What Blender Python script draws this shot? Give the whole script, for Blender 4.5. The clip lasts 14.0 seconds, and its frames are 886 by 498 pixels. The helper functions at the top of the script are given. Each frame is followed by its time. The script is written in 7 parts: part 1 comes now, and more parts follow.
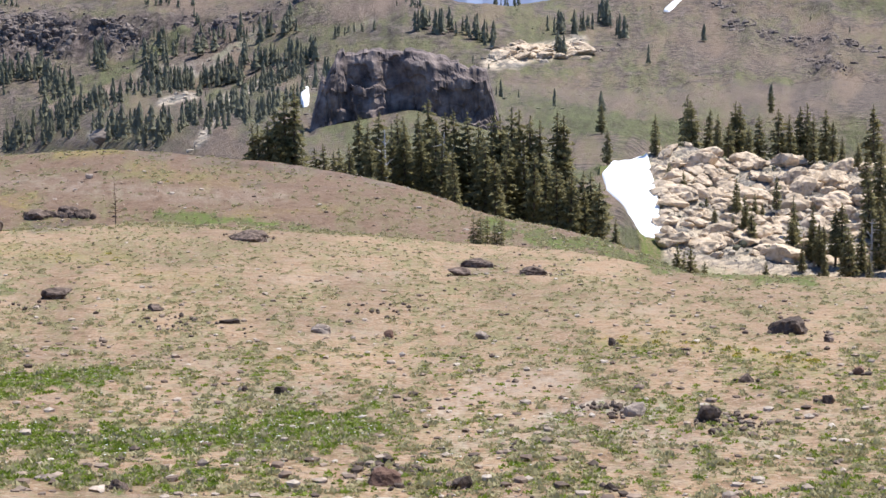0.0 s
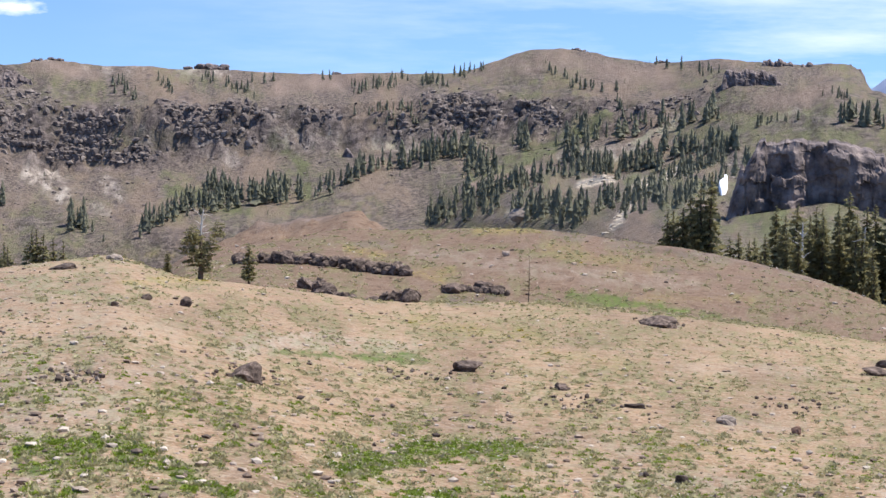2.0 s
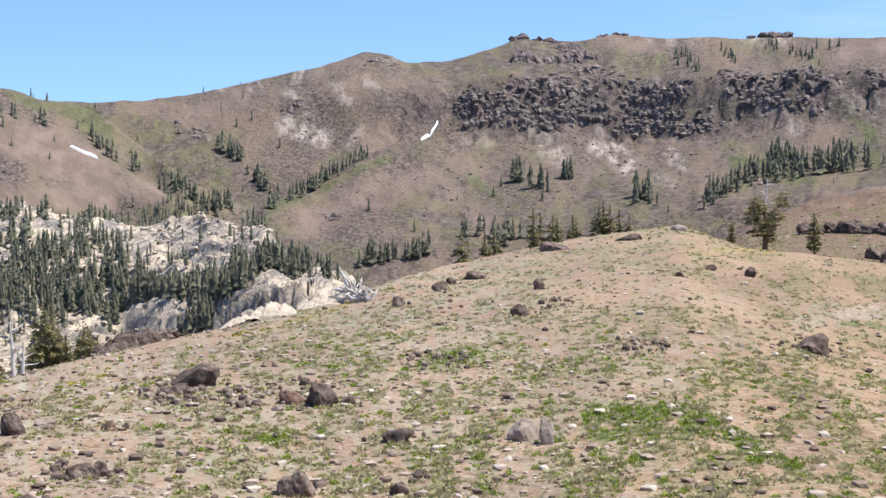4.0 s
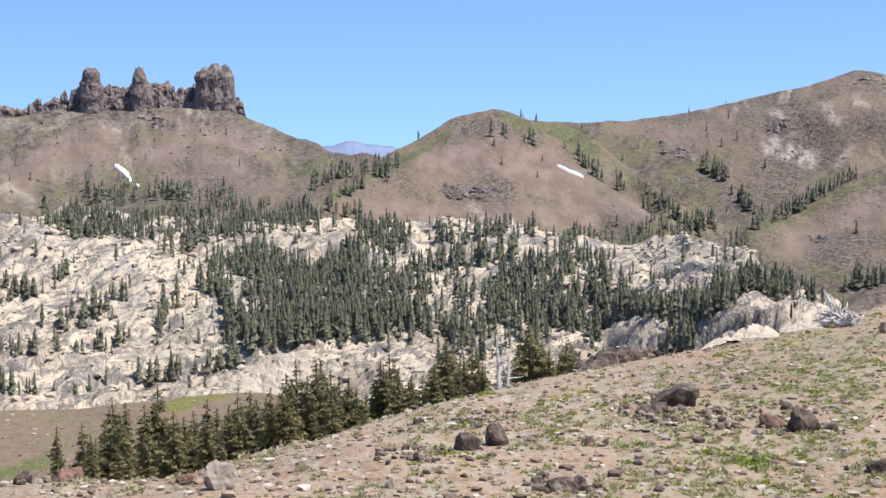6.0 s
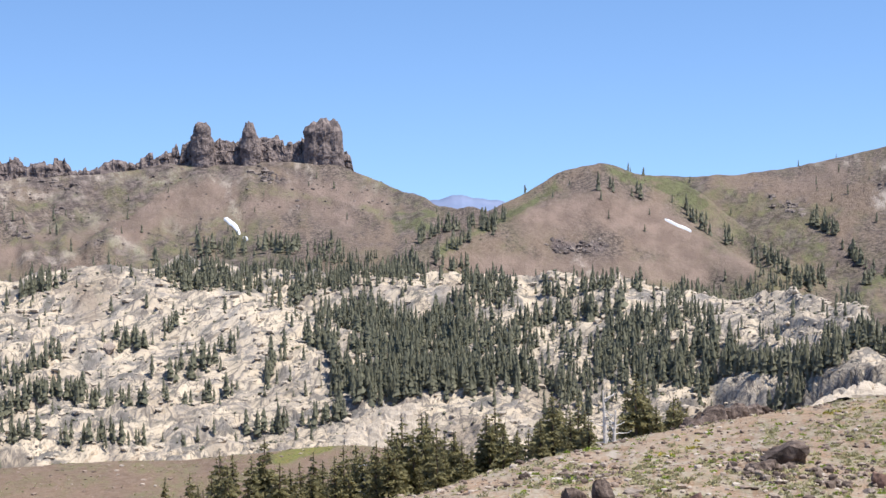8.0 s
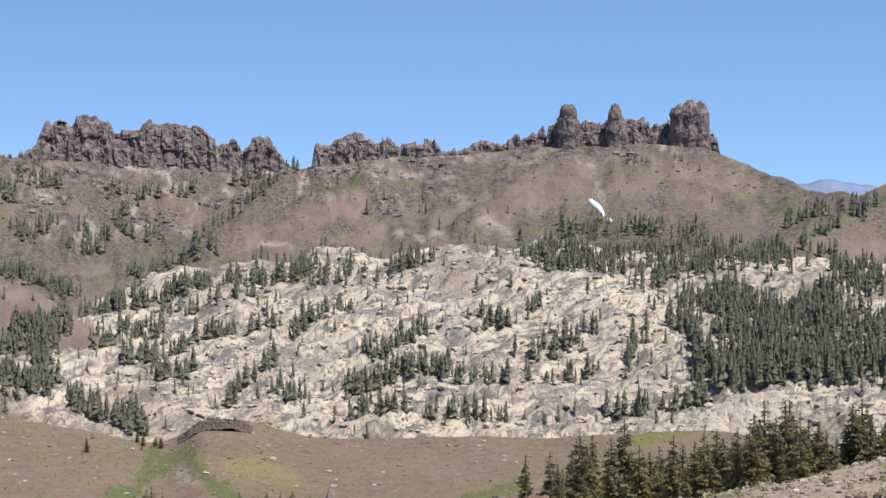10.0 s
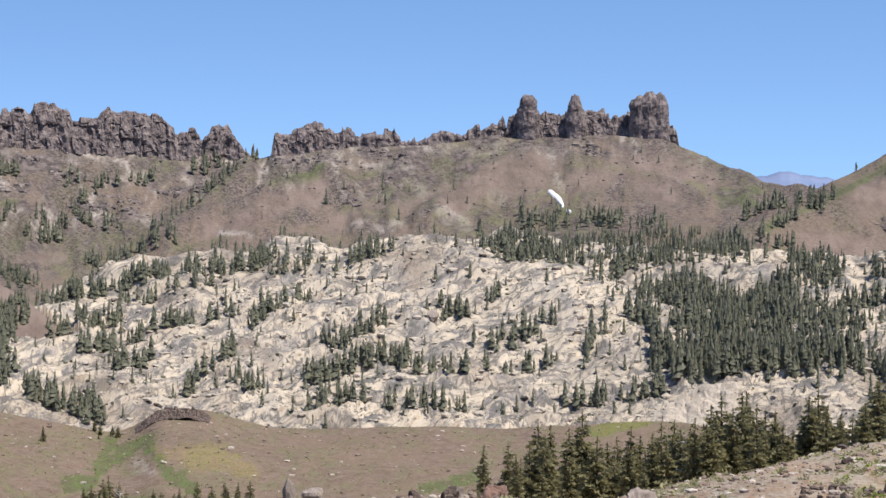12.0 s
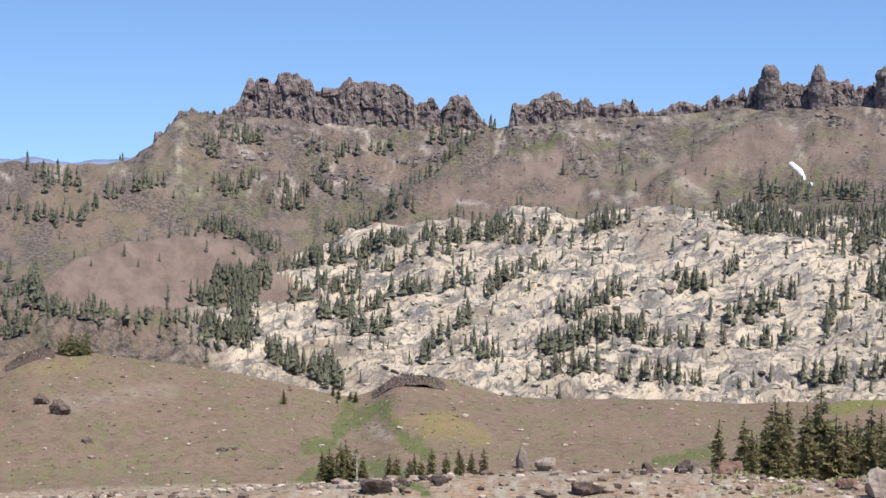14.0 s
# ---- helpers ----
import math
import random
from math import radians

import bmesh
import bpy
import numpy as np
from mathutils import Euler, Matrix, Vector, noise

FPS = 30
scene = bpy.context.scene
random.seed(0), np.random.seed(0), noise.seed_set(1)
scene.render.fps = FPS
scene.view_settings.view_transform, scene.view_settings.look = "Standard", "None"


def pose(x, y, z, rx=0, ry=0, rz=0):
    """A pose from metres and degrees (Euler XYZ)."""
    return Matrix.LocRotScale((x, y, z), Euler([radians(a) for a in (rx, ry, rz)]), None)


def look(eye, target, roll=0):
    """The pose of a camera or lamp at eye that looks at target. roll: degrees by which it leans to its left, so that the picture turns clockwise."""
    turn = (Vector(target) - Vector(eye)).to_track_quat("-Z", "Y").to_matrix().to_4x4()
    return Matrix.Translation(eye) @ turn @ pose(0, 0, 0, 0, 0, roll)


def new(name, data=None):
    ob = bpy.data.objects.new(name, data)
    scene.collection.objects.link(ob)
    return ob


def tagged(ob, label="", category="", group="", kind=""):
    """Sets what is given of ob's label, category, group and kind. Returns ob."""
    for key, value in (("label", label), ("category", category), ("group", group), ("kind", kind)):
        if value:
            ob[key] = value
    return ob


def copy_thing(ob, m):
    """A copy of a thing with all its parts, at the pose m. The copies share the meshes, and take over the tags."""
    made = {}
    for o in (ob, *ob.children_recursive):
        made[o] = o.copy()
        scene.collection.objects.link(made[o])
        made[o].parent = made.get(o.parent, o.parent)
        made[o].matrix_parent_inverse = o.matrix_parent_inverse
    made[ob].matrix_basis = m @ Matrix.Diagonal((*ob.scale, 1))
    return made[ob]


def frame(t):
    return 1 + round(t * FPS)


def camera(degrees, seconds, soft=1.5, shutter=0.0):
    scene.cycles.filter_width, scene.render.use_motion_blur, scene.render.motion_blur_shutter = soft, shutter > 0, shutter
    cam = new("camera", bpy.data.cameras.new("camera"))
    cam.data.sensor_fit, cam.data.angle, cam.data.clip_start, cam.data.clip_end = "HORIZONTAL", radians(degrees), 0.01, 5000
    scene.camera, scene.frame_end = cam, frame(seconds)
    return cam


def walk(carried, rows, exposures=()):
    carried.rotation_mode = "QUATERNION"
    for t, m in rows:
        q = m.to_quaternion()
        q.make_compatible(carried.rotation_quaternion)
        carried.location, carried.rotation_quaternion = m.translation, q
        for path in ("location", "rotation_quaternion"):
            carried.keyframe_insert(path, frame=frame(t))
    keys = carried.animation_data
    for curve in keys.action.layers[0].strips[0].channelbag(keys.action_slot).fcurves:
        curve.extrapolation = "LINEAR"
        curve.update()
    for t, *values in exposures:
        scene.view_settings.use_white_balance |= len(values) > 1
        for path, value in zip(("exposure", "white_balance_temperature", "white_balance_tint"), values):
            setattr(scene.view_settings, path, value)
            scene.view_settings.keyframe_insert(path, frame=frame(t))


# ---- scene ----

# ---- camera: stands on a knoll and turns to its left ----
cam = camera(29.1, 14.0)
EYE = 0.0
# seconds, yaw to the left, pitch up, lean
ROWS = [
    (0.0, 0.1, -6.74, -0.76),
    (0.5, 4.42, -5.98, -0.92),
    (1.0, 7.84, -4.83, 0.19),
    (1.5, 10.75, -4.32, 1.0),
    (2.0, 13.91, -3.95, 1.23),
    (2.5, 18.97, -3.41, 0.63),
    (3.0, 24.68, -2.82, 0.06),
    (3.5, 28.77, -3.15, -0.19),
    (4.0, 32.73, -5.04, -0.62),
    (4.2, 34.45, -5.24, -0.7),
    (6.3, 49.62, -4.19, -0.51),
    (6.5, 49.74, -4.22, -0.4),
    (7.0, 49.39, -3.44, -0.38),
    (7.5, 49.4, -2.84, -0.62),
    (8.0, 52.41, -2.33, -0.72),
    (8.5, 56.97, -1.92, -0.67),
    (9.0, 60.89, -1.96, -0.45),
    (9.2, 62.34, -2.17, -0.4),
    (10.1, 64.6, -2.85, -0.2),
    (11.3, 63.67, -3.55, 0.04),
    (11.5, 63.49, -3.44, 0.07),
    (12.0, 63.22, -3.17, 0.18),
    (12.5, 63.46, -3.07, 0.42),
    (13.0, 64.71, -3.13, 0.67),
    (13.5, 67.83, -3.48, 0.75),
    (14.0, 71.14, -4.2, 0.41),
]

EXPOSURES = [(0, 0.63), (1.5, 0.6), (3.0, 0.68), (4.2, 0.65), (6.4, 0.57), (8.0, 0.54), (9.0, 0.3), (14.0, 0.35)]


def view(yaw, pitch, roll):
    return pose(0.05, 0.05, EYE, 0, 0, yaw) @ pose(0, 0, 0, 90 + pitch) @ pose(0, 0, 0, 0, 0, roll)


walk(cam, [(t, view(y, p, q)) for t, y, p, q in ROWS], EXPOSURES)

# ---- light: high clear sun ahead to the right, blue sky ----
SUN_BEARING, SUN_HEIGHT = -62.0, 63.0
world = bpy.data.worlds.new("sky")
scene.world = world
world.use_nodes = True
wn, wl = world.node_tree.nodes, world.node_tree.links
sky = wn.new("ShaderNodeTexSky")
sky.sky_type, sky.sun_disc = "NISHITA", False
sky.sun_elevation, sky.sun_rotation = radians(SUN_HEIGHT), radians(-SUN_BEARING)
sky.altitude, sky.air_density, sky.dust_density, sky.ozone_density = 2600, 1.0, 0.0, 2.0
way = wn.new("ShaderNodeTexCoord")
raised = wn.new("ShaderNodeVectorMath")
raised.operation = "ADD"
raised.inputs[1].default_value = (0, 0, 0.16)
wl.new(way.outputs["Generated"], raised.inputs[0])
wl.new(raised.outputs["Vector"], sky.inputs["Vector"])
wn["Background"].inputs["Strength"].default_value = 0.15
# thin cirrus towards the east
flat = wn.new("ShaderNodeMapping")
flat.inputs["Scale"].default_value = (5, 5, 38)
wl.new(way.outputs["Generated"], flat.inputs["Vector"])
wisp = wn.new("ShaderNodeTexNoise")
wisp.inputs["Scale"].default_value, wisp.inputs["Detail"].default_value, wisp.inputs["Roughness"].default_value = 1.3, 7, 0.62
wl.new(flat.outputs["Vector"], wisp.inputs["Vector"])
east = wn.new("ShaderNodeVectorMath")
east.operation = "DOT_PRODUCT"
east.inputs[1].default_value = (0.75, 0.66, 0)
wl.new(way.outputs["Generated"], east.inputs[0])
amount = wn.new("ShaderNodeMapRange")
amount.inputs["From Min"].default_value, amount.inputs["From Max"].default_value = 0.25, 0.75
wl.new(east.outputs["Value"], amount.inputs["Value"])
thin = wn.new("ShaderNodeMapRange")
thin.inputs["From Min"].default_value, thin.inputs["From Max"].default_value, thin.inputs["To Max"].default_value = 0.42, 0.75, 0.75
wl.new(wisp.outputs["Fac"], thin.inputs["Value"])
veil = wn.new("ShaderNodeMath")
veil.operation = "MULTIPLY"
wl.new(amount.outputs["Result"], veil.inputs[0])
wl.new(thin.outputs["Result"], veil.inputs[1])
cirrus = wn.new("ShaderNodeMix")
cirrus.data_type = "RGBA"
cirrus.inputs[7].default_value = (5.2, 5.6, 6.2, 1)
wl.new(veil.outputs["Value"], cirrus.inputs[0])


def puff(below, centre, wide, high):
    """A small soft fair-weather cloud in the sky dome."""
    off = wn.new("ShaderNodeVectorMath")
    off.operation = "SUBTRACT"
    off.inputs[1].default_value = centre
    wl.new(way.outputs["Generated"], off.inputs[0])
    size = wn.new("ShaderNodeVectorMath")
    size.operation = "MULTIPLY"
    size.inputs[1].default_value = (1 / wide, 1 / wide, 1 / high)
    wl.new(off.outputs["Vector"], size.inputs[0])
    far_ = wn.new("ShaderNodeVectorMath")
    far_.operation = "LENGTH"
    wl.new(size.outputs["Vector"], far_.inputs[0])
    curl = wn.new("ShaderNodeTexNoise")
    curl.inputs["Scale"].default_value, curl.inputs["Detail"].default_value = 1.6, 6
    wl.new(size.outputs["Vector"], curl.inputs["Vector"])
    add_ = wn.new("ShaderNodeMath")
    add_.operation = "MULTIPLY_ADD"
    wl.new(curl.outputs["Fac"], add_.inputs[0])
    add_.inputs[1].default_value = 1.5
    wl.new(far_.outputs["Value"], add_.inputs[2])
    soft_ = wn.new("ShaderNodeMapRange")
    soft_.inputs["From Min"].default_value, soft_.inputs["From Max"].default_value = 1.7, 0.8
    wl.new(add_.outputs["Value"], soft_.inputs["Value"])
    over = wn.new("ShaderNodeMix")
    over.data_type = "RGBA"
    over.inputs[7].default_value = (6.2, 6.4, 6.7, 1)
    wl.new(soft_.outputs["Result"], over.inputs[0])
    wl.new(below, over.inputs[6])
    return over.outputs[2]


rich = wn.new("ShaderNodeHueSaturation")
rich.inputs["Saturation"].default_value, rich.inputs["Hue"].default_value = 1.1, 0.502
wl.new(sky.outputs["Color"], rich.inputs["Color"])
wl.new(rich.outputs["Color"], cirrus.inputs[6])


def dome(az, el_):
    a, e = radians(az), radians(el_)
    return (-math.sin(a) * math.cos(e), math.cos(a) * math.cos(e), math.sin(e))


clouds = puff(cirrus.outputs[2], dome(28.15, 3.68), 0.0185, 0.0055)
clouds = puff(clouds, dome(32.0, 3.42), 0.005, 0.0022)
wl.new(clouds, wn["Background"].inputs["Color"])
lamp = bpy.data.lights.new("sun", "SUN")
lamp.energy, lamp.angle, lamp.color = 4.6, radians(0.53), (1.0, 0.95, 0.88)
sun = new("sun", lamp)
sb, sh = radians(SUN_BEARING), radians(SUN_HEIGHT)
sun.matrix_world = look((-math.sin(sb) * math.cos(sh) * 500, math.cos(sb) * math.cos(sh) * 500, math.sin(sh) * 500), (0, 0, 0))

# ---- the lie of the land, shaped to fit the camera's view: lines of (bearing to the left in degrees, distance, height) ----
NEAR_FOOT = [(-20.0, 36, -9.8), (0.0, 36, -9.8), (10.0, 36, -9.4), (20.0, 36, -8.6), (30.0, 36, -8.7), (40.0, 36, -8.6), (50.0, 36, -8.2), (60.0, 34, -7.8), (75.0, 32, -7.5), (92.0, 32, -7.6)]
NEAR_MID = [(-14.6, 66, -12.1), (0.1, 72, -12.9), (14.9, 76, -12.4), (24.7, 80, -9.5), (36.5, 64, -9.5), (43.7, 52, -8.9), (53.2, 44, -8.6), (60.0, 38, -8.4), (75.0, 36, -8.2), (92.0, 35, -8.1)]
NEAR_CREST = [(-20.0, 125, -17.6), (-14.6, 125, -16.8), (-7.8, 130, -17.2), (-4.0, 150, -17.9), (-1.2, 160, -18.5), (3.6, 165, -17.7), (9.2, 168, -16.7), (16.1, 165, -16.6), (19.9, 160, -14.8), (20.6, 155, -14.1), (22.5, 158, -14.0), (24.8, 170, -12.8), (28.2, 158, -13.0), (30.1, 148, -13.1), (31.9, 135, -13.0), (33.8, 120, -12.3), (35.7, 102, -11.8), (39.3, 86, -11.2), (43.7, 78, -11.3), (47.4, 70, -11.1), (49.4, 62, -10.2), (53.2, 53, -9.7), (55.1, 48, -9.2), (57.0, 44, -9.0), (59.9, 42, -8.7), (61.3, 42, -8.5), (66.9, 41, -8.5), (70.8, 40, -8.4), (74.6, 39, -8.4), (80.3, 38, -8.4), (92.0, 37, -8.4)]
HILL_FOOT = [(-7.8, 150, -19.9), (-4.0, 168, -20.3), (-1.2, 176, -20.6), (3.6, 182, -19.7), (9.2, 185, -18.6), (16.1, 184, -18.7), (19.9, 180, -16.9), (20.6, 185, -17.0), (22.5, 195, -17.7)]
HILL_CREST = [(-7.8, 170, -22.1), (-5.9, 185, -21.5), (-4.0, 200, -21.2), (-2.1, 208, -20.8), (-0.8, 215, -20.1), (1.7, 225, -17.6), (5.4, 235, -15.4), (9.2, 240, -13.8), (11.0, 242, -13.3), (13.5, 248, -14.0), (16.3, 252, -14.7), (18.0, 252, -15.2), (19.9, 250, -16.8), (20.6, 248, -17.0), (22.5, 240, -18.1), (24.4, 230, -18.5)]
MOUND_CREST = [(16.1, 262, -15.5), (16.5, 268, -13.4), (17.3, 272, -12.6), (18.4, 275, -14.0), (19.9, 275, -15.0), (20.8, 272, -16.9), (21.7, 268, -18.9)]
BENCH_FOOT = [(38.0, 190, -40.4), (46.0, 220, -47.6), (54.0, 270, -62.3), (60.0, 290, -68.0), (70.0, 290, -68.0), (80.0, 290, -68.0), (92.0, 290, -68.0)]
BENCH_CREST = [(38.0, 230, -36.4), (44.0, 280, -45.9), (49.0, 340, -57.5), (55.7, 430, -66.8), (58.3, 430, -67.7), (60.2, 435, -69.4), (61.3, 440, -70.6), (65.1, 440, -70.6), (68.9, 440, -70.6), (69.8, 442, -69.2), (71.2, 445, -65.9), (72.7, 445, -65.5), (73.4, 445, -69.8), (74.2, 440, -71.0), (75.4, 430, -67.5), (77.5, 430, -63.6), (80.3, 430, -60.1), (83.1, 425, -56.3), (84.7, 425, -55.5), (85.8, 425, -58.3), (92.0, 425, -61.2)]
GRANITE_FOOT = [(33.0, 729, -115.5), (45.0, 865, -149.5), (56.0, 893, -160.7), (92.0, 830, -149.3)]
GRANITE_LOW = [(38.0, 786, -86.8), (43.6, 940, -118.9), (53.2, 948, -125.4), (59.5, 964, -130.7), (62.5, 960, -132.0), (68.9, 973, -132.6), (76.5, 962, -121.8), (82.1, 938, -114.6), (92.0, 938, -115.1)]
GRANITE_MID = [(38.7, 858, -80.2), (41.8, 993, -95.8), (49.3, 1028, -105.9), (58.8, 1054, -95.1), (59.6, 1054, -91.1), (67.0, 1068, -98.5), (74.6, 1077, -107.7), (80.3, 1010, -108.9), (92.0, 1010, -106.1)]
GRANITE_TOP = [(37.9, 900, -78.4), (41.1, 1050, -78.1), (43.6, 1120, -82.2), (47.4, 1150, -73.4), (53.1, 1150, -71.5), (58.7, 1180, -67.7), (61.4, 1180, -57.3), (65.2, 1180, -64.6), (68.9, 1180, -67.0), (71.6, 1180, -67.4), (75.4, 1150, -86.3), (76.9, 1120, -100.8), (80.3, 1050, -111.5), (92.0, 1050, -101.1)]
SPIRE_FOOT = [(48.0, 1481, -108.8), (52.7, 1558, -71.3), (58.7, 1661, -65.4), (61.4, 1665, -78.7), (65.2, 1668, -82.5), (68.9, 1672, -91.1), (75.4, 1680, -117.7), (80.3, 1655, -115.8), (83.9, 1634, -108.4), (92.0, 1634, -114.2)]
SPIRE_MID = [(48.0, 1578, -80.0), (52.7, 1659, -48.4), (58.7, 1798, -23.8), (61.5, 1806, -39.3), (65.2, 1809, -46.6), (69.0, 1823, -54.0), (72.8, 1846, -61.7), (76.5, 1830, -64.7), (80.3, 1763, -65.6), (83.9, 1724, -75.3), (92.0, 1724, -87.3)]
SPIRE_CREST = [(48.0, 1650, -46.1), (51.2, 1700, -30.4), (52.7, 1760, -25.2), (53.8, 1820, -10.8), (55.1, 1880, 10.2), (55.8, 1900, 19.2), (57.1, 1905, 22.1), (59.0, 1910, 24.5), (60.7, 1910, 23.6), (61.5, 1910, 20.5), (62.3, 1910, 20.9), (63.4, 1910, 13.9), (65.2, 1915, 10.4), (67.1, 1920, 8.1), (69.0, 1920, 0.1), (69.4, 1960, -8.4), (70.1, 1960, 2.4), (72.0, 1960, 5.8), (74.3, 1950, 4.0), (76.2, 1950, 8.0), (78.0, 1940, 10.6), (79.9, 1900, 8.1), (80.8, 1860, -28.0), (81.9, 1850, -43.6), (83.9, 1850, -46.2), (85.7, 1850, -46.8), (92.0, 1850, -51.7)]
RIB_CREST = [(62.7, 1712, -76.9), (64.3, 1764, -56.7), (66.0, 1832, -32.3), (67.1, 1848, -17.6), (68.4, 1834, -17.9), (69.3, 1795, -36.6), (71.2, 1751, -72.7), (72.9, 1713, -102.6)]
DOME_CREST = [(76.2, 1030, -103.0), (76.9, 1050, -88.2), (78.4, 1060, -74.3), (79.7, 1060, -66.9), (81.9, 1040, -71.6), (83.4, 1010, -81.2), (85.0, 980, -96.6)]
ROUND_FOOT = [(40.0, 1353, -118.4), (40.8, 1353, -108.1), (43.6, 1424, -104.5), (47.4, 1411, -93.9), (53.1, 1340, -81.1), (54.0, 1299, -113.6)]
ROUND_FRONT = [(41.2, 1395, -97.8), (41.9, 1442, -81.1), (43.6, 1517, -57.2), (44.9, 1531, -41.3), (47.0, 1524, -13.6), (48.3, 1524, -17.4), (50.1, 1482, -33.2), (52.3, 1432, -51.3), (54.2, 1369, -65.8), (55.4, 1337, -78.0)]
ROUND_CREST = [(41.4, 1500, -65.7), (42.5, 1600, -43.7), (44.4, 1640, -1.3), (45.5, 1610, 4.3), (46.8, 1600, 14.6), (48.3, 1600, 9.7), (50.4, 1540, -21.1), (53.1, 1470, -48.6), (54.6, 1400, -69.0)]
SPUR_CREST = [(28.4, 1506, -128.8), (30.3, 1548, -106.4), (32.2, 1590, -61.4), (33.2, 1586, -45.2), (34.1, 1561, -60.8), (36.0, 1540, -74.6), (37.9, 1514, -99.2), (39.1, 1498, -109.0), (40.2, 1478, -122.8)]
VALLEY_FOOT = [(-20.0, 430, -56.6), (-7.5, 430, -52.8), (-6.2, 300, -34.2), (-2.0, 290, -28.9), (2.0, 290, -24.9), (5.0, 300, -23.6), (8.0, 453, -37.3), (12.0, 985, -86.2), (20.0, 1262, -123.8), (32.0, 1279, -168.4), (40.0, 1298, -182.4), (46.0, 1402, -147.4)]
VALLEY_LOW = [(-14.5, 520, -20.9), (-9.6, 520, -22.4), (-5.0, 520, -22.9), (-2.1, 500, -29.2), (1.1, 560, -19.7), (6.7, 600, -30.3), (14.3, 1308, -69.1), (21.7, 1338, -79.1), (28.2, 1363, -103.0), (33.8, 1380, -121.3), (37.9, 1422, -112.0), (46.0, 1507, -129.2)]
VALLEY_MID = [(-14.5, 1160, -28.2), (-9.6, 1160, -27.4), (-5.0, 1135, -31.3), (-2.2, 1130, -25.0), (3.0, 1230, -11.9), (6.7, 1279, -30.8), (12.4, 1414, -31.8), (18.0, 1443, -53.6), (23.5, 1464, -65.4), (28.2, 1498, -68.4), (33.8, 1506, -83.0), (37.5, 1506, -101.6), (41.3, 1573, -93.5), (46.0, 1612, -90.2)]
CLIFF_FOOT = [(-14.4, 1275, -6.7), (-9.6, 1275, -7.4), (-5.0, 1260, -4.0), (1.2, 1320, 24.4), (6.7, 1414, 3.2), (12.4, 1545, -1.7), (18.0, 1582, -22.6), (23.5, 1603, -35.4), (26.3, 1632, -44.8), (31.0, 1640, -36.9), (35.6, 1640, -36.5), (41.3, 1665, -38.9), (46.0, 1696, -47.4)]
CLIFF_TOP = [(-20.0, 1400, 34.2), (-14.4, 1400, 21.4), (-9.6, 1400, 21.1), (-5.0, 1385, 18.1), (0.3, 1405, 39.9), (4.0, 1440, 42.1), (6.8, 1480, 25.2), (12.4, 1585, 32.0), (18.1, 1615, 16.5), (23.5, 1632, 15.3), (26.3, 1666, 12.2), (31.0, 1670, 14.7), (35.6, 1682, 6.3), (41.2, 1716, -12.1), (46.0, 1717, -27.0)]
RIDGE = [(-20.0, 1600, 117.5), (-14.0, 1600, 109.1), (-9.0, 1600, 89.5), (-3.6, 1560, 40.1), (-2.1, 1560, 33.6), (-0.6, 1560, 34.1), (-0.0, 1570, 37.1), (0.3, 1580, 64.2), (4.0, 1620, 72.0), (6.8, 1680, 70.8), (8.7, 1720, 81.8), (9.4, 1740, 88.1), (11.1, 1760, 87.1), (13.6, 1790, 60.2), (17.5, 1800, 56.9), (19.9, 1800, 57.6), (23.5, 1800, 58.3), (24.8, 1800, 60.6), (27.4, 1800, 64.6), (28.9, 1800, 57.3), (30.0, 1800, 62.5), (32.3, 1800, 42.2), (33.8, 1800, 37.3), (34.9, 1800, 51.5), (37.1, 1800, 35.0), (39.2, 1800, 22.0), (39.7, 1790, 19.0), (42.7, 1780, 0.0), (43.8, 1770, 2.0), (45.3, 1770, 6.0), (47.0, 1760, 2.0)]
OUTCROP_FOOT = [(-20.0, 330, -49.3), (-14.6, 330, -44.3), (-12.4, 330, -44.4), (-10.2, 332, -42.6), (-8.5, 335, -40.3), (-7.0, 338, -37.9), (-5.9, 338, -36.5), (-5.2, 340, -35.2)]
OUTCROP_MID = [(-20.0, 365, -39.7), (-14.5, 365, -38.1), (-11.5, 365, -37.1), (-8.7, 362, -34.5), (-7.0, 360, -31.4), (-5.9, 360, -31.9), (-5.2, 362, -31.5)]
OUTCROP_CREST = [(-20.0, 405, -29.7), (-14.5, 405, -29.2), (-11.8, 405, -27.5), (-9.6, 402, -27.5), (-8.3, 400, -23.7), (-6.7, 395, -24.1), (-6.1, 390, -26.6), (-5.2, 388, -28.0)]

AZ0, AZ1 = -20.0, 92.0


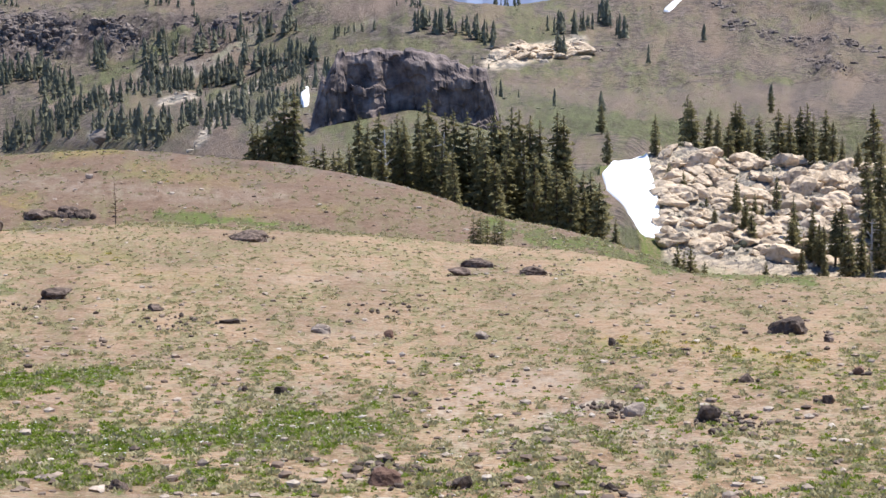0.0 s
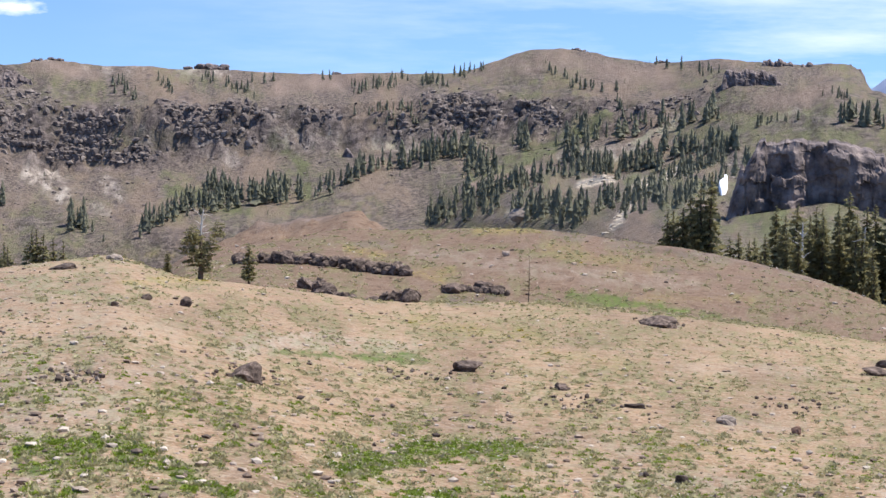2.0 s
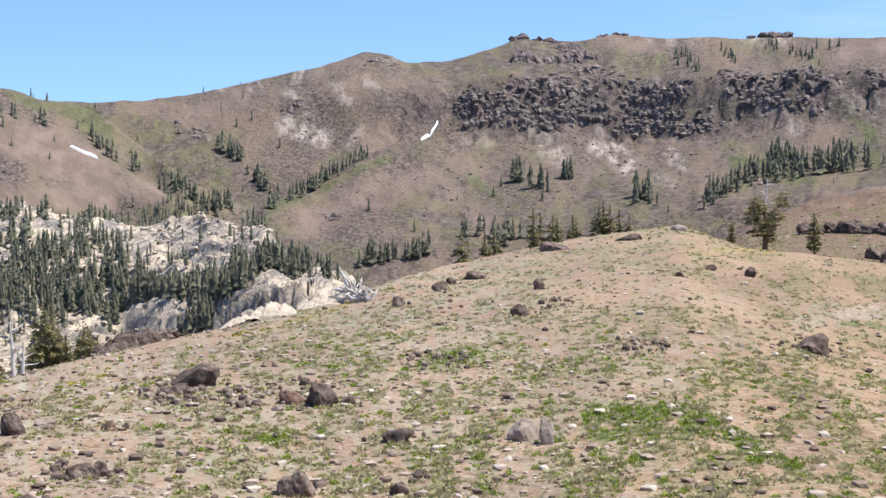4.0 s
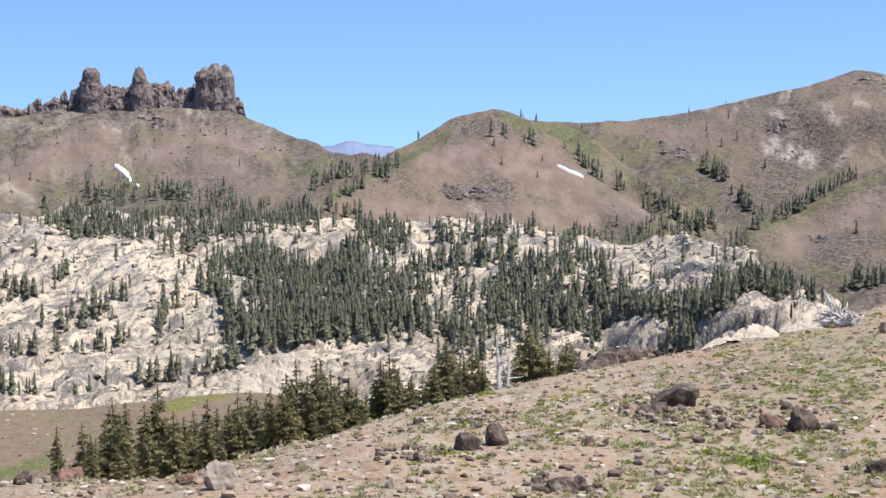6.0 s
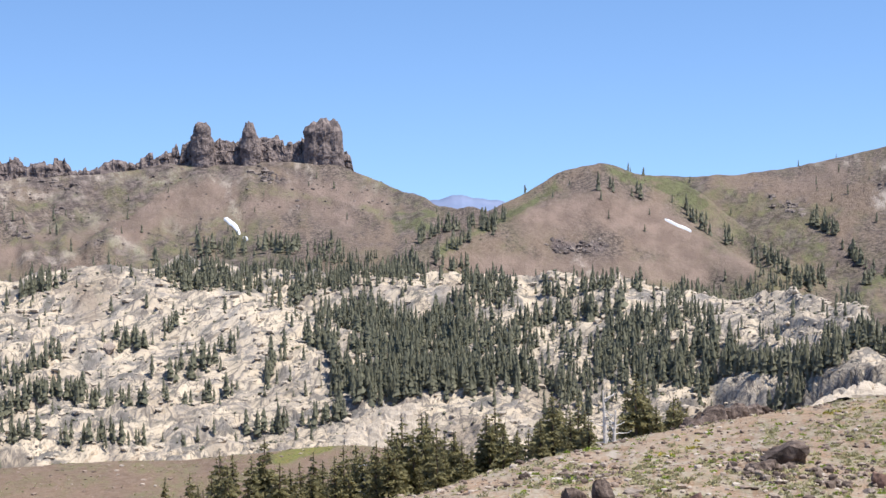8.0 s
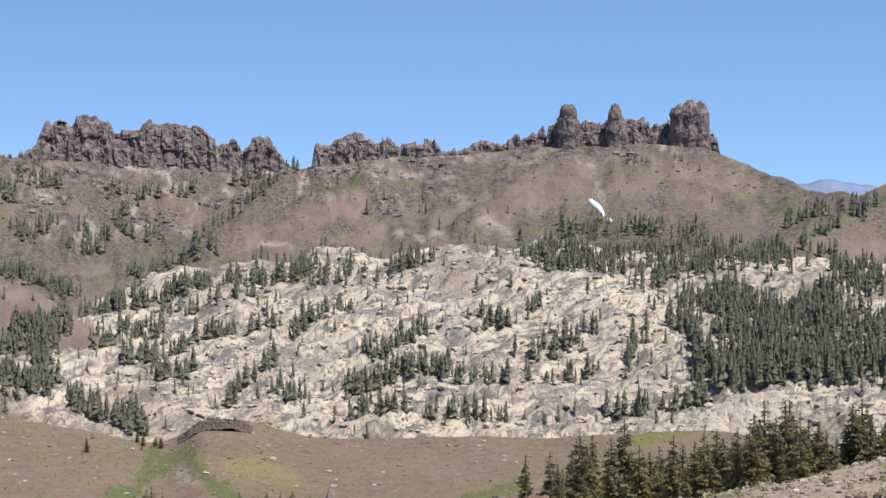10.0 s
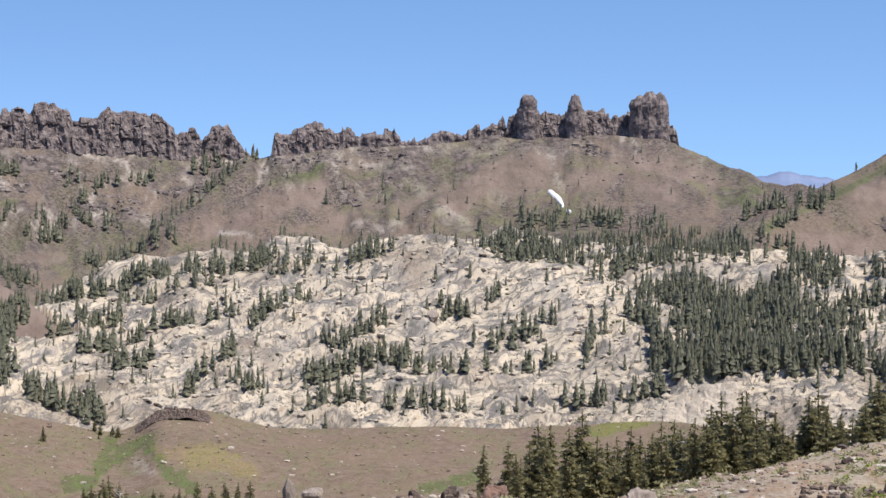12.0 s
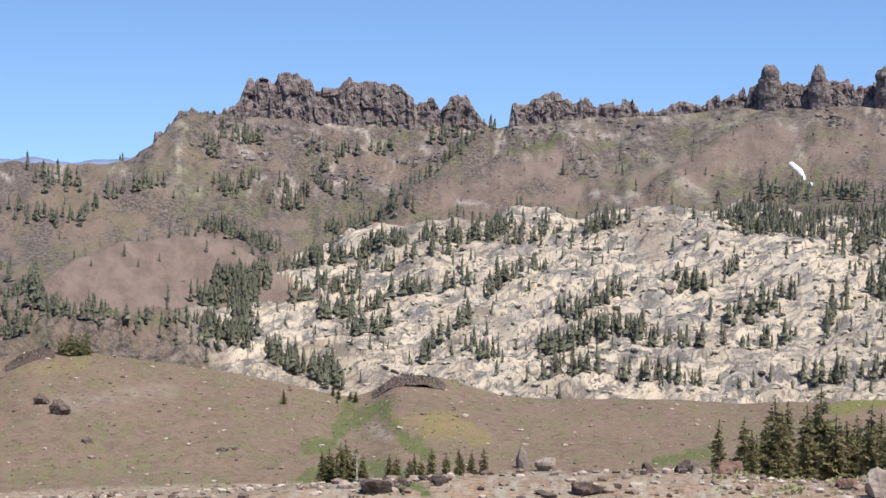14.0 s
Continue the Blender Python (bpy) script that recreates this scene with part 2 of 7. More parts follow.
class Sheet:
    """One slope: lines from its foot to its crest, a fall before the first and behind the last."""

    def __init__(self, key, lines, front, back, opened=""):
        self.key, self.front, self.back = key, front, back
        self.lo, self.hi = lines[0][0][0], lines[0][-1][0]
        self.lo = max(min(p[0] for p in l) for l in lines) if "r" not in opened else -999
        self.hi = min(max(p[0] for p in l) for l in lines) if "l" not in opened else 999
        self.az = np.arange(-30, 102, 0.1)
        ker = np.exp(-0.5 * (np.arange(-8, 9) / 2.5) ** 2)
        ker /= ker.sum()
        self.r, self.z = [], []
        for l in lines:
            a = np.array(l)
            for col, out in ((1, self.r), (2, self.z)):
                v = np.interp(self.az, a[:, 0], a[:, col])
                out.append(np.convolve(np.pad(v, 8, mode="edge"), ker, "valid"))

    def at(self, az, r):
        rs = [np.interp(az, self.az, v) for v in self.r]
        zs = [np.interp(az, self.az, v) for v in self.z]
        out = 0
        for d in (-0.006, 0.0, 0.006):
            q = r * (1 + d)
            h = zs[0] - self.front * (rs[0] - q)
            for k in range(len(rs) - 1):
                f = (q - rs[k]) / np.maximum(rs[k + 1] - rs[k], 1.0)
                h = np.where(q > rs[k], zs[k] + (zs[k + 1] - zs[k]) * f, h)
            h = np.where(q > rs[-1], zs[-1] - self.back * (q - rs[-1]), h)
            out = out + h / 3
        off = np.maximum(np.maximum(self.lo - az, az - self.hi), 0)
        return out - off * np.pi / 180 * r * 0.5


NEAR_TOP = [(AZ0, 0.1, -1.65), (AZ1, 0.1, -1.65)]
NEAR_BROW = [(AZ0, 7, -2.6), (AZ1, 7, -2.6)]
SHEETS = [
    Sheet("near", [NEAR_TOP, NEAR_BROW, NEAR_FOOT, NEAR_MID, NEAR_CREST], 0.0, 0.215, "lr"),
    Sheet("hill", [HILL_FOOT, HILL_CREST], 0.10, 0.26),
    Sheet("mound", [MOUND_CREST], 0.20, 0.3),
    Sheet("bench", [BENCH_FOOT, BENCH_CREST], 0.15, 0.25, "l"),
    Sheet("granite", [GRANITE_FOOT, GRANITE_LOW, GRANITE_MID, GRANITE_TOP], 0.1, 0.12, "l"),
    Sheet("spire", [SPIRE_FOOT, SPIRE_MID, SPIRE_CREST], 0.15, 0.4, "l"),
    Sheet("rib", [RIB_CREST], 0.4, 0.3),
    Sheet("dome", [DOME_CREST], 0.5, 0.3),
    Sheet("round", [ROUND_FOOT, ROUND_FRONT], 0.15, 0.1),
    Sheet("round", [ROUND_CREST], 0.5, 0.4),
    Sheet("spur", [SPUR_CREST], 0.42, 0.15),
    Sheet("ridge", [VALLEY_FOOT, VALLEY_LOW, VALLEY_MID, CLIFF_FOOT, CLIFF_TOP, RIDGE], 0.1, 0.35, "r"),
    Sheet("outcrop", [OUTCROP_FOOT, OUTCROP_MID, OUTCROP_CREST], 0.25, 0.3, "r"),
]
SHEET_NAMES = [s.key for s in SHEETS]


def lattice(ix, iy, seed):
    h = (ix.astype(np.int64) * 374761393 + iy.astype(np.int64) * 668265263 + seed * 1442695041) & 0xFFFFFFFF
    h = ((h ^ (h >> 13)) * 1274126177) & 0xFFFFFFFF
    return ((h ^ (h >> 16)) & 0xFFFF) / 32767.5 - 1.0


def vnoise(x, y, seed=0):
    """Smooth noise in -1..1."""
    x, y = np.asarray(x, float), np.asarray(y, float)
    ix, iy = np.floor(x), np.floor(y)
    fx, fy = x - ix, y - iy
    fx, fy = fx * fx * fx * (fx * (fx * 6 - 15) + 10), fy * fy * fy * (fy * (fy * 6 - 15) + 10)
    a, b = lattice(ix, iy, seed), lattice(ix + 1, iy, seed)
    c, d = lattice(ix, iy + 1, seed), lattice(ix + 1, iy + 1, seed)
    return (a + (b - a) * fx) * (1 - fy) + (c + (d - c) * fx) * fy


def fbm(x, y, seed=0, octaves=4, gain=0.5, ridged=False):
    out, amp, total = 0, 1.0, 0.0
    for k in range(octaves):
        n = vnoise(x * 2**k + 17.3 * k, y * 2**k - 9.1 * k, seed + k)
        out, total, amp = out + amp * (1 - 2 * np.abs(n) if ridged else n), total + amp, amp * gain
    return out / total


def xy(az, r):
    a = np.radians(az)
    return -np.sin(a) * r, np.cos(a) * r


def bare_land(az, r):
    """The plain lie of the land, without its roughness, and which slope it is."""
    hs = np.stack([s.at(az, r) for s in SHEETS] + [np.maximum(-20 - 0.25 * r, -240) + 0 * az])
    which, z = hs.argmax(0), hs.max(0)
    for k, s in enumerate(SHEETS):  # the seam between two slopes is filled a little
        gap = z - hs[k]
        z = z + np.where(which == k, 0, 0.25 * np.maximum(0, 0.012 * r - gap))
    back = np.clip((np.abs(az - 36) - 120) / 50, 0, 1)
    return z * (1 - back) + back * np.minimum(-1.65 - 0.06 * r, z * 0 - 1.65), np.array(SHEET_NAMES + ["floor"])[which]


FLAT_SLOPES = ("near", "hill", "mound", "bench", "outcrop")


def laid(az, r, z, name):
    """Coordinates by bearing and, on far slopes, sight angle from the eye, so that grain looks even in the camera's
    view.
    """
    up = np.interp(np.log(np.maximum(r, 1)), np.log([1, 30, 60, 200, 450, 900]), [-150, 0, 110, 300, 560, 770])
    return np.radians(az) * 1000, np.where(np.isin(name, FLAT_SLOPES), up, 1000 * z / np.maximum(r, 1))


STROKES = {}


def stroke(kind, half, amount, *way):
    """A strip of cover or relief on the slopes, placed to fit the camera's view: half width in degrees, amount, then
    bearings and distances along it.
    """
    p = np.array(way, float).reshape(-1, 2)
    if len(p) == 1:
        p = np.concatenate([p, p + (0.05, 0)])
    z, _ = bare_land(p[:, 0], p[:, 1])
    STROKES.setdefault(kind, []).append((half, amount, np.stack([p[:, 0], np.degrees(np.arctan2(z, p[:, 1]))], 1), p))


def strokes_at(kind, az, el_, ragged=0.0):
    """How much of a kind of strip lies at each bearing and height angle from the eye."""
    out = np.zeros_like(az)
    lo_, hi_ = az.min(), az.max()
    for half, amount, p, _ in STROKES.get(kind, ()):
        reach = 2.2 * half
        if p[:, 0].max() + reach < lo_ or p[:, 0].min() - reach > hi_:
            continue
        k = np.nonzero((az > p[:, 0].min() - reach) & (az < p[:, 0].max() + reach) & (el_ > p[:, 1].min() - reach) & (el_ < p[:, 1].max() + reach))[0]
        if not len(k):
            continue
        q, d = np.stack([az[k], el_[k]], 1), np.full(len(k), 99.0)
        for s0, s1 in zip(p[:-1], p[1:]):
            w = s1 - s0
            f = np.clip(((q - s0) @ w) / max(w @ w, 1e-9), 0, 1)
            d = np.minimum(d, np.hypot(*(q - s0 - f[:, None] * w).T))
        e = ragged[k] if isinstance(ragged, np.ndarray) else 0.0
        out[k] = np.maximum(out[k], amount * np.clip(1.65 - 1.35 * d / half + e, 0, 1))
    return out


def window(v, a, b, soft):
    return np.clip((v - a) / soft, 0, 1) * np.clip((b - v) / soft, 0, 1)


# strips of growth, flowers, bare soil, rock, talus and ribs on the slopes, placed to fit the camera's view
stroke("green", 0.37, 1, 14.94, 55.5, 13.30, 57.5, 11.45, 60)
stroke("green", 0.74, 1, 15.00, 45, 12.27, 43.5, 8.90, 45, 5.28, 46.5, 2.58, 47.5)
stroke("green", 0.48, 0.9, 15.06, 38, 11.39, 38, 7.99, 39)
stroke("green", 0.26, 0.6, 2.20, 46.5, 0.26, 48)
stroke("green", 0.22, 0.9, 9.60, 191.5, 6.99, 188.5, 4.35, 185)
stroke("green", 0.17, 0.7, 4.36, 182.5, 1.32, 159)
stroke("green", 0.33, 0.9, -1.36, 196, -3.26, 185.5, -5.54, 176.5, -7.42, 165)
stroke("green", 0.22, 0.8, -7.80, 157.5, -10.23, 124.5, -12.25, 118.5)
stroke("green", 0.19, 0.6, 14.72, 164, 11.10, 153, 7.39, 141.5)
stroke("green", 0.19, 0.6, 14.80, 100.5, 13.71, 102)
stroke("green", 0.17, 0.6, 11.17, 94, 8.75, 96.5)
stroke("green", 0.15, 0.6, 8.44, 67, 6.73, 69.5)
stroke("green", 0.30, 0.5, -1.27, 38.5, -5.91, 44.5, -11.59, 41.5, -14.53, 42)
stroke("green", 0.15, 0.6, 1.74, 93, -0.95, 102)
stroke("yellow", 0.19, 0.9, 12.64, 243.5, 11.18, 240)
stroke("yellow", 0.15, 0.6, 0.53, 314, -1.17, 298)
stroke("yellow", 0.22, 0.55, -5.15, 75.5, -9.69, 70, -12.47, 64.5)
stroke("yellow", 0.17, 0.6, 14.68, 205.5, 13.60, 206.5)
stroke("yellow", 0.22, 0.35, 10.21, 112.5, 7.80, 104)
stroke("yellow", 0.15, 0.4, 7.36, 192.5, 3.58, 198)
stroke("yellow", 0.19, 0.35, 5.60, 66, 1.76, 70.5)
stroke("soil", 0.48, 1, 0.25, 51.5, -1.11, 57.5, -4.00, 60)
stroke("soil", 0.19, 0.7, 5.91, 105, 1.34, 113.5)
stroke("soil", 0.19, 0.6, -4.01, 91.5, -7.43, 91.5)
stroke("pale", 0.26, 1, -3.22, 50, -4.95, 53.5, -7.24, 52)
stroke("soil", 0.19, 0.6, 9.76, 65.5, 7.13, 62.5)
stroke("soil", 0.37, 0.5, -9.70, 52.5, -13.41, 50.5)
stroke("soil", 0.22, 0.6, 5.20, 75.5, 1.75, 81)
# dark brown scrub on the hill, drawn with the rock cover
stroke("rock", 0.15, 0.45, 10.08, 237.5, 7.31, 233, 4.31, 230, 1.10, 312)
stroke("rock", 0.11, 0.4, 6.77, 215, 3.57, 214.5)
stroke("green", 0.46, 1, 17.04, 49, 14.76, 56, 11.35, 60)
stroke("green", 0.33, 0.8, 28.08, 44.5, 25.26, 45, 22.40, 44.5)
stroke("green", 0.17, 0.9, 19.38, 88.5, 17.09, 94.5, 14.43, 100.5)
stroke("green", 0.17, 0.7, 23.56, 59.5, 20.90, 66.5)
stroke("green", 0.20, 0.8, 9.58, 189.5, 7.37, 188.5, 4.47, 186)
stroke("green", 0.33, 0.6, 33.56, 82.5, 32.85, 78)
stroke("green", 0.19, 0.5, 14.03, 85.5, 11.03, 97)
stroke("green", 0.19, 0.5, 31.04, 52, 27.52, 50)
stroke("green", 0.15, 0.5, 22.03, 55.5, 18.60, 62.5)
stroke("pale", 0.37, 0.55, 20.72, 85, 18.05, 102.5, 15.00, 108.5)
stroke("yellow", 0.13, 1, 17.14, 228.5, 15.90, 224.5)
stroke("yellow", 0.13, 0.9, 14.85, 207, 13.90, 200)
stroke("yellow", 0.13, 0.8, 12.05, 237.5, 10.74, 238)
stroke("yellow", 0.11, 0.6, 24.72, 123.5, 21.69, 194.5)
stroke("yellow", 0.11, 0.7, 23.78, 1324, 22.83, 1316)
stroke("yellow", 0.22, 0.4, 14.83, 137, 10.11, 118)
stroke("soil", 0.37, 0.7, 26.22, 93.5, 22.82, 85.5)
stroke("soil", 0.26, 0.6, 24.33, 65, 21.67, 73)
stroke("soil", 0.30, 0.6, 28.08, 51.5, 24.70, 54.5)
stroke("green", 0.22, 0.7, 37.24, 61.5, 36.66, 67.5)
stroke("green", 0.30, 0.8, 34.00, 57.5, 31.89, 62.5)
stroke("green", 0.41, 1, 27.70, 47, 24.85, 48, 22.41, 44, 20.92, 41)
stroke("green", 0.22, 0.8, 38.63, 44, 37.49, 43.5)
stroke("green", 0.26, 0.6, 23.90, 38, 20.74, 40)
stroke("green", 0.19, 0.5, 45.71, 46.5, 42.02, 45.5)
stroke("green", 0.19, 0.5, 37.12, 40.5, 33.28, 39.5)
stroke("yellow", 0.09, 0.7, 39.69, 76, 37.03, 85.5, 34.35, 103.5)
stroke("yellow", 0.19, 0.45, 47.51, 49.5, 46.04, 56.5, 43.82, 67)
stroke("soil", 0.30, 0.6, 44.76, 57, 41.96, 64.5)
stroke("soil", 0.26, 0.4, 34.38, 62, 30.54, 71.5)
stroke("rock", 0.15, 0.5, 42.17, 52.5, 41.22, 57, 39.71, 60)
stroke("rock", 0.11, 0.35, 27.12, 66.5, 25.23, 65.5)
stroke("green", 0.20, 0.8, 48.71, 49.5, 46.99, 51.5)
stroke("yellow", 0.11, 0.6, 49.10, 45.5, 47.56, 47.5)
stroke("green", 0.22, 0.7, 37.42, 64.5, 36.33, 73)
stroke("green", 0.22, 0.9, 39.23, 44.5, 37.76, 45)
stroke("green", 0.11, 0.7, 55.79, 46, 54.65, 47)
stroke("rock", 0.15, 0.5, 42.42, 51.5, 40.74, 57)
stroke("soil", 0.26, 0.5, 47.56, 59.5, 42.80, 69)
stroke("rock", 0.11, 0.4, 51.40, 42.5, 49.48, 44.5)
stroke("green", 0.17, 0.8, 63.97, 350, 62.14, 370)
stroke("green", 0.22, 1, 58.22, 416, 56.33, 926)
stroke("yellow", 0.17, 0.8, 58.03, 418, 56.52, 428)
stroke("green", 0.30, 1, 73.99, 402, 73.25, 410, 72.31, 358, 71.55, 340)
stroke("green", 0.15, 0.6, 78.40, 386, 77.67, 384)
stroke("green", 0.26, 0.9, 75.11, 352, 74.51, 382)
stroke("yellow", 0.30, 0.9, 71.93, 382, 70.61, 378, 69.66, 370)
stroke("green", 0.17, 0.9, 58.05, 416, 56.37, 426)
stroke("yellow", 0.15, 0.9, 58.06, 418, 56.37, 428)
stroke("green", 0.20, 0.8, 63.92, 346, 61.83, 364)
stroke("pale", 0.19, 0.6, 73.43, 382, 72.96, 364)
stroke("green", 0.22, 0.5, 68.91, 408, 66.23, 376)
stroke("green", 0.22, 0.7, 83.95, 956, 80.28, 940)
stroke("green", 0.30, 0.9, 76.14, 318, 73.66, 336, 71.54, 38.5)
stroke("green", 0.41, 1.3, -3.29, 654, -5.54, 502, -7.60, 508)
stroke("green", 0.33, 0.9, 3.71, 544, 2.76, 582, 3.16, 434)
stroke("green", 0.19, 0.6, -6.11, 1176, -8.70, 1190, -11.45, 1170)
stroke("green", 0.22, 0.9, 11.47, 1416, 9.98, 1452, 8.49, 1482)
stroke("green", 0.19, 0.9, 12.56, 1420, 10.73, 1420)
stroke("green", 0.19, 0.6, 7.59, 1388, 5.89, 1420, 4.57, 1430)
stroke("green", 0.26, 0.7, 5.80, 500, 4.29, 470)
stroke("granite", 0.22, 1, 8.23, 704, 7.65, 836, 7.26, 976)
stroke("granite", 0.11, 1, 6.50, 1194, 6.03, 1274)
stroke("granite", 0.11, 1, 9.39, 1158, 8.27, 1206)
stroke("granite", 0.24, 1, -1.60, 1194, -3.11, 1238, -4.61, 1290)
stroke("granite", 0.13, 0.9, 11.71, 1096, 10.89, 1042)
stroke("rock", 0.48, 1, 14.10, 1576, 13.37, 1588, 12.58, 1566)
stroke("rock", 0.33, 1, 11.41, 1546, 10.23, 1512)
stroke("rock", 0.19, 0.9, 8.48, 1500, 7.71, 1476)
stroke("rock", 0.17, 0.7, -9.25, 1370, -11.80, 1318, -14.30, 1272)
stroke("rock", 0.28, 0.9, -11.80, 1236, -13.24, 1208)
stroke("rock", 0.15, 0.5, -4.80, 1260, -6.11, 1278)
stroke("rock", 0.26, 0.7, 14.43, 1620, 14.07, 1646)
stroke("rock", 0.15, 0.6, -8.69, 1424, -9.61, 1426)
stroke("pale", 0.19, 0.9, 8.53, 1360, 7.21, 1396, 6.08, 1422)
stroke("soil", 0.30, 0.5, -2.16, 1146, -3.86, 1114, -6.11, 744)
stroke("soil", 0.19, 1, 12.94, 1338, 11.85, 1346, 10.71, 1378)
stroke("soil", 0.37, 0.4, -7.78, 1338, -8.88, 1262, -11.44, 1240)
stroke("soil", 0.26, 0.4, -7.78, 818, -11.45, 812)
stroke("soil", 0.37, 0.6, 3.45, 1402, 1.19, 1376)
stroke("pale", 0.15, 0.5, 2.33, 1340, 3.47, 1316)
stroke("rock", 0.26, 0.7, 4.23, 1282, 3.89, 748, 4.47, 578)
stroke("rock", 0.37, 1, 23.24, 1638, 21.73, 1622, 19.84, 1620)
stroke("rock", 0.22, 0.8, 22.49, 1616, 20.21, 1594)
stroke("rock", 0.24, 1, 18.71, 1616, 17.48, 1604)
stroke("rock", 0.52, 1, 14.37, 1600, 13.43, 1576, 12.30, 1556)
stroke("rock", 0.30, 1, 11.38, 1550, 10.17, 1516)
stroke("rock", 0.41, 1, 30.29, 1668, 28.83, 1668, 27.73, 1664)
stroke("rock", 0.37, 0.8, 31.92, 1656, 29.93, 1650, 28.09, 1646)
stroke("rock", 0.37, 0.8, 28.09, 1646, 25.86, 1636, 23.61, 1602)
stroke("rock", 0.37, 1, 26.61, 1658, 24.56, 1642)
stroke("rock", 0.19, 1, 28.83, 1782, 28.10, 1748)
stroke("rock", 0.22, 0.6, 15.68, 1588, 14.73, 1560)
stroke("rock", 0.22, 0.7, 7.51, 1474, 5.01, 1462)
stroke("pale", 0.37, 1, 27.54, 1612, 26.51, 1544)
stroke("pale", 0.17, 1, 25.11, 1560, 24.64, 1504)
stroke("pale", 0.22, 0.8, 29.93, 1638, 29.38, 1596)
stroke("pale", 0.26, 0.9, 19.46, 1596, 17.75, 1586)
stroke("pale", 0.26, 0.8, 16.24, 1570, 15.10, 1552)
stroke("pale", 0.22, 0.7, 22.10, 1604, 20.97, 1582)
stroke("pale", 0.19, 0.6, 32.11, 1638, 31.20, 1626)
stroke("pale", 0.17, 0.6, 10.05, 1404, 7.13, 1374)
stroke("pale", 0.17, 0.7, 25.48, 1468, 25.11, 1442)
stroke("pale", 0.22, 0.5, 24.37, 1632, 23.80, 1618)
stroke("green", 0.20, 0.9, 19.65, 1596, 18.69, 1534, 18.49, 1436)
stroke("green", 0.28, 1, 11.90, 1426, 10.43, 1448, 8.96, 1468)
stroke("green", 0.28, 0.8, 23.04, 1486, 20.57, 1408)
stroke("green", 0.19, 0.9, 13.02, 1396, 11.53, 1402)
stroke("green", 0.33, 0.5, 23.25, 1770, 21.74, 1724, 20.23, 1668)
stroke("green", 0.22, 0.5, 28.09, 1460, 25.85, 1418)
stroke("green", 0.19, 0.6, 23.23, 1548, 22.47, 1520)
stroke("soil", 0.19, 1, 13.01, 1324, 11.89, 1326, 10.69, 1374)
stroke("soil", 0.26, 0.8, 27.54, 1780, 25.50, 1758)
stroke("soil", 0.37, 0.8, 19.47, 1712, 16.83, 1748)
stroke("soil", 0.41, 0.7, 12.52, 1748, 9.38, 1674, 6.64, 1584)
stroke("soil", 0.37, 0.7, 33.01, 1520, 31.21, 1420)
stroke("soil", 0.30, 0.6, 29.20, 1502, 27.53, 1506)
stroke("rock", 0.48, 0.8, 32.19, 1662, 30.86, 1656, 29.36, 1644)
stroke("rock", 0.41, 1, 26.35, 1660, 25.14, 1638)
stroke("rock", 0.17, 1, 28.69, 1776)
stroke("rock", 0.19, 0.8, 37.85, 1686, 37.37, 1688)
stroke("rock", 0.15, 0.8, 36.78, 1472, 36.17, 1464)
stroke("rock", 0.22, 0.5, 41.58, 1690, 40.48, 1668)
stroke("rock", 0.37, 0.6, 28.60, 1716, 26.91, 1672)
stroke("rock", 0.17, 0.4, 35.38, 1746, 34.25, 1790)
stroke("pale", 0.20, 0.8, 36.14, 1702, 35.93, 1672)
stroke("pale", 0.26, 0.9, 38.05, 1664, 36.89, 1644)
stroke("pale", 0.22, 0.5, 35.20, 1706, 34.27, 1666)
stroke("pale", 0.22, 1, 27.01, 1602, 26.58, 1510)
stroke("pale", 0.17, 1, 25.05, 1516, 24.58, 1488)
stroke("pale", 0.26, 0.7, 29.93, 1636, 28.61, 1568)
stroke("pale", 0.15, 0.7, 37.28, 1678, 36.91, 1668)
stroke("pale", 0.17, 0.5, 35.80, 1622, 35.22, 1648)
stroke("green", 0.22, 0.9, 38.48, 1488, 36.96, 1518, 35.43, 1544, 34.29, 1560)
stroke("green", 0.20, 0.8, 31.64, 1518, 30.79, 1464)
stroke("green", 0.30, 0.7, 41.95, 1702, 40.86, 1656, 39.36, 1664)
stroke("green", 0.26, 0.8, 46.81, 1586, 45.03, 1612, 43.87, 1630)
stroke("green", 0.20, 0.8, 33.59, 1782)
stroke("green", 0.22, 0.6, 38.51, 876, 36.23, 1394)
stroke("green", 0.19, 0.5, 32.80, 1394, 31.28, 1368)
stroke("green", 0.22, 0.5, 36.94, 1596, 35.42, 1596)
stroke("soil", 0.48, 0.9, 45.82, 1476, 44.02, 1482, 42.38, 1450)
stroke("soil", 0.48, 0.9, 37.35, 1468, 35.25, 1498, 33.35, 1514)
stroke("soil", 0.33, 0.7, 32.02, 1560, 31.07, 1514)
stroke("soil", 0.30, 0.7, 35.76, 1776, 36.89, 1764)
stroke("soil", 0.30, 0.6, 33.50, 1694, 32.94, 1662)
stroke("soil", 0.26, 0.7, 39.52, 1756)
stroke("rib", 0.52, 0.7, 32.95, 1638, 35.05, 1542, 38.48, 1484)
stroke("granite", 0.26, 1, 42.60, 1058, 41.11, 1032, 39.63, 942)
stroke("granite", 0.26, 0.9, 39.44, 934, 37.47, 1380)
stroke("granite", 0.26, 1, 42.26, 976, 39.64, 896)
stroke("granite", 0.22, 1, 44.83, 1016, 42.82, 976)
stroke("granite", 0.17, 1, 47.34, 1060, 45.55, 1036)
stroke("green", 0.26, 1, 46.38, 1586, 44.88, 1598, 43.75, 1600)
stroke("green", 0.26, 0.9, 48.65, 1556, 50.56, 1470, 52.46, 1404)
stroke("green", 0.26, 0.9, 53.96, 1700, 52.83, 1652)
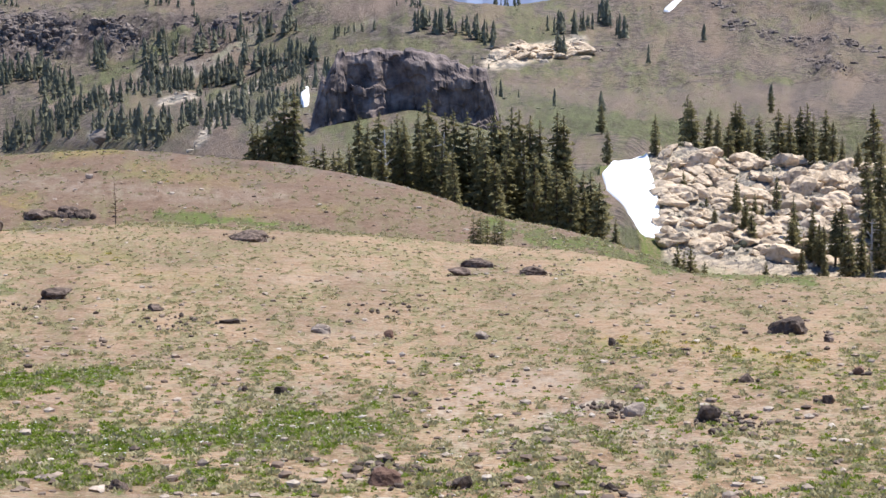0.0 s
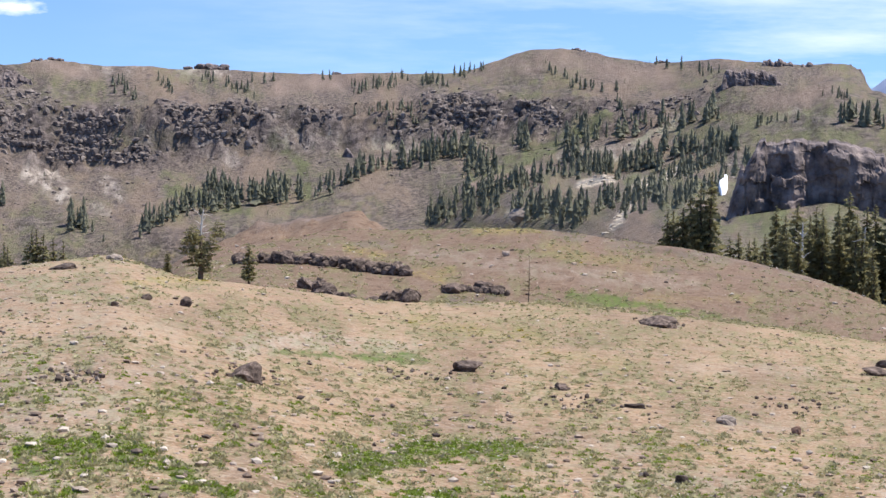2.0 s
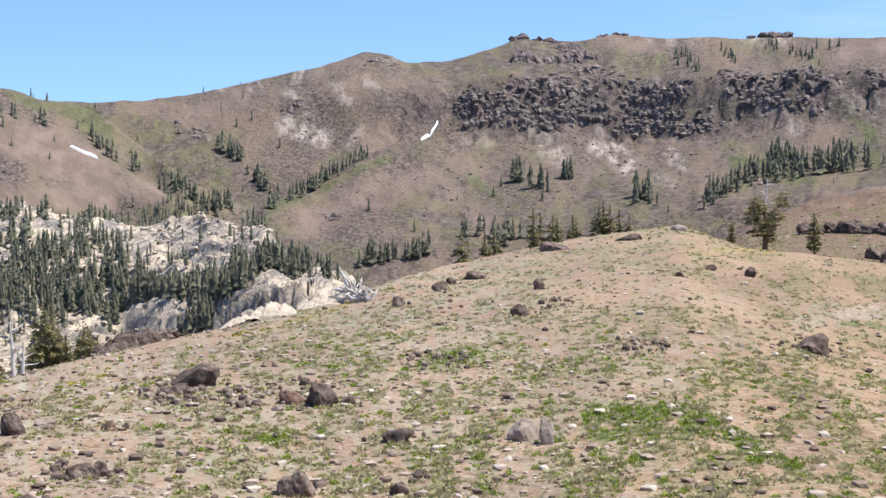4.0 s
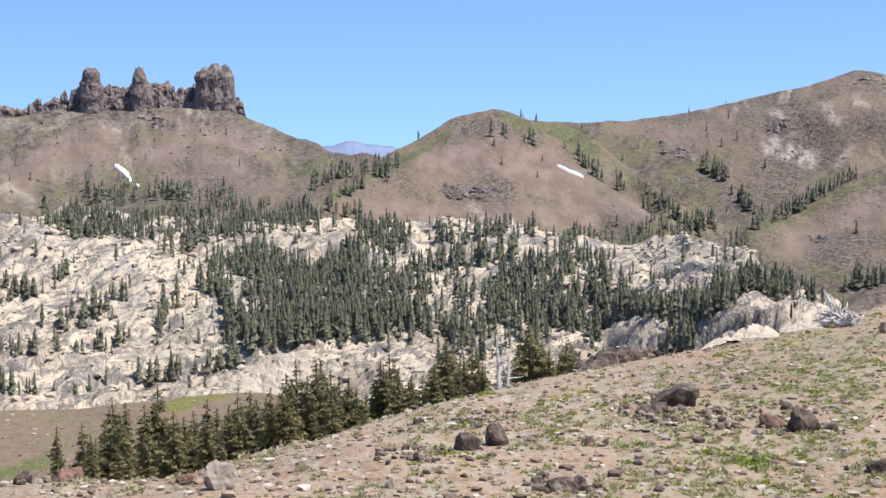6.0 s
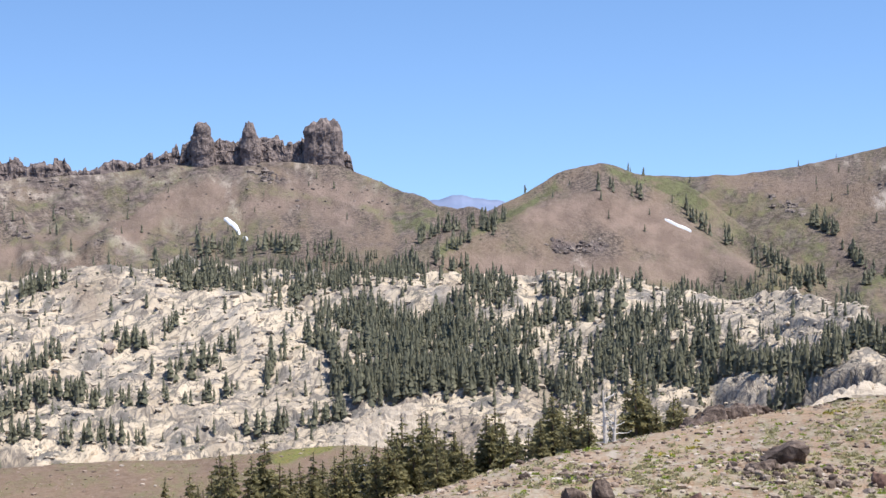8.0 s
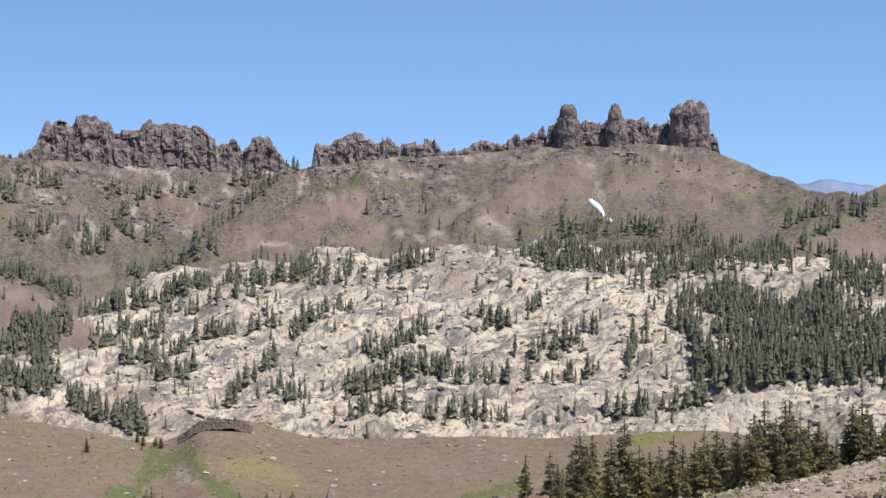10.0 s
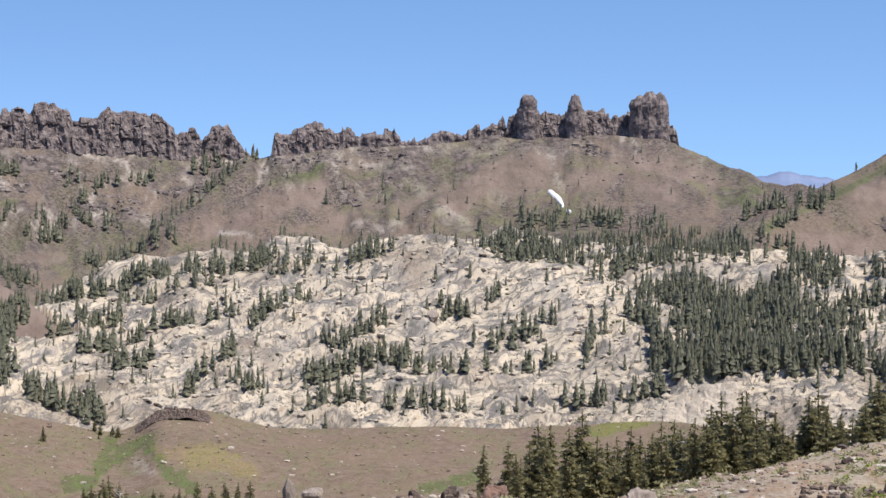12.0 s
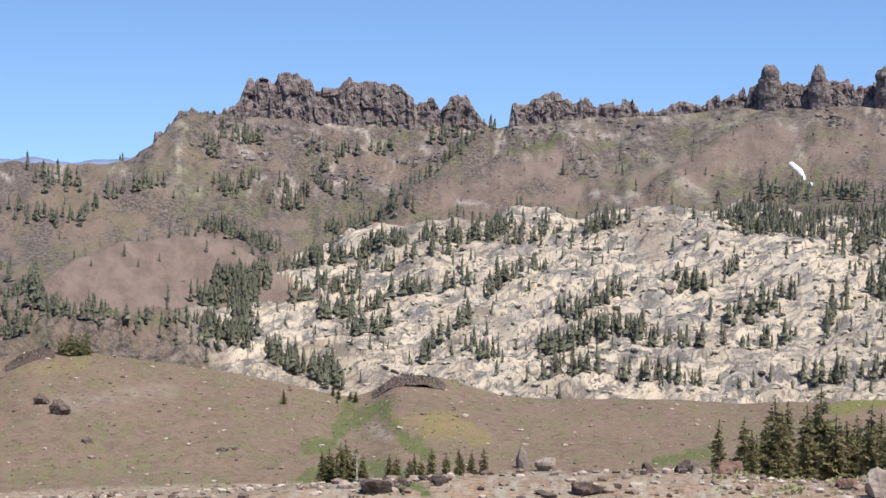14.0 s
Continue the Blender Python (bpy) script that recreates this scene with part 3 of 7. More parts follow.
stroke("green", 0.26, 0.8, 53.04, 1344, 51.99, 1370)
stroke("green", 0.33, 0.7, 43.19, 1716, 41.89, 1658, 40.03, 1598)
stroke("green", 0.17, 0.6, 55.08, 1750, 53.58, 1682)
stroke("green", 0.19, 0.6, 39.10, 1460, 36.74, 1506)
stroke("soil", 0.78, 1, 49.42, 1482, 46.39, 1506, 44.13, 1500)
stroke("soil", 0.52, 0.9, 51.33, 1386, 47.53, 1412, 43.75, 1460)
stroke("soil", 0.41, 0.9, 61.02, 1796, 59.82, 1816)
stroke("soil", 0.63, 0.8, 57.32, 1812, 55.65, 1714)
stroke("soil", 0.22, 0.8, 37.83, 1538, 35.66, 1494)
stroke("soil", 0.37, 0.6, 41.15, 1714, 39.49, 1722)
stroke("rock", 0.20, 1, 48.66, 1444, 47.05, 1446)
stroke("pale", 0.30, 0.9, 38.03, 1668, 36.67, 1644)
stroke("pale", 0.19, 0.6, 37.85, 1728, 37.45, 1690)
stroke("pale", 0.19, 0.6, 36.42, 1720, 35.78, 1674)
stroke("rock", 0.19, 0.7, 58.78, 1886, 57.68, 1842)
stroke("rock", 0.11, 0.7, 56.76, 1812)
stroke("pale", 0.15, 0.6, 47.91, 1428, 47.53, 1416)
stroke("pale", 0.26, 0.9, 75.12, 1936, 73.74, 1926)
stroke("pale", 0.20, 0.7, 73.65, 1952, 71.23, 1942)
stroke("pale", 0.17, 1, 70.48, 1930, 69.73, 1938)
stroke("pale", 0.15, 0.7, 65.58, 1882, 65.16, 1866)
stroke("pale", 0.22, 0.8, 64.45, 1906, 61.42, 1876)
stroke("pale", 0.19, 0.7, 63.28, 1700, 62.42, 1686)
stroke("pale", 0.17, 0.7, 70.66, 1716, 69.62, 1682)
stroke("pale", 0.15, 0.6, 66.31, 1694, 64.70, 1688)
stroke("pale", 0.17, 0.8, 77.52, 1810, 77.09, 1804)
stroke("pale", 0.19, 0.9, 73.27, 1814, 72.86, 1790)
stroke("pale", 0.15, 0.6, 60.10, 1884, 58.79, 1868)
stroke("pale", 0.15, 0.6, 71.23, 1894, 70.85, 1856)
stroke("pale", 0.13, 0.6, 59.53, 1834, 59.29, 1764)
stroke("rock", 0.17, 1, 77.31, 1914, 76.58, 1912)
stroke("rock", 0.17, 0.8, 76.22, 1896, 74.94, 1890)
stroke("rock", 0.17, 0.9, 72.53, 1872, 71.13, 1876)
stroke("rock", 0.20, 0.7, 75.30, 1840, 73.28, 1858)
stroke("rock", 0.20, 0.7, 68.41, 1898, 66.43, 1880)
stroke("rock", 0.22, 0.8, 61.42, 1906)
stroke("rock", 0.13, 0.8, 57.31, 1774, 57.05, 1766)
stroke("rock", 0.13, 0.6, 64.42, 1704, 63.56, 1698)
stroke("rock", 0.17, 0.6, 65.96, 1906, 64.44, 1882)
stroke("rock", 0.15, 0.7, 68.98, 1910, 68.03, 1880)
stroke("rock", 0.15, 0.6, 58.41, 1866, 57.85, 1850)
stroke("rock", 0.26, 0.4, 79.28, 1852, 78.21, 1850)
stroke("rock", 0.15, 0.6, 66.70, 1782, 65.94, 1744)
stroke("green", 0.26, 0.8, 68.97, 1798, 68.22, 1810, 67.28, 1836)
stroke("green", 0.11, 1, 77.70, 1822, 77.27, 1830)
stroke("green", 0.20, 0.9, 53.93, 1668, 52.75, 1706)
stroke("green", 0.15, 0.6, 72.34, 1684, 70.47, 1696)
stroke("green", 0.15, 0.5, 71.41, 1812, 69.64, 1922)
stroke("green", 0.13, 0.6, 63.11, 1838, 62.69, 1818)
stroke("green", 0.19, 0.4, 58.03, 1820, 56.25, 1776)
stroke("green", 0.26, 0.5, 78.92, 1738, 77.13, 1732)
stroke("green", 0.15, 0.6, 66.51, 1748, 65.18, 1722)
stroke("green", 0.19, 0.4, 76.40, 1904, 75.49, 1904)
stroke("soil", 0.48, 1, 70.84, 1718, 68.97, 1740, 67.46, 1788)
stroke("soil", 0.28, 0.8, 67.07, 1704, 65.37, 1756)
stroke("soil", 0.48, 1, 62.90, 1760, 61.40, 1828, 59.53, 1832)
stroke("soil", 0.45, 0.9, 58.77, 1778, 56.17, 1810, 54.40, 1748)
stroke("soil", 0.52, 1, 79.28, 1050, 78.21, 1046, 77.31, 1038)
stroke("soil", 0.22, 0.7, 64.61, 1738, 63.29, 1804)
stroke("soil", 0.19, 0.7, 77.13, 1704, 75.85, 1726)
stroke("rib", 0.48, 1, 69.73, 1906, 71.22, 1780, 72.53, 1718)
stroke("rib", 0.45, 0.6, 67.18, 1868, 66.23, 1786, 65.89, 1680)
stroke("rib", 0.52, 0.8, 60.47, 1862, 61.78, 1820, 63.85, 1702)
stroke("rib", 0.45, 0.5, 64.44, 1864, 65.09, 1754)
stroke("rib", 0.41, 0.5, 73.83, 1916, 73.65, 1832)
stroke("rib", 0.41, 0.5, 76.40, 1914, 76.94, 1818)
stroke("green", 0.33, 1, -4.88, 354, -5.44, 312, -6.29, 318, -7.23, 336)
stroke("green", 0.26, 0.9, -4.03, 362, -5.16, 384)
stroke("pale", 0.26, 0.7, 68.98, 1916, 66.33, 1874, 64.44, 1854)
stroke("pale", 0.22, 0.7, 61.42, 1892, 59.53, 1866)
stroke("rock", 0.19, 0.7, 78.92, 1896, 78.03, 1902)
stroke("pale", 0.22, 0.6, 74.75, 1882, 73.28, 1896)
stroke("rock", 0.17, 0.7, 74.57, 1798, 73.27, 1832)
stroke("rock", 0.17, 0.6, 78.21, 1836, 76.76, 1862)
stroke("rock", 0.15, 0.6, 65.19, 1834, 64.43, 1808)
stroke("green", 0.19, 0.6, 66.33, 1818, 64.63, 1866)
stroke("green", 0.19, 0.5, 79.28, 1812, 77.85, 1778)
stroke("green", 0.15, 0.6, 74.57, 1750, 73.08, 1716)
stroke("pale", 0.84, 0.45, 46.44, 46.5, 40.13, 48, 32.47, 53, 24.85, 59)
stroke("pale", 0.56, 0.35, 38.28, 37.5, 30.58, 39)
stroke("green", 0.63, 0.5, 11.99, 133, 7.35, 136, 4.45, 133.5)
stroke("green", 0.48, 0.5, 14.74, 135.5, 9.27, 121.5, 1.70, 144.5)
stroke("green", 0.45, 0.45, 7.43, 97, -0.19, 101.5, -5.91, 87)
stroke("green", 0.37, 0.5, 31.76, 63, 26.21, 57, 20.52, 66.5)
stroke("pale", 0.48, 0.4, 33.57, 56.5, 29.93, 61, 26.21, 65)
stroke("pale", 0.56, 0.5, 51.40, 44.5, 45.65, 47.5, 38.14, 53.5)
stroke("pale", 0.45, 0.4, -0.12, 44.5, -5.91, 46.5, -11.58, 45)
stroke("pale", 0.37, 0.35, 8.49, 51.5, 3.71, 57)
stroke("rock", 0.13, 0.5, 13.64, 162, 12.18, 188)
stroke("rock", 0.09, 0.5, 7.19, 154, 5.88, 148)
stroke("rock", 0.13, 0.4, -0.01, 127, -1.34, 122.5)
stroke("rock", 0.11, 0.4, -2.11, 122, -3.25, 119)
stroke("green", 0.41, 0.6, 85.82, 320, 82.16, 324, 78.42, 308)
stroke("yellow", 0.19, 0.5, 85.06, 404, 83.06, 410)
stroke("green", 0.17, 0.6, 79.92, 394, 78.04, 388)
stroke("green", 0.30, 0.8, 75.76, 350, 74.62, 384, 74.24, 422)
stroke("yellow", 0.26, 0.7, 72.71, 386, 70.79, 374)
stroke("soil", 0.33, 0.6, 83.98, 370, 80.29, 398)
stroke("green", 0.22, 0.8, -1.39, 458, -4.03, 398, -5.16, 360)
stroke("yellow", 0.26, 0.4, 10.29, 223.5, 6.96, 212.5)
stroke("soil", 0.30, 0.6, 12.86, 214.5, 9.21, 204.5, 5.47, 205.5)
stroke("rock", 0.13, 0.4, 16.76, 237, 15.62, 234)
stroke("soil", 0.26, 0.6, 14.86, 224.5, 11.09, 211)
stroke("rock", 0.19, 0.6, 20.76, 1334, 18.67, 274, 16.77, 266)


def land(az, r, cover=False):
    """The ground's height at a bearing and distance; with cover also the masks of what covers it."""
    az, r = np.atleast_1d(np.asarray(az, float)), np.atleast_1d(np.asarray(r, float))
    az = (az - 36 + 180) % 360 - 180 + 36
    z, name = bare_land(az, r)
    el_ = np.degrees(np.arctan2(z, np.maximum(r, 1)))
    x, y = xy(az, r)
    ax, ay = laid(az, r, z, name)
    is_ = {k: (name == k) for k in set(SHEET_NAMES)}
    near = np.clip((r - 20) / 15, 0, 1)
    soil = (is_["near"] | is_["hill"] | is_["mound"]) * near
    z = z + soil * (0.05 * fbm(x / 1.3, y / 1.3, 3, 3) + 0.22 * fbm(x / 11, y / 11, 5, 3))
    z = z + is_["mound"] * 1.2 * fbm(x / 9, y / 9, 8, 4, 0.6, True)
    z = z + is_["bench"] * (0.5 * fbm(x / 16, y / 16, 6, 4))
    # granite: rounded slabs in tilted beds, with ledges and clefts between them
    g = is_["granite"] * 1.0
    gx, gy = ax + 9 * fbm(ax / 30, ay / 14, 14, 3), ay + 0.24 * ax + 4.5 * fbm(ax / 40, ay / 18, 15, 4)
    step = gy / 7.5
    broken = np.clip(0.75 + 1.5 * fbm(ax / 34, ay / 14, 16, 3), 0.1, 1.4)
    ledge = (np.minimum((step % 1.0) * 5, 1) * 4.6 + np.minimum((step * 2.6 % 1.0) * 3, 1) * 2.0) * broken
    slab = 2.6 * fbm(gx / 38, gy / 9, 11, 4, 0.55, True) + 1.3 * fbm(gx / 13, gy / 4, 12, 3, 0.6, True)
    z = z + g * (slab + ledge)
    o = is_["outcrop"] * window(r, 320, 420, 12) * np.clip((np.interp(r, [337, 355, 374, 390], [-7.2, -7.1, -6.85, -6.6]) - az) / 0.25, 0, 1)
    bx, by = x / 7.5 + 0.6 * vnoise(x / 5, y / 5, 22), y / 4.2 + 0.6 * vnoise(x / 5, y / 5, 23)
    z = z + o * (1.6 * fbm(x / 22, y / 22, 20, 3, 0.5, True) + 0.5 * fbm(x / 3, y / 3, 21, 3, 0.6))
    # volcanic slopes: gullies that run down the fall, and broken cliff bands
    up = (is_["spire"] | is_["rib"] | is_["round"] | is_["spur"] | is_["ridge"] | is_["dome"]) * 1.0
    far = np.clip((r - 600) / 500, 0, 1)
    wx, wy = ax + 9 * fbm(ax / 45, ay / 30, 36, 3), ay + 5 * fbm(ax / 45, ay / 30, 37, 3)
    smooth_ = np.clip(strokes_at("soil", az, el_), 0, 1)
    crags = strokes_at("rock", az, el_, 0.9 * fbm(ax / 9, ay / 6, 38, 4)) * up
    z = z + up * far * (4.5 * fbm(wx / 50, wy / 62, 31, 4, 0.42, True) + 1.0 * fbm(wx / 10, wy / 8, 33, 4, 0.6))
    gully = (is_["spire"] | is_["rib"]) * window(r, 1640, 1905, 60) * (6.0 * fbm(wx / 26, wy / 70, 35, 3, 0.5, True) + 2.2 * fbm(wx / 9, wy / 24, 39, 3, 0.55, True)) * (1 - 0.8 * smooth_)
    z = z + gully + strokes_at("rib", az, el_) ** 1.5 * 10.0
    z = z + crags * (3.6 * fbm(ax / 11, ay / 7, 42, 4, 0.62, True) + 1.6 * lattice(np.floor(wx / 5), np.floor(wy / 3.2), 43))
    rs = SHEETS[11]
    foot, top = np.interp(az, rs.az, rs.r[3]), np.interp(az, rs.az, rs.r[4])
    band = is_["ridge"] * window(r, foot - 28, top + 10, 12) * window(az, 6, 36, 3)
    jag = fbm(wx / 20, wy / 11, 41, 5, 0.6, True)
    z = z + band * (7 * jag + 4 * lattice(np.floor(x / 16 + vnoise(x / 20, y / 20, 2)), np.floor(y / 16), 3))
    if not cover:
        return z
    n1, n2, n3 = fbm(ax / 45, ay / 32, 51, 5), fbm(ax / 14, ay / 10, 52, 4), fbm(ax / 4.5, ay / 3.6, 53, 3)
    ragged = np.where(r > 450, 0.7 * n1 + 0.7 * n2 + 0.4 * n3, n2 + 0.6 * n3) * 1.3
    slopes = is_["spire"] | is_["rib"] | is_["ridge"] | is_["spur"] | is_["round"]
    edge = 0.7 * np.clip((az - 76) / 5, 0, 1) * np.clip((r - 1030) / 30, 0, 1)
    granite = np.clip(g * (1.05 + 0.6 * n1 + 0.5 * n2 - edge - 1.6 * np.clip((az - 78) / 3, 0, 1)), 0, 1)
    granite = np.maximum(np.maximum(granite, o), strokes_at("granite", az, el_, ragged))
    speck = np.clip(fbm(ax / 12, ay / 7, 75, 4, 0.6, True) * 2.2 - 0.75 + n1, 0, 0.7) * up * far * (is_["spire"] | is_["rib"] | is_["ridge"])
    dark = np.maximum(np.maximum(band, 0.0) * np.clip(jag * 1.6 + 0.1 + 1.2 * n1, 0, 0.8), speck)
    crest = is_["spire"] * window(r, 1780, 2050, 60) * np.clip(0.1 + 1.9 * n2 + 1.1 * n1, 0, 0.9)
    fan = np.maximum(strokes_at("soil", az, el_, ragged * 0.6), 0.95 * is_["dome"])
    dark = np.maximum(dark, crest) * (1 - 0.85 * fan)
    dark = np.maximum(dark, strokes_at("rock", az, el_, ragged * 1.2) * np.clip(0.75 + 0.9 * n3 + 0.5 * n2, 0.15, 1))
    rough = is_["near"] | is_["hill"] | is_["bench"]
    thin = np.clip((54 - az) / 16, 0.45, 1)
    green = np.where(is_["near"], thin * np.clip(0.42 + 0.85 * n2 + 0.5 * n3, 0, 0.66), np.where(rough, np.clip(0.22 + 0.9 * n2 + 0.3 * n3, 0, 0.5), np.clip(0.15 + 1.3 * n1, 0, 0.5) * up * ~is_["dome"]))
    # more dark green here, also standing in for a slope turned from the sun
    green = np.maximum(green, is_["ridge"] * (az < 8) * np.clip(0.4 + 1.2 * n1 + 0.6 * n2, 0, 0.75))
    green = np.maximum(green, 0.7 * is_["ridge"] * window(az, 0, 30, 4) * window(r, 480, 1450, 120) * np.clip(0.25 + 1.5 * n1, 0, 1))
    green = np.maximum(green * (1 - 0.9 * fan), strokes_at("green", az, el_, ragged))
    yellow = strokes_at("yellow", az, el_, ragged)
    chute = np.clip(fbm(wx / 7, wy / 14, 71, 4, 0.6) * 3.0 - 0.25, 0, 1) * (is_["spire"] | is_["rib"] | (is_["ridge"] & (az > 10))) * window(r, 1740, 1960, 40) * (1 - 0.6 * green) * (1 - fan)
    pale = np.maximum(np.where(rough, 0.35 * fan, 0), np.maximum(strokes_at("pale", az, el_, ragged), 0.9 * chute))
    pale = np.maximum(pale, is_["near"] * np.clip((r - 26) / 8, 0, 1) * np.clip((az - 22) / 10, 0, 1) * np.clip(0.5 + 0.7 * n2 + 0.4 * n3, 0, 0.85))
    green = np.maximum(green, 0.95 * (is_["outcrop"] & (az > -7.35)))
    red = np.where(is_["hill"], 0.95, np.where(is_["mound"], 0.9, np.where(is_["bench"], 0.7, np.clip(0.2 + 0.6 * n1, 0, 0.6))))
    brown = np.where(rough | is_["mound"] | is_["outcrop"], np.where(is_["bench"], 0.3, 0.0), 1.0)
    return z, np.stack([granite, dark, green, yellow], 1), np.stack([red, brown, pale, fan], 1), np.stack([ax, ay], 1)

# ---- materials ----
def material(name):
    m = bpy.data.materials.new(name)
    m.use_nodes = True
    nt = m.node_tree
    return m, nt.nodes, nt.links, nt.nodes["Principled BSDF"]


def noise_node(n, l, scale, detail=4.0, rough=0.55, coords=None, distortion=0.0):
    t = n.new("ShaderNodeTexNoise")
    t.inputs["Scale"].default_value, t.inputs["Detail"].default_value = scale, detail
    t.inputs["Roughness"].default_value, t.inputs["Distortion"].default_value = rough, distortion
    if coords is not None:
        l.new(coords, t.inputs["Vector"])
    return t.outputs["Fac"]


def ramp(n, l, fac, *stops):
    c = n.new("ShaderNodeValToRGB")
    while len(c.color_ramp.elements) < len(stops):
        c.color_ramp.elements.new(0.5)
    for e, (p, col) in zip(c.color_ramp.elements, stops):
        e.position, e.color = p, (*col, 1) if len(col) == 3 else col
    l.new(fac, c.inputs["Fac"])
    return c.outputs["Color"]


def grey(n, l, fac, a, b):
    if a > b:
        return ramp(n, l, fac, (b, (1, 1, 1)), (a, (0, 0, 0)))
    return ramp(n, l, fac, (a, (0, 0, 0)), (b, (1, 1, 1)))


def mix(n, l, fac, a, b, kind="MIX"):
    m = n.new("ShaderNodeMix")
    m.data_type, m.blend_type = "RGBA", kind
    for s, v in ((m.inputs[0], fac), (m.inputs[6], a), (m.inputs[7], b)):
        if isinstance(v, bpy.types.NodeSocket):
            l.new(v, s)
        else:
            s.default_value = v if isinstance(v, float) else (*v, 1)
    return m.outputs[2]


def bump(n, l, p, height, strength, distance):
    b = n.new("ShaderNodeBump")
    b.inputs["Strength"].default_value, b.inputs["Distance"].default_value = strength, distance
    l.new(height, b.inputs["Height"])
    l.new(b.outputs["Normal"], p.inputs["Normal"])


def place_coords(n):
    return n.new("ShaderNodeNewGeometry").outputs["Position"]


def make_ground():
    m, n, l, p = material("ground")
    pos = place_coords(n)
    cov = n.new("ShaderNodeAttribute")
    cov.attribute_name = "cover"
    sep = n.new("ShaderNodeSeparateColor")
    l.new(cov.outputs["Color"], sep.inputs["Color"])
    soil = n.new("ShaderNodeAttribute")
    soil.attribute_name = "soil"
    ssep = n.new("ShaderNodeSeparateColor")
    l.new(soil.outputs["Color"], ssep.inputs["Color"])
    lay = n.new("ShaderNodeUVMap")
    lay.uv_map = "slope_grain"
    lay = lay.outputs["UV"]
    fine, mid, big = noise_node(n, l, 5.0, 7, 0.7, pos), noise_node(n, l, 0.7, 6, 0.65, pos), noise_node(n, l, 0.03, 5, 0.65, lay)
    tiny = noise_node(n, l, 0.16, 6, 0.72, lay)
    # pale sand near by, brown volcanic soil on the hills
    sand = ramp(n, l, mid, (0.40, (0.235, 0.148, 0.087)), (0.5, (0.35, 0.23, 0.143)), (0.60, (0.305, 0.222, 0.154)))
    sand = mix(n, l, grey(n, l, fine, 0.52, 0.60), sand, (0.40, 0.32, 0.235))
    sand = mix(n, l, grey(n, l, fine, 0.44, 0.38), sand, (0.15, 0.108, 0.075))
    red = ramp(n, l, mid, (0.42, (0.10, 0.062, 0.042)), (0.5, (0.17, 0.106, 0.073)), (0.58, (0.155, 0.107, 0.08)))
    red = mix(n, l, grey(n, l, fine, 0.53, 0.62), red, (0.30, 0.23, 0.175))
    red = mix(n, l, grey(n, l, fine, 0.46, 0.40), red, (0.13, 0.092, 0.068))
    brown = ramp(n, l, noise_node(n, l, 0.3, 7, 0.75, pos), (0.41, (0.06, 0.05, 0.045)), (0.49, (0.13, 0.103, 0.087)), (0.59, (0.225, 0.18, 0.153)))
    brown = mix(n, l, mix(n, l, 0.6, (0.0, 0.0, 0.0), grey(n, l, big, 0.47, 0.57)), brown, (0.24, 0.177, 0.132))
    brown = mix(n, l, mix(n, l, 0.35, (0.0, 0.0, 0.0), grey(n, l, noise_node(n, l, 0.05, 6, 0.7, lay), 0.50, 0.60)), brown, (0.135, 0.122, 0.072))
    base = mix(n, l, ssep.outputs["Red"], sand, red)
    base = mix(n, l, ssep.outputs["Green"], base, brown)
    pale = ramp(n, l, tiny, (0.40, (0.27, 0.225, 0.19)), (0.58, (0.45, 0.39, 0.335)))
    pf = n.new("ShaderNodeMath")
    pf.operation = "MULTIPLY"
    fan = ramp(n, l, noise_node(n, l, 0.09, 6, 0.6, lay), (0.40, (0.18, 0.134, 0.110)), (0.60, (0.25, 0.188, 0.155)))
    ff = n.new("ShaderNodeMath")
    ff.operation = "MULTIPLY"
    l.new(soil.outputs["Alpha"], ff.inputs[0])
    l.new(ssep.outputs["Green"], ff.inputs[1])
    base = mix(n, l, ff.outputs[0], base, fan)
    l.new(ssep.outputs["Blue"], pf.inputs[0])
    l.new(grey(n, l, tiny, 0.40, 0.55), pf.inputs[1])
    base = mix(n, l, pf.outputs[0], base, pale)
    # green and yellow low growth, broken up into tufts
    tuft = grey(n, l, mix(n, l, 0.5, noise_node(n, l, 1.6, 6, 0.75, pos), tiny), 0.45, 0.54)
    green = ramp(n, l, mix(n, l, 0.5, fine, tiny), (0.42, (0.07, 0.09, 0.035)), (0.58, (0.19, 0.20, 0.085)))
    gm = n.new("ShaderNodeMath")
    gm.operation, gm.use_clamp = "MULTIPLY", True
    l.new(sep.outputs["Blue"], gm.inputs[0])
    l.new(tuft, gm.inputs[1])
    solid = grey(n, l, sep.outputs["Blue"], 0.6, 0.8)
    solid = mix(n, l, tuft, mix(n, l, 0.55, (0.0, 0.0, 0.0), solid), solid)
    gx = n.new("ShaderNodeMath")
    gx.operation = "MAXIMUM"
    l.new(gm.outputs[0], gx.inputs[0])
    l.new(solid, gx.inputs[1])
    lush = ramp(n, l, mix(n, l, 0.5, fine, tiny), (0.42, (0.045, 0.07, 0.016)), (0.58, (0.12, 0.15, 0.04)))
    # greens are less saturated on the brown far slopes
    muted = n.new("ShaderNodeMath")
    muted.operation = "MULTIPLY"
    muted.inputs[1].default_value = 0.75
    l.new(ssep.outputs["Green"], muted.inputs[0])
    lush = mix(n, l, muted.outputs[0], lush, ramp(n, l, tiny, (0.42, (0.075, 0.078, 0.042)), (0.58, (0.155, 0.155, 0.09))))
    base = mix(n, l, gx.outputs[0], base, mix(n, l, solid, green, lush))
    ym = n.new("ShaderNodeMath")
    ym.operation = "MULTIPLY"
    l.new(cov.outputs["Alpha"], ym.inputs[0])
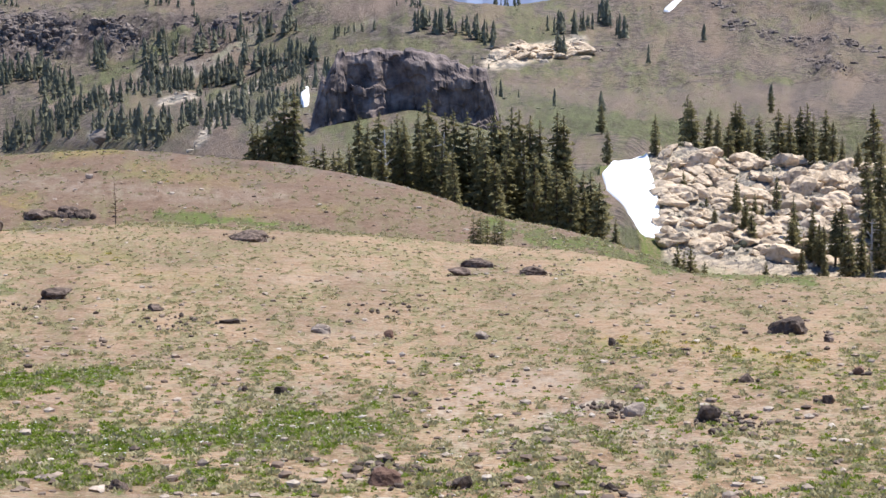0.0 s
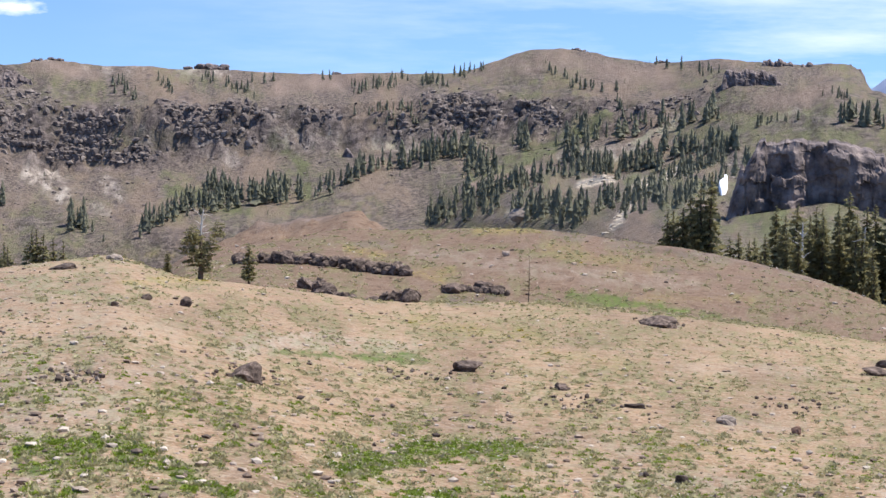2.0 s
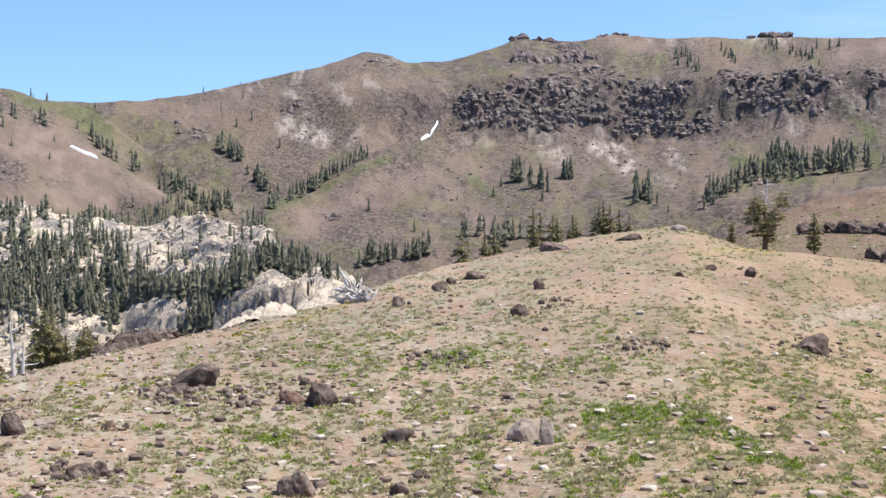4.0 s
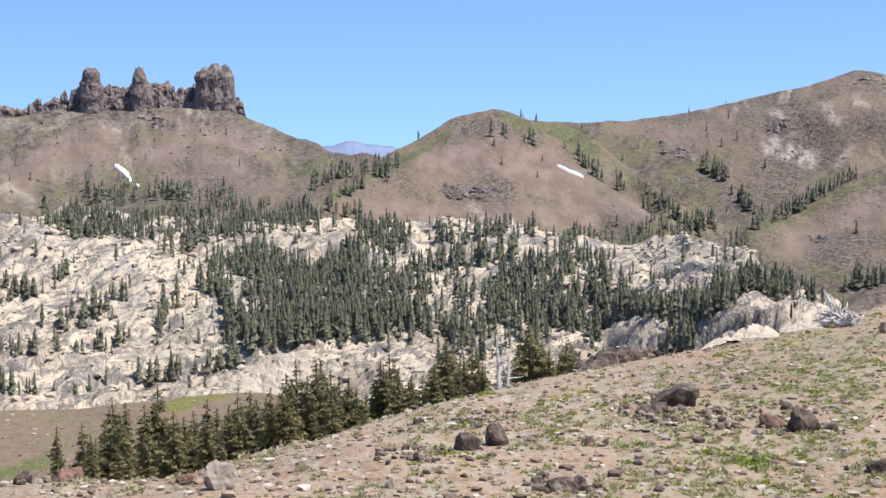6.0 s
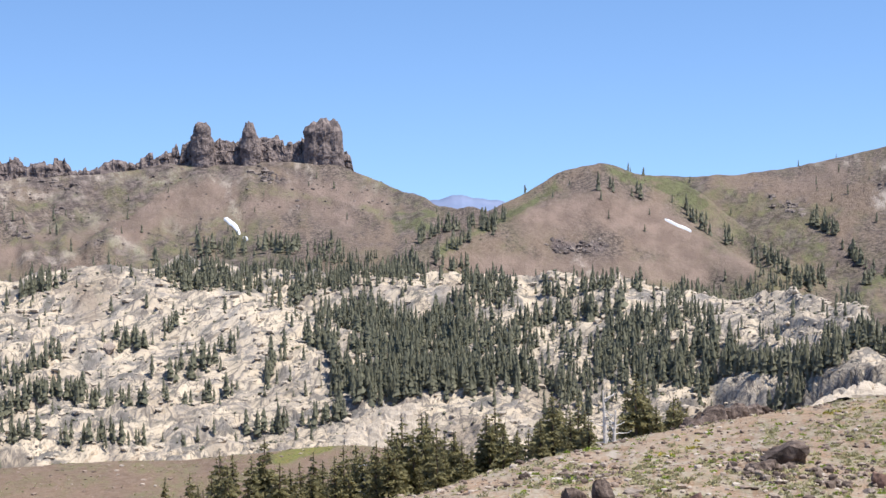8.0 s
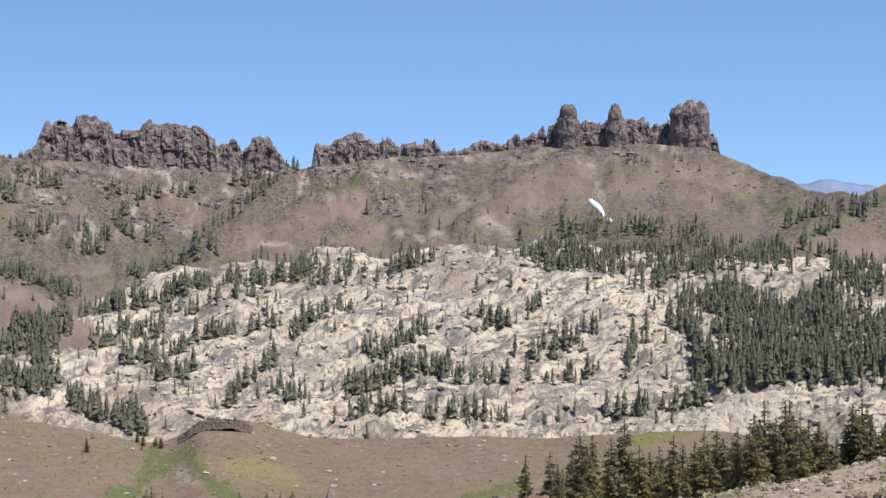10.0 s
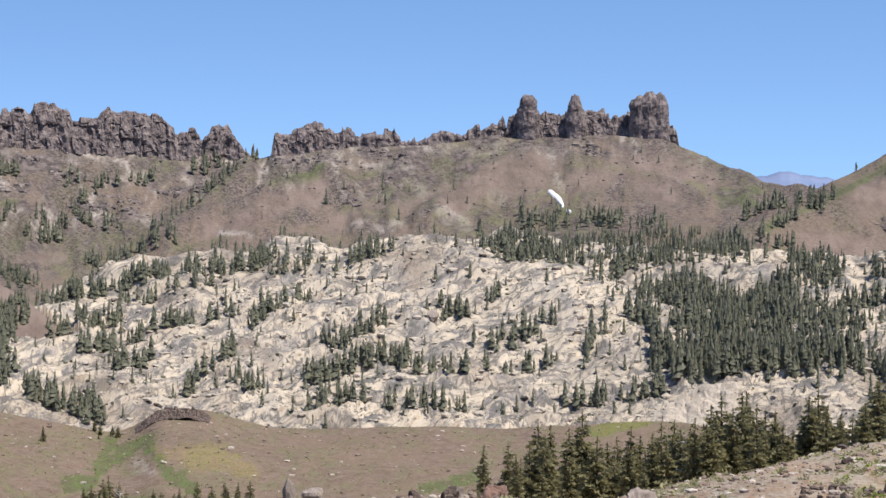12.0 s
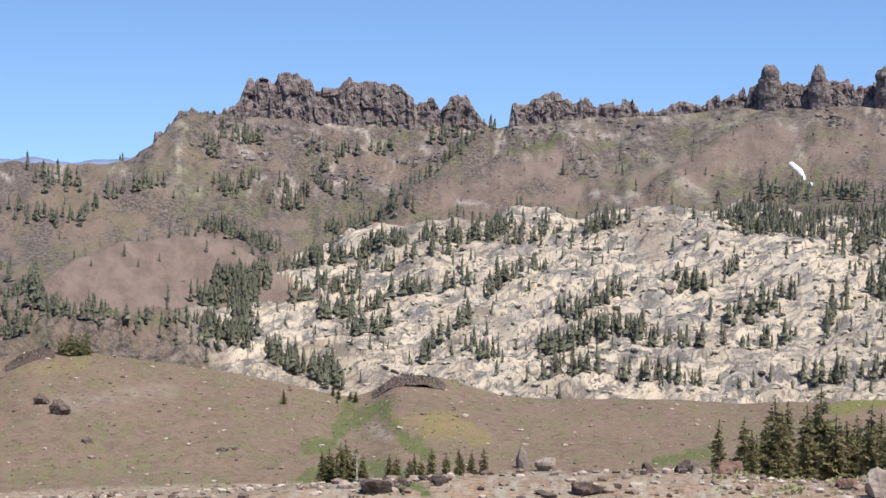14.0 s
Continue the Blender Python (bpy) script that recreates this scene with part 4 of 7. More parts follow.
    l.new(grey(n, l, noise_node(n, l, 2.0, 6, 0.75, pos), 0.45, 0.54), ym.inputs[1])
    base = mix(n, l, ym.outputs[0], base, mix(n, l, 0.5, base, (0.34, 0.275, 0.06)))
    # dark volcanic rock
    craggy = noise_node(n, l, 0.11, 7, 0.72, pos)
    rock = ramp(n, l, craggy, (0.40, (0.05, 0.041, 0.04)), (0.5, (0.125, 0.1, 0.096)), (0.60, (0.22, 0.178, 0.162)))
    base = mix(n, l, sep.outputs["Green"], base, rock)
    # pale granite with grey streaks and dark joints, partly shade put into the colour
    streak = n.new("ShaderNodeMapping")
    streak.vector_type = "TEXTURE"
    streak.inputs["Rotation"].default_value, streak.inputs["Scale"].default_value = (0, 0, -0.24), (3.6, 1.0, 1.0)
    l.new(lay, streak.inputs["Vector"])
    gs = noise_node(n, l, 0.16, 6, 0.7, streak.outputs["Vector"], 0.5)
    gran = ramp(n, l, gs, (0.39, (0.15, 0.14, 0.13)), (0.445, (0.34, 0.30, 0.26)), (0.49, (0.52, 0.43, 0.325)), (0.60, (0.59, 0.50, 0.385)), (0.66, (0.41, 0.315, 0.22)))
    gran = mix(n, l, grey(n, l, big, 0.54, 0.60), gran, mix(n, l, 0.4, gran, (0.30, 0.275, 0.25)))
    gran = mix(n, l, grey(n, l, noise_node(n, l, 0.35, 6, 0.7, streak.outputs["Vector"]), 0.44, 0.40), gran, (0.15, 0.14, 0.12))
    # bedding seams, coloured dark partly for the shade inside them
    bed = n.new("ShaderNodeMapping")
    bed.vector_type = "TEXTURE"
    bed.inputs["Rotation"].default_value, bed.inputs["Scale"].default_value = (0, 0, -0.24), (7.0, 1.0, 1.0)
    l.new(lay, bed.inputs["Vector"])
    seams = noise_node(n, l, 0.11, 3, 0.5, bed.outputs["Vector"], 0.6)
    seam = ramp(n, l, seams, (0.455, (0.0, 0.0, 0.0)), (0.475, (1.0, 1.0, 1.0)), (0.495, (0.0, 0.0, 0.0)), (0.535, (0.0, 0.0, 0.0)), (0.55, (0.8, 0.8, 0.8)), (0.565, (0.0, 0.0, 0.0)))
    gran = mix(n, l, mix(n, l, 0.75, (0.0, 0.0, 0.0), seam), gran, (0.15, 0.138, 0.12))
    # jointed blocks at two sizes, the joints open only here and there
    heights, joint = [], None
    for size, stretch, open_ in ((0.11, 0.45, 0.5), (0.36, 0.6, 0.53)):
        mp = n.new("ShaderNodeMapping")
        mp.vector_type = "TEXTURE"
        mp.inputs["Rotation"].default_value, mp.inputs["Scale"].default_value = (0, 0, -0.24), (1 / stretch, 1.0, 1.0)
        wob = n.new("ShaderNodeTexNoise")
        wob.inputs["Scale"].default_value, wob.inputs["Detail"].default_value = size * 1.4, 3.0
        l.new(lay, wob.inputs["Vector"])
        shift = n.new("ShaderNodeVectorMath")
        shift.operation = "MULTIPLY_ADD"
        shift.inputs[1].default_value = (1.6 / size, 1.0 / size, 0)
        l.new(wob.outputs["Color"], shift.inputs[0])
        l.new(lay, shift.inputs[2])
        l.new(shift.outputs["Vector"], mp.inputs["Vector"])
        cell, rim = n.new("ShaderNodeTexVoronoi"), n.new("ShaderNodeTexVoronoi")
        rim.feature = "DISTANCE_TO_EDGE"
        for t in (cell, rim):
            t.inputs["Scale"].default_value = size
            l.new(mp.outputs["Vector"], t.inputs["Vector"])
        sp = n.new("ShaderNodeSeparateColor")
        l.new(cell.outputs["Color"], sp.inputs["Color"])
        heights.append(sp.outputs["Red"])
        line = mix(n, l, grey(n, l, noise_node(n, l, size * 0.9, 4, 0.6, lay), open_ - 0.03, open_ + 0.03), (1.0, 1.0, 1.0), grey(n, l, rim.outputs["Distance"], 0.0, 0.07))
        joint = line if joint is None else mix(n, l, 1.0, joint, line, "MULTIPLY")
        gran = mix(n, l, 0.22, gran, mix(n, l, sp.outputs["Green"], mix(n, l, 0.6, gran, (0.16, 0.148, 0.135)), gran))
    gran = mix(n, l, joint, (0.17, 0.15, 0.135), gran)
    base = mix(n, l, sep.outputs["Red"], base, gran)
    l.new(base, p.inputs["Base Color"])
    p.inputs["Roughness"].default_value = 0.95
    p.inputs["Specular IOR Level"].default_value = 0.15
    add = n.new("ShaderNodeMath")
    add.operation = "MULTIPLY_ADD"
    far = n.new("ShaderNodeMath")
    far.operation = "MAXIMUM"
    l.new(ssep.outputs["Green"], far.inputs[0])
    l.new(sep.outputs["Red"], far.inputs[1])
    deep = n.new("ShaderNodeMath")
    deep.operation = "MULTIPLY_ADD"
    l.new(far.outputs[0], deep.inputs[0])
    deep.inputs[1].default_value, deep.inputs[2].default_value = 8.0, 0.12
    l.new(mix(n, l, sep.outputs["Red"], mix(n, l, 0.8, tiny, craggy), mix(n, l, 0.4, gs, mix(n, l, 0.35, heights[0], mix(n, l, 0.5, heights[1], joint)))), add.inputs[0])
    l.new(deep.outputs[0], add.inputs[1])
    little = n.new("ShaderNodeMath")
    little.operation = "MULTIPLY"
    little.inputs[1].default_value = 0.12
    l.new(fine, little.inputs[0])
    l.new(little.outputs[0], add.inputs[2])
    bump(n, l, p, add.outputs[0], 0.9, 0.6)
    return m


def plain(name, stops, scale, rough=0.9, bumpiness=0.4, dist=0.1, detail=6.0, by_object=0.0, spec=0.3):
    """A rough natural surface: colours along a noise, with relief; by_object shifts the colour from thing to thing."""
    m, n, l, p = material(name)
    f = noise_node(n, l, scale, detail, 0.65, place_coords(n))
    col = ramp(n, l, f, *stops)
    if by_object:
        info = n.new("ShaderNodeObjectInfo")
        hsv = n.new("ShaderNodeHueSaturation")
        mr = n.new("ShaderNodeMapRange")
        mr.inputs["To Min"].default_value, mr.inputs["To Max"].default_value = 1 - by_object, 1 + by_object
        l.new(info.outputs["Random"], mr.inputs["Value"])
        l.new(mr.outputs["Result"], hsv.inputs["Value"])
        l.new(col, hsv.inputs["Color"])
        col = hsv.outputs["Color"]
    l.new(col, p.inputs["Base Color"])
    p.inputs["Roughness"].default_value, p.inputs["Specular IOR Level"].default_value = rough, spec
    bump(n, l, p, f, bumpiness, dist)
    return m


def foliage(name, dark, light, through_light=0.3):
    """Leaves or needles: a colour from piece to piece, some light shining through."""
    m, n, l, p = material(name)
    geo = n.new("ShaderNodeNewGeometry")
    col = ramp(n, l, geo.outputs["Random Per Island"], (0.0, dark), (1.0, light))
    f = noise_node(n, l, 0.9, 4, 0.6, geo.outputs["Position"])
    col = mix(n, l, grey(n, l, f, 0.35, 0.7), mix(n, l, 0.5, col, dark), col)
    l.new(col, p.inputs["Base Color"])
    p.inputs["Roughness"].default_value, p.inputs["Specular IOR Level"].default_value = 0.7, 0.25
    tr = n.new("ShaderNodeBsdfTranslucent")
    l.new(col, tr.inputs["Color"])
    ms = n.new("ShaderNodeMixShader")
    ms.inputs["Fac"].default_value = through_light
    l.new(p.outputs["BSDF"], ms.inputs[1])
    l.new(tr.outputs["BSDF"], ms.inputs[2])
    l.new(ms.outputs["Shader"], n["Material Output"].inputs["Surface"])
    return m


GROUND = make_ground()
NEEDLES = foliage("needles", (0.175, 0.165, 0.085), (0.42, 0.375, 0.19), 0.5)
# needles of distant trees, lightened and greyed to stand in for haze
HAZED_NEEDLES = foliage("hazed_needles", (0.14, 0.145, 0.1), (0.28, 0.27, 0.185))
BARK = plain("bark", ((0.3, (0.07, 0.05, 0.035)), (0.7, (0.17, 0.13, 0.1))), 5.0)
DEAD_WOOD = plain("dead_wood", ((0.35, (0.40, 0.37, 0.34)), (0.65, (0.70, 0.67, 0.63))), 6.0)
# lava colour raised a little in place of the haze before far cliffs
LAVA = plain("dark_lava", ((0.36, (0.075, 0.061, 0.06)), (0.5, (0.165, 0.132, 0.125)), (0.64, (0.28, 0.228, 0.208))), 0.16, 0.95, 0.9, 1.5, 5.0)


def pieces(name, stops, rough=0.9, scale=3.0, bumpiness=0.4, dist=0.05):
    """For many small pieces in one mesh: a colour from piece to piece, with grain."""
    m, n, l, p = material(name)
    geo = n.new("ShaderNodeNewGeometry")
    col = ramp(n, l, geo.outputs["Random Per Island"], *stops)
    f = noise_node(n, l, scale, 6, 0.65, geo.outputs["Position"])
    col = mix(n, l, grey(n, l, f, 0.3, 0.7), mix(n, l, 0.6, col, (0.06, 0.05, 0.045)), col)
    l.new(col, p.inputs["Base Color"])
    p.inputs["Roughness"].default_value, p.inputs["Specular IOR Level"].default_value = rough, 0.2
    bump(n, l, p, f, bumpiness, dist)
    return m


DARK_STONE = plain("dark_stone", ((0.36, (0.05, 0.036, 0.03)), (0.5, (0.115, 0.083, 0.067)), (0.64, (0.23, 0.175, 0.145))), 2.6, 0.95, 0.9, 0.2, 9.0, 0.25)
RED_STONE = plain("red_stone", ((0.3, (0.12, 0.07, 0.053)), (0.55, (0.22, 0.132, 0.098)), (0.75, (0.33, 0.23, 0.185))), 2.6, 0.95, 0.8, 0.15, 8.0, 0.2)
PALE_STONE = plain("pale_stone", ((0.3, (0.17, 0.138, 0.118)), (0.5, (0.28, 0.228, 0.19)), (0.72, (0.39, 0.325, 0.275))), 2.6, 0.95, 0.8, 0.12, 8.0, 0.2)
GRANITE = plain("granite", ((0.28, (0.26, 0.24, 0.22)), (0.42, (0.38, 0.325, 0.265)), (0.55, (0.46, 0.39, 0.31)), (0.75, (0.52, 0.45, 0.37))), 0.6, 0.9, 0.8, 0.25, 7.0)
TAN_GRANITE = plain("tan_granite", ((0.36, (0.2, 0.17, 0.14)), (0.44, (0.43, 0.335, 0.24)), (0.52, (0.56, 0.445, 0.325)), (0.64, (0.62, 0.51, 0.395))), 0.5, 0.9, 0.7, 0.3, 7.0, 0.14)
STONES = pieces("stones", ((0.0, (0.10, 0.074, 0.06)), (0.3, (0.24, 0.172, 0.132)), (0.6, (0.42, 0.325, 0.255)), (1.0, (0.66, 0.57, 0.48))))
RUBBLE_STONE = pieces("rubble_stone", ((0.0, (0.075, 0.056, 0.046)), (0.5, (0.16, 0.118, 0.094)), (0.8, (0.27, 0.205, 0.163)), (1.0, (0.46, 0.38, 0.31))), 0.95, 5.0, 0.8, 0.05)
TALUS = pieces("talus", ((0.0, (0.13, 0.108, 0.102)), (0.5, (0.2, 0.165, 0.152)), (1.0, (0.33, 0.275, 0.24))), 0.95, 0.6, 0.8, 0.5)
MEADOW = foliage("meadow_leaves", (0.12, 0.175, 0.018), (0.29, 0.35, 0.055), 0.36)
SCRUB = foliage("scrub_leaves", (0.24, 0.222, 0.115), (0.50, 0.452, 0.255), 0.32)
BLOSSOM = foliage("yellow_blossom", (0.16, 0.16, 0.04), (0.5, 0.4, 0.06))
BLOOM = plain("white_petals", ((0.3, (0.6, 0.6, 0.55)), (0.7, (0.8, 0.8, 0.76))), 4.0, 0.7, 0.1, 0.02)
SNOW = plain("snow", ((0.3, (0.80, 0.82, 0.85)), (0.7, (0.9, 0.91, 0.92))), 0.5, 0.8, 0.3, 0.3)
# rock of the far ranges, with the blue of the haze painted in
HAZE_BLUE = plain("haze_blue_hills", ((0.3, (0.15, 0.20, 0.32)), (0.7, (0.22, 0.26, 0.38))), 0.006, 1.0, 0.0, 1.0)
RUST_WOOD = plain("rust_wood", ((0.3, (0.12, 0.07, 0.04)), (0.7, (0.24, 0.15, 0.09))), 6.0)

# ---- the ground: one sheet round the knoll out to the horizon ----
def mesh_object(name, verts, faces, mat, parent=None, smooth=False):
    me = bpy.data.meshes.new(name)
    v, f = np.asarray(verts, np.float32), np.asarray(faces, np.int32)
    me.vertices.add(len(v))
    me.vertices.foreach_set("co", v.ravel())
    k = f.shape[1]
    me.loops.add(f.size)
    me.loops.foreach_set("vertex_index", f.ravel())
    me.polygons.add(len(f))
    me.polygons.foreach_set("loop_start", np.arange(0, f.size, k, dtype=np.int32))
    me.polygons.foreach_set("use_smooth", np.full(len(f), smooth))
    me.update(calc_edges=True)
    me.materials.append(mat)
    ob = new(name, me)
    if parent is not None:
        ob.parent = parent
    return ob


def build_ground():
    az = np.concatenate([np.arange(-18, 89, 0.1), np.arange(91, 341, 2.0)])
    rr = np.concatenate([[0.001, 1, 2, 4, 6, 8, 11, 14, 17, 20, 23, 26, 28.5], np.arange(30, 60, 1.0), np.arange(60, 170, 2.0), np.arange(170, 270, 2.5), np.arange(270, 460, 4.0),
                         np.arange(460, 600, 6.0), np.arange(600, 890, 7.0), np.arange(890, 1180, 2.3), np.arange(1180, 1950, 5.5), np.arange(1950, 2000, 12.0), np.geomspace(2010, 4950, 20)])
    A, R = np.meshgrid(az, rr)
    z, cover, soil, grain = land(A.ravel(), R.ravel(), True)
    x, y = xy(A.ravel(), R.ravel())
    na, nr = len(az), len(rr)
    i = np.arange(na * (nr - 1)).reshape(nr - 1, na)
    j = np.roll(i, -1, 1)
    faces = np.stack([j, j + na, i + na, i], -1).reshape(-1, 4)
    ob = mesh_object("ground", np.stack([x, y, z], 1), faces, GROUND, smooth=True)
    for key, data in (("cover", cover), ("soil", soil)):
        at = ob.data.attributes.new(key, "FLOAT_COLOR", "POINT")
        at.data.foreach_set("color", data.astype(np.float32).ravel())
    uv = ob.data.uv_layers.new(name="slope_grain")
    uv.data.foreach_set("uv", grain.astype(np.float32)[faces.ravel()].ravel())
    return tagged(ob, "rolling alpine ground of sand, scree, granite slabs and low scrub", "ground", kind="structure")


build_ground()


# ---- far mountains, the blue of haze put into their colour ----
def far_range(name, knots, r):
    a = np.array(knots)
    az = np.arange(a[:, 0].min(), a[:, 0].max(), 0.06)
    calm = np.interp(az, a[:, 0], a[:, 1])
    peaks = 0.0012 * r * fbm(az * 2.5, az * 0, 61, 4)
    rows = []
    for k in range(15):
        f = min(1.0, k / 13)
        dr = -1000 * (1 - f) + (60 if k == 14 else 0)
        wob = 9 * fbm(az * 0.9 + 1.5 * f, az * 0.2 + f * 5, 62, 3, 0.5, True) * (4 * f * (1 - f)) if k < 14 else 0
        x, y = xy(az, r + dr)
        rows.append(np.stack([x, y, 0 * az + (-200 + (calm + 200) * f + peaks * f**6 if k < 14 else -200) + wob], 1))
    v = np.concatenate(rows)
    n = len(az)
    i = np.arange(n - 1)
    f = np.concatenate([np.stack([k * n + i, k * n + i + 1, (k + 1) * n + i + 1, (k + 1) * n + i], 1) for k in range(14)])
    ob = mesh_object(name, v, f, HAZE_BLUE, smooth=True)
    return tagged(ob, "mountain range on the far horizon, coloured haze-blue", "mountains", kind="structure")


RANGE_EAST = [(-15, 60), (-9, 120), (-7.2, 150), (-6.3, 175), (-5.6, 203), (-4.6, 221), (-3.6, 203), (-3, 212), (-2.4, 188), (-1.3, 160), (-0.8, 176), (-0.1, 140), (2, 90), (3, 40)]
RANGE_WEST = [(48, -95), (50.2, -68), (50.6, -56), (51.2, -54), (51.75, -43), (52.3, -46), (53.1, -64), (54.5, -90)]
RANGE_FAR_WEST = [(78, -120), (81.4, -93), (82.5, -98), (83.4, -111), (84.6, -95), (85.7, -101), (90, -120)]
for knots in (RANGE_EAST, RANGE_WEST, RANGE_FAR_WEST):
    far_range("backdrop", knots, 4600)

# ---- rock towers and cliffs ----
def rock_base(name, label, category, group=""):
    return tagged(new(name), label, category, group)


def crag(u, v, seed, size=1.0):
    """How far a broken lava face stands out, by the place across and up it."""
    w = u + 2.5 * size * fbm(u / (9 * size), v / (9 * size), seed + 1, 3)
    q = v + 2.5 * size * fbm(u / (9 * size), v / (9 * size), seed + 2, 3)
    block = lattice(np.floor(w / (6.5 * size)), np.floor(q / (8 * size)), seed + 3)
    small = lattice(np.floor(w / (2.6 * size)), np.floor(q / (3.4 * size)), seed + 4)
    flute = fbm(w / (7 * size), q / (30 * size), seed + 5, 4, 0.6, True)
    return size * (1.5 * block + 0.6 * small + 2.6 * flute + 0.5 * fbm(u / (2 * size), v / (2 * size), seed + 6, 2))


def quads(rows, cols, closed=False):
    i = (np.arange(rows - 1)[:, None] * cols + np.arange(cols if closed else cols - 1)[None]).ravel()
    j = i + 1 if not closed else (i // cols) * cols + (i + 1) % cols
    return np.stack([i, j, j + cols, i + cols], 1)


def column(x, y, z0, z1, rx, ry, turn, seed, taper=0.12, sides=44, levels=34):
    """One free-standing column of broken lava with a blunt top."""
    th = np.linspace(0, 2 * np.pi, sides, endpoint=False)
    q = np.concatenate([np.linspace(0, 1, levels), [1.0, 1.0]])
    lin = np.linspace(0, 1, levels)
    shrink = np.concatenate([1 - 0.55 * np.clip((lin - 0.76) / 0.24, 0, 1) ** 1.8 - 0.12 * np.sin(lin * 14 + seed) * lin, [0.35, 0.0]])
    TH, Q = np.meshgrid(th, q)
    wave = 1 + 0.1 * np.sin(Q * 9 + seed) * fbm(Q * 2, TH * 0, seed, 2) * 2
    out = crag(TH * rx, Q * (z1 - z0), seed, max(0.5, rx / 14)) * 0.55
    rad = np.maximum((1 - taper * Q) * wave + out / rx, 0.25) * shrink[:, None]
    lx, ly = rx * rad * np.cos(TH), ry * rad * np.sin(TH)
    top = np.clip((Q - 0.8) / 0.2, 0, 1) * 0.07 * (z1 - z0) * fbm(lx / 5 + seed, ly / 5, seed + 9, 3)
    c, sn = math.cos(turn), math.sin(turn)
    v = np.stack([x + c * lx - sn * ly, y + sn * lx + c * ly, z0 + Q * (z1 - z0) + top], -1)
    return v.reshape(-1, 3), quads(len(q), sides, True)


def tower(az, r, top, width, label, seed, parts):
    """A free-standing tower: columns grown together. parts: shift across, width share, height share."""
    base = rock_base("rock_tower", label, "rock tower", "towers on the ridge")
    for k, (dx, w, h) in enumerate(parts):
        a = az - math.degrees(dx * width / r)
        x, y = xy(a, r)
        z0 = float(land(a, r)[0]) - 6
        mesh_object("pillar", *column(float(x), float(y), z0, z0 + (top - z0) * h, width * w / 2, width * w / 2 * 1.1, math.radians(az), seed + k), LAVA, base)


tower(60.38, 1905, 65, 21, "slender dark lava tower on the bare ridge", 11, ((0, 1, 1), (-0.25, 0.7, 0.84), (0.3, 0.6, 0.78)))
tower(58.82, 1905, 65, 20.5, "pointed dark lava tower on the bare ridge", 21, ((0, 0.85, 1), (0, 1.0, 0.86), (0.2, 0.8, 0.72)))
tower(56.36, 1905, 69, 38, "broad square dark lava tower on the bare ridge", 31, ((-0.28, 0.62, 0.93), (0.0, 0.66, 1), (0.3, 0.55, 0.96), (0.42, 0.3, 0.85), (-0.1, 0.5, 0.7)))


def rampart(name, az0, az1, r, tops, label, seed, size=1.0, step=1.2, thick=14.0, batter=0.3, sink=5.0, jag=1.0, lean=0.0, piece=26.0, mat=None, category="cliff", clefts=0.0):
    """A continuous broken rock wall whose top follows tops: bearing, height."""
    base = rock_base(name, label, category)
    t = np.array(tops)
    n = int(abs(az1 - az0) * math.pi / 180 * r / step)
    a = np.linspace(az0, az1, n)
    rr = r + lean * (a - az0)
    u = np.radians(a) * r
    w = u + 3 * size * fbm(u / (9 * size), u * 0, seed, 3)
    foot = land(a, rr - 0.3 * thick) - sink
    high = np.interp(a, t[:, 0], t[:, 1]) + jag * size * (2.2 * lattice(np.floor(w / (7 * size)), w * 0, seed) + 1.4 * lattice(np.floor(w / (3 * size)), w * 0, seed + 1) + 0.8 * fbm(u / (2 * size), u * 0, seed + 2, 2))
    end = np.clip(np.minimum(np.abs(a - az0), np.abs(a - az1)) * math.pi / 180 * r / (4 * size), 0.05, 1)
    high = np.maximum(foot + (high - foot) * end, foot + 0.5 * sink)
    levels = max(8, int((high - foot).max() / step))
    q = np.linspace(0, 1, levels)
    Q, F = np.meshgrid(q, foot, indexing="ij")
    H, U, RR, AA = (np.broadcast_to(k, Q.shape) for k in (high, u, rr, a))
    Z = F + Q * (H - F)
    out = crag(U, Z, seed + 20, size) * (0.35 + 0.65 * np.clip((H - F) / (12 * size), 0, 1))
    out = out + clefts * fbm(U / 9 + 0.1 * fbm(U / 4, Z / 4, seed, 2), Z / 70, seed + 50, 2, 0.5, True)
    R = RR + batter * (Z - F) - out + 1.5 * size * np.clip(Q - 0.85, 0, 1) / 0.15
    Z = Z + 0.5 * size * fbm(U / (1.7 * size), Z / (1.7 * size), seed + 33, 2)
    back = np.stack([R[-1] + f * thick for f in (0.35, 0.7, 1.0, 1.3)])
    low = np.stack([high - g * (high - foot) * 0.5 + f for g, f in ((0.0, 0.6 * size), (0.05, 0.2), (0.3, 0), (1.9, 0))]) + 0.5 * size * fbm(np.stack([u] * 4) / (3 * size), back / (3 * size), seed + 41, 3)
    R, Z = np.concatenate([R, back]), np.concatenate([Z, low])
    X, Y = xy(np.broadcast_to(AA[:1], R.shape), R)
    v = np.stack([X, Y, Z], -1)
    chunk = max(6, int(piece / step))
    for k in range(0, n - 1, chunk):
        q = v[:, k:min(n, k + chunk + 1)]
        mesh_object("buttress", q.reshape(-1, 3), quads(len(q), q.shape[1]), mat or LAVA, base)
    return base


RAMPART_TOPS = [(69.4, -5), (69.8, 3), (70.2, 22), (70.5, 33), (70.9, 28), (71.2, 14), (71.5, 22), (72.1, 25), (72.8, 41), (73.5, 42), (74.3, 50), (74.6, 40), (75.4, 40), (75.7, 49), (76.25, 60), (76.6, 55), (76.8, 43), (77.1, 51), (77.65, 50), (77.9, 30), (78.2, 14)]
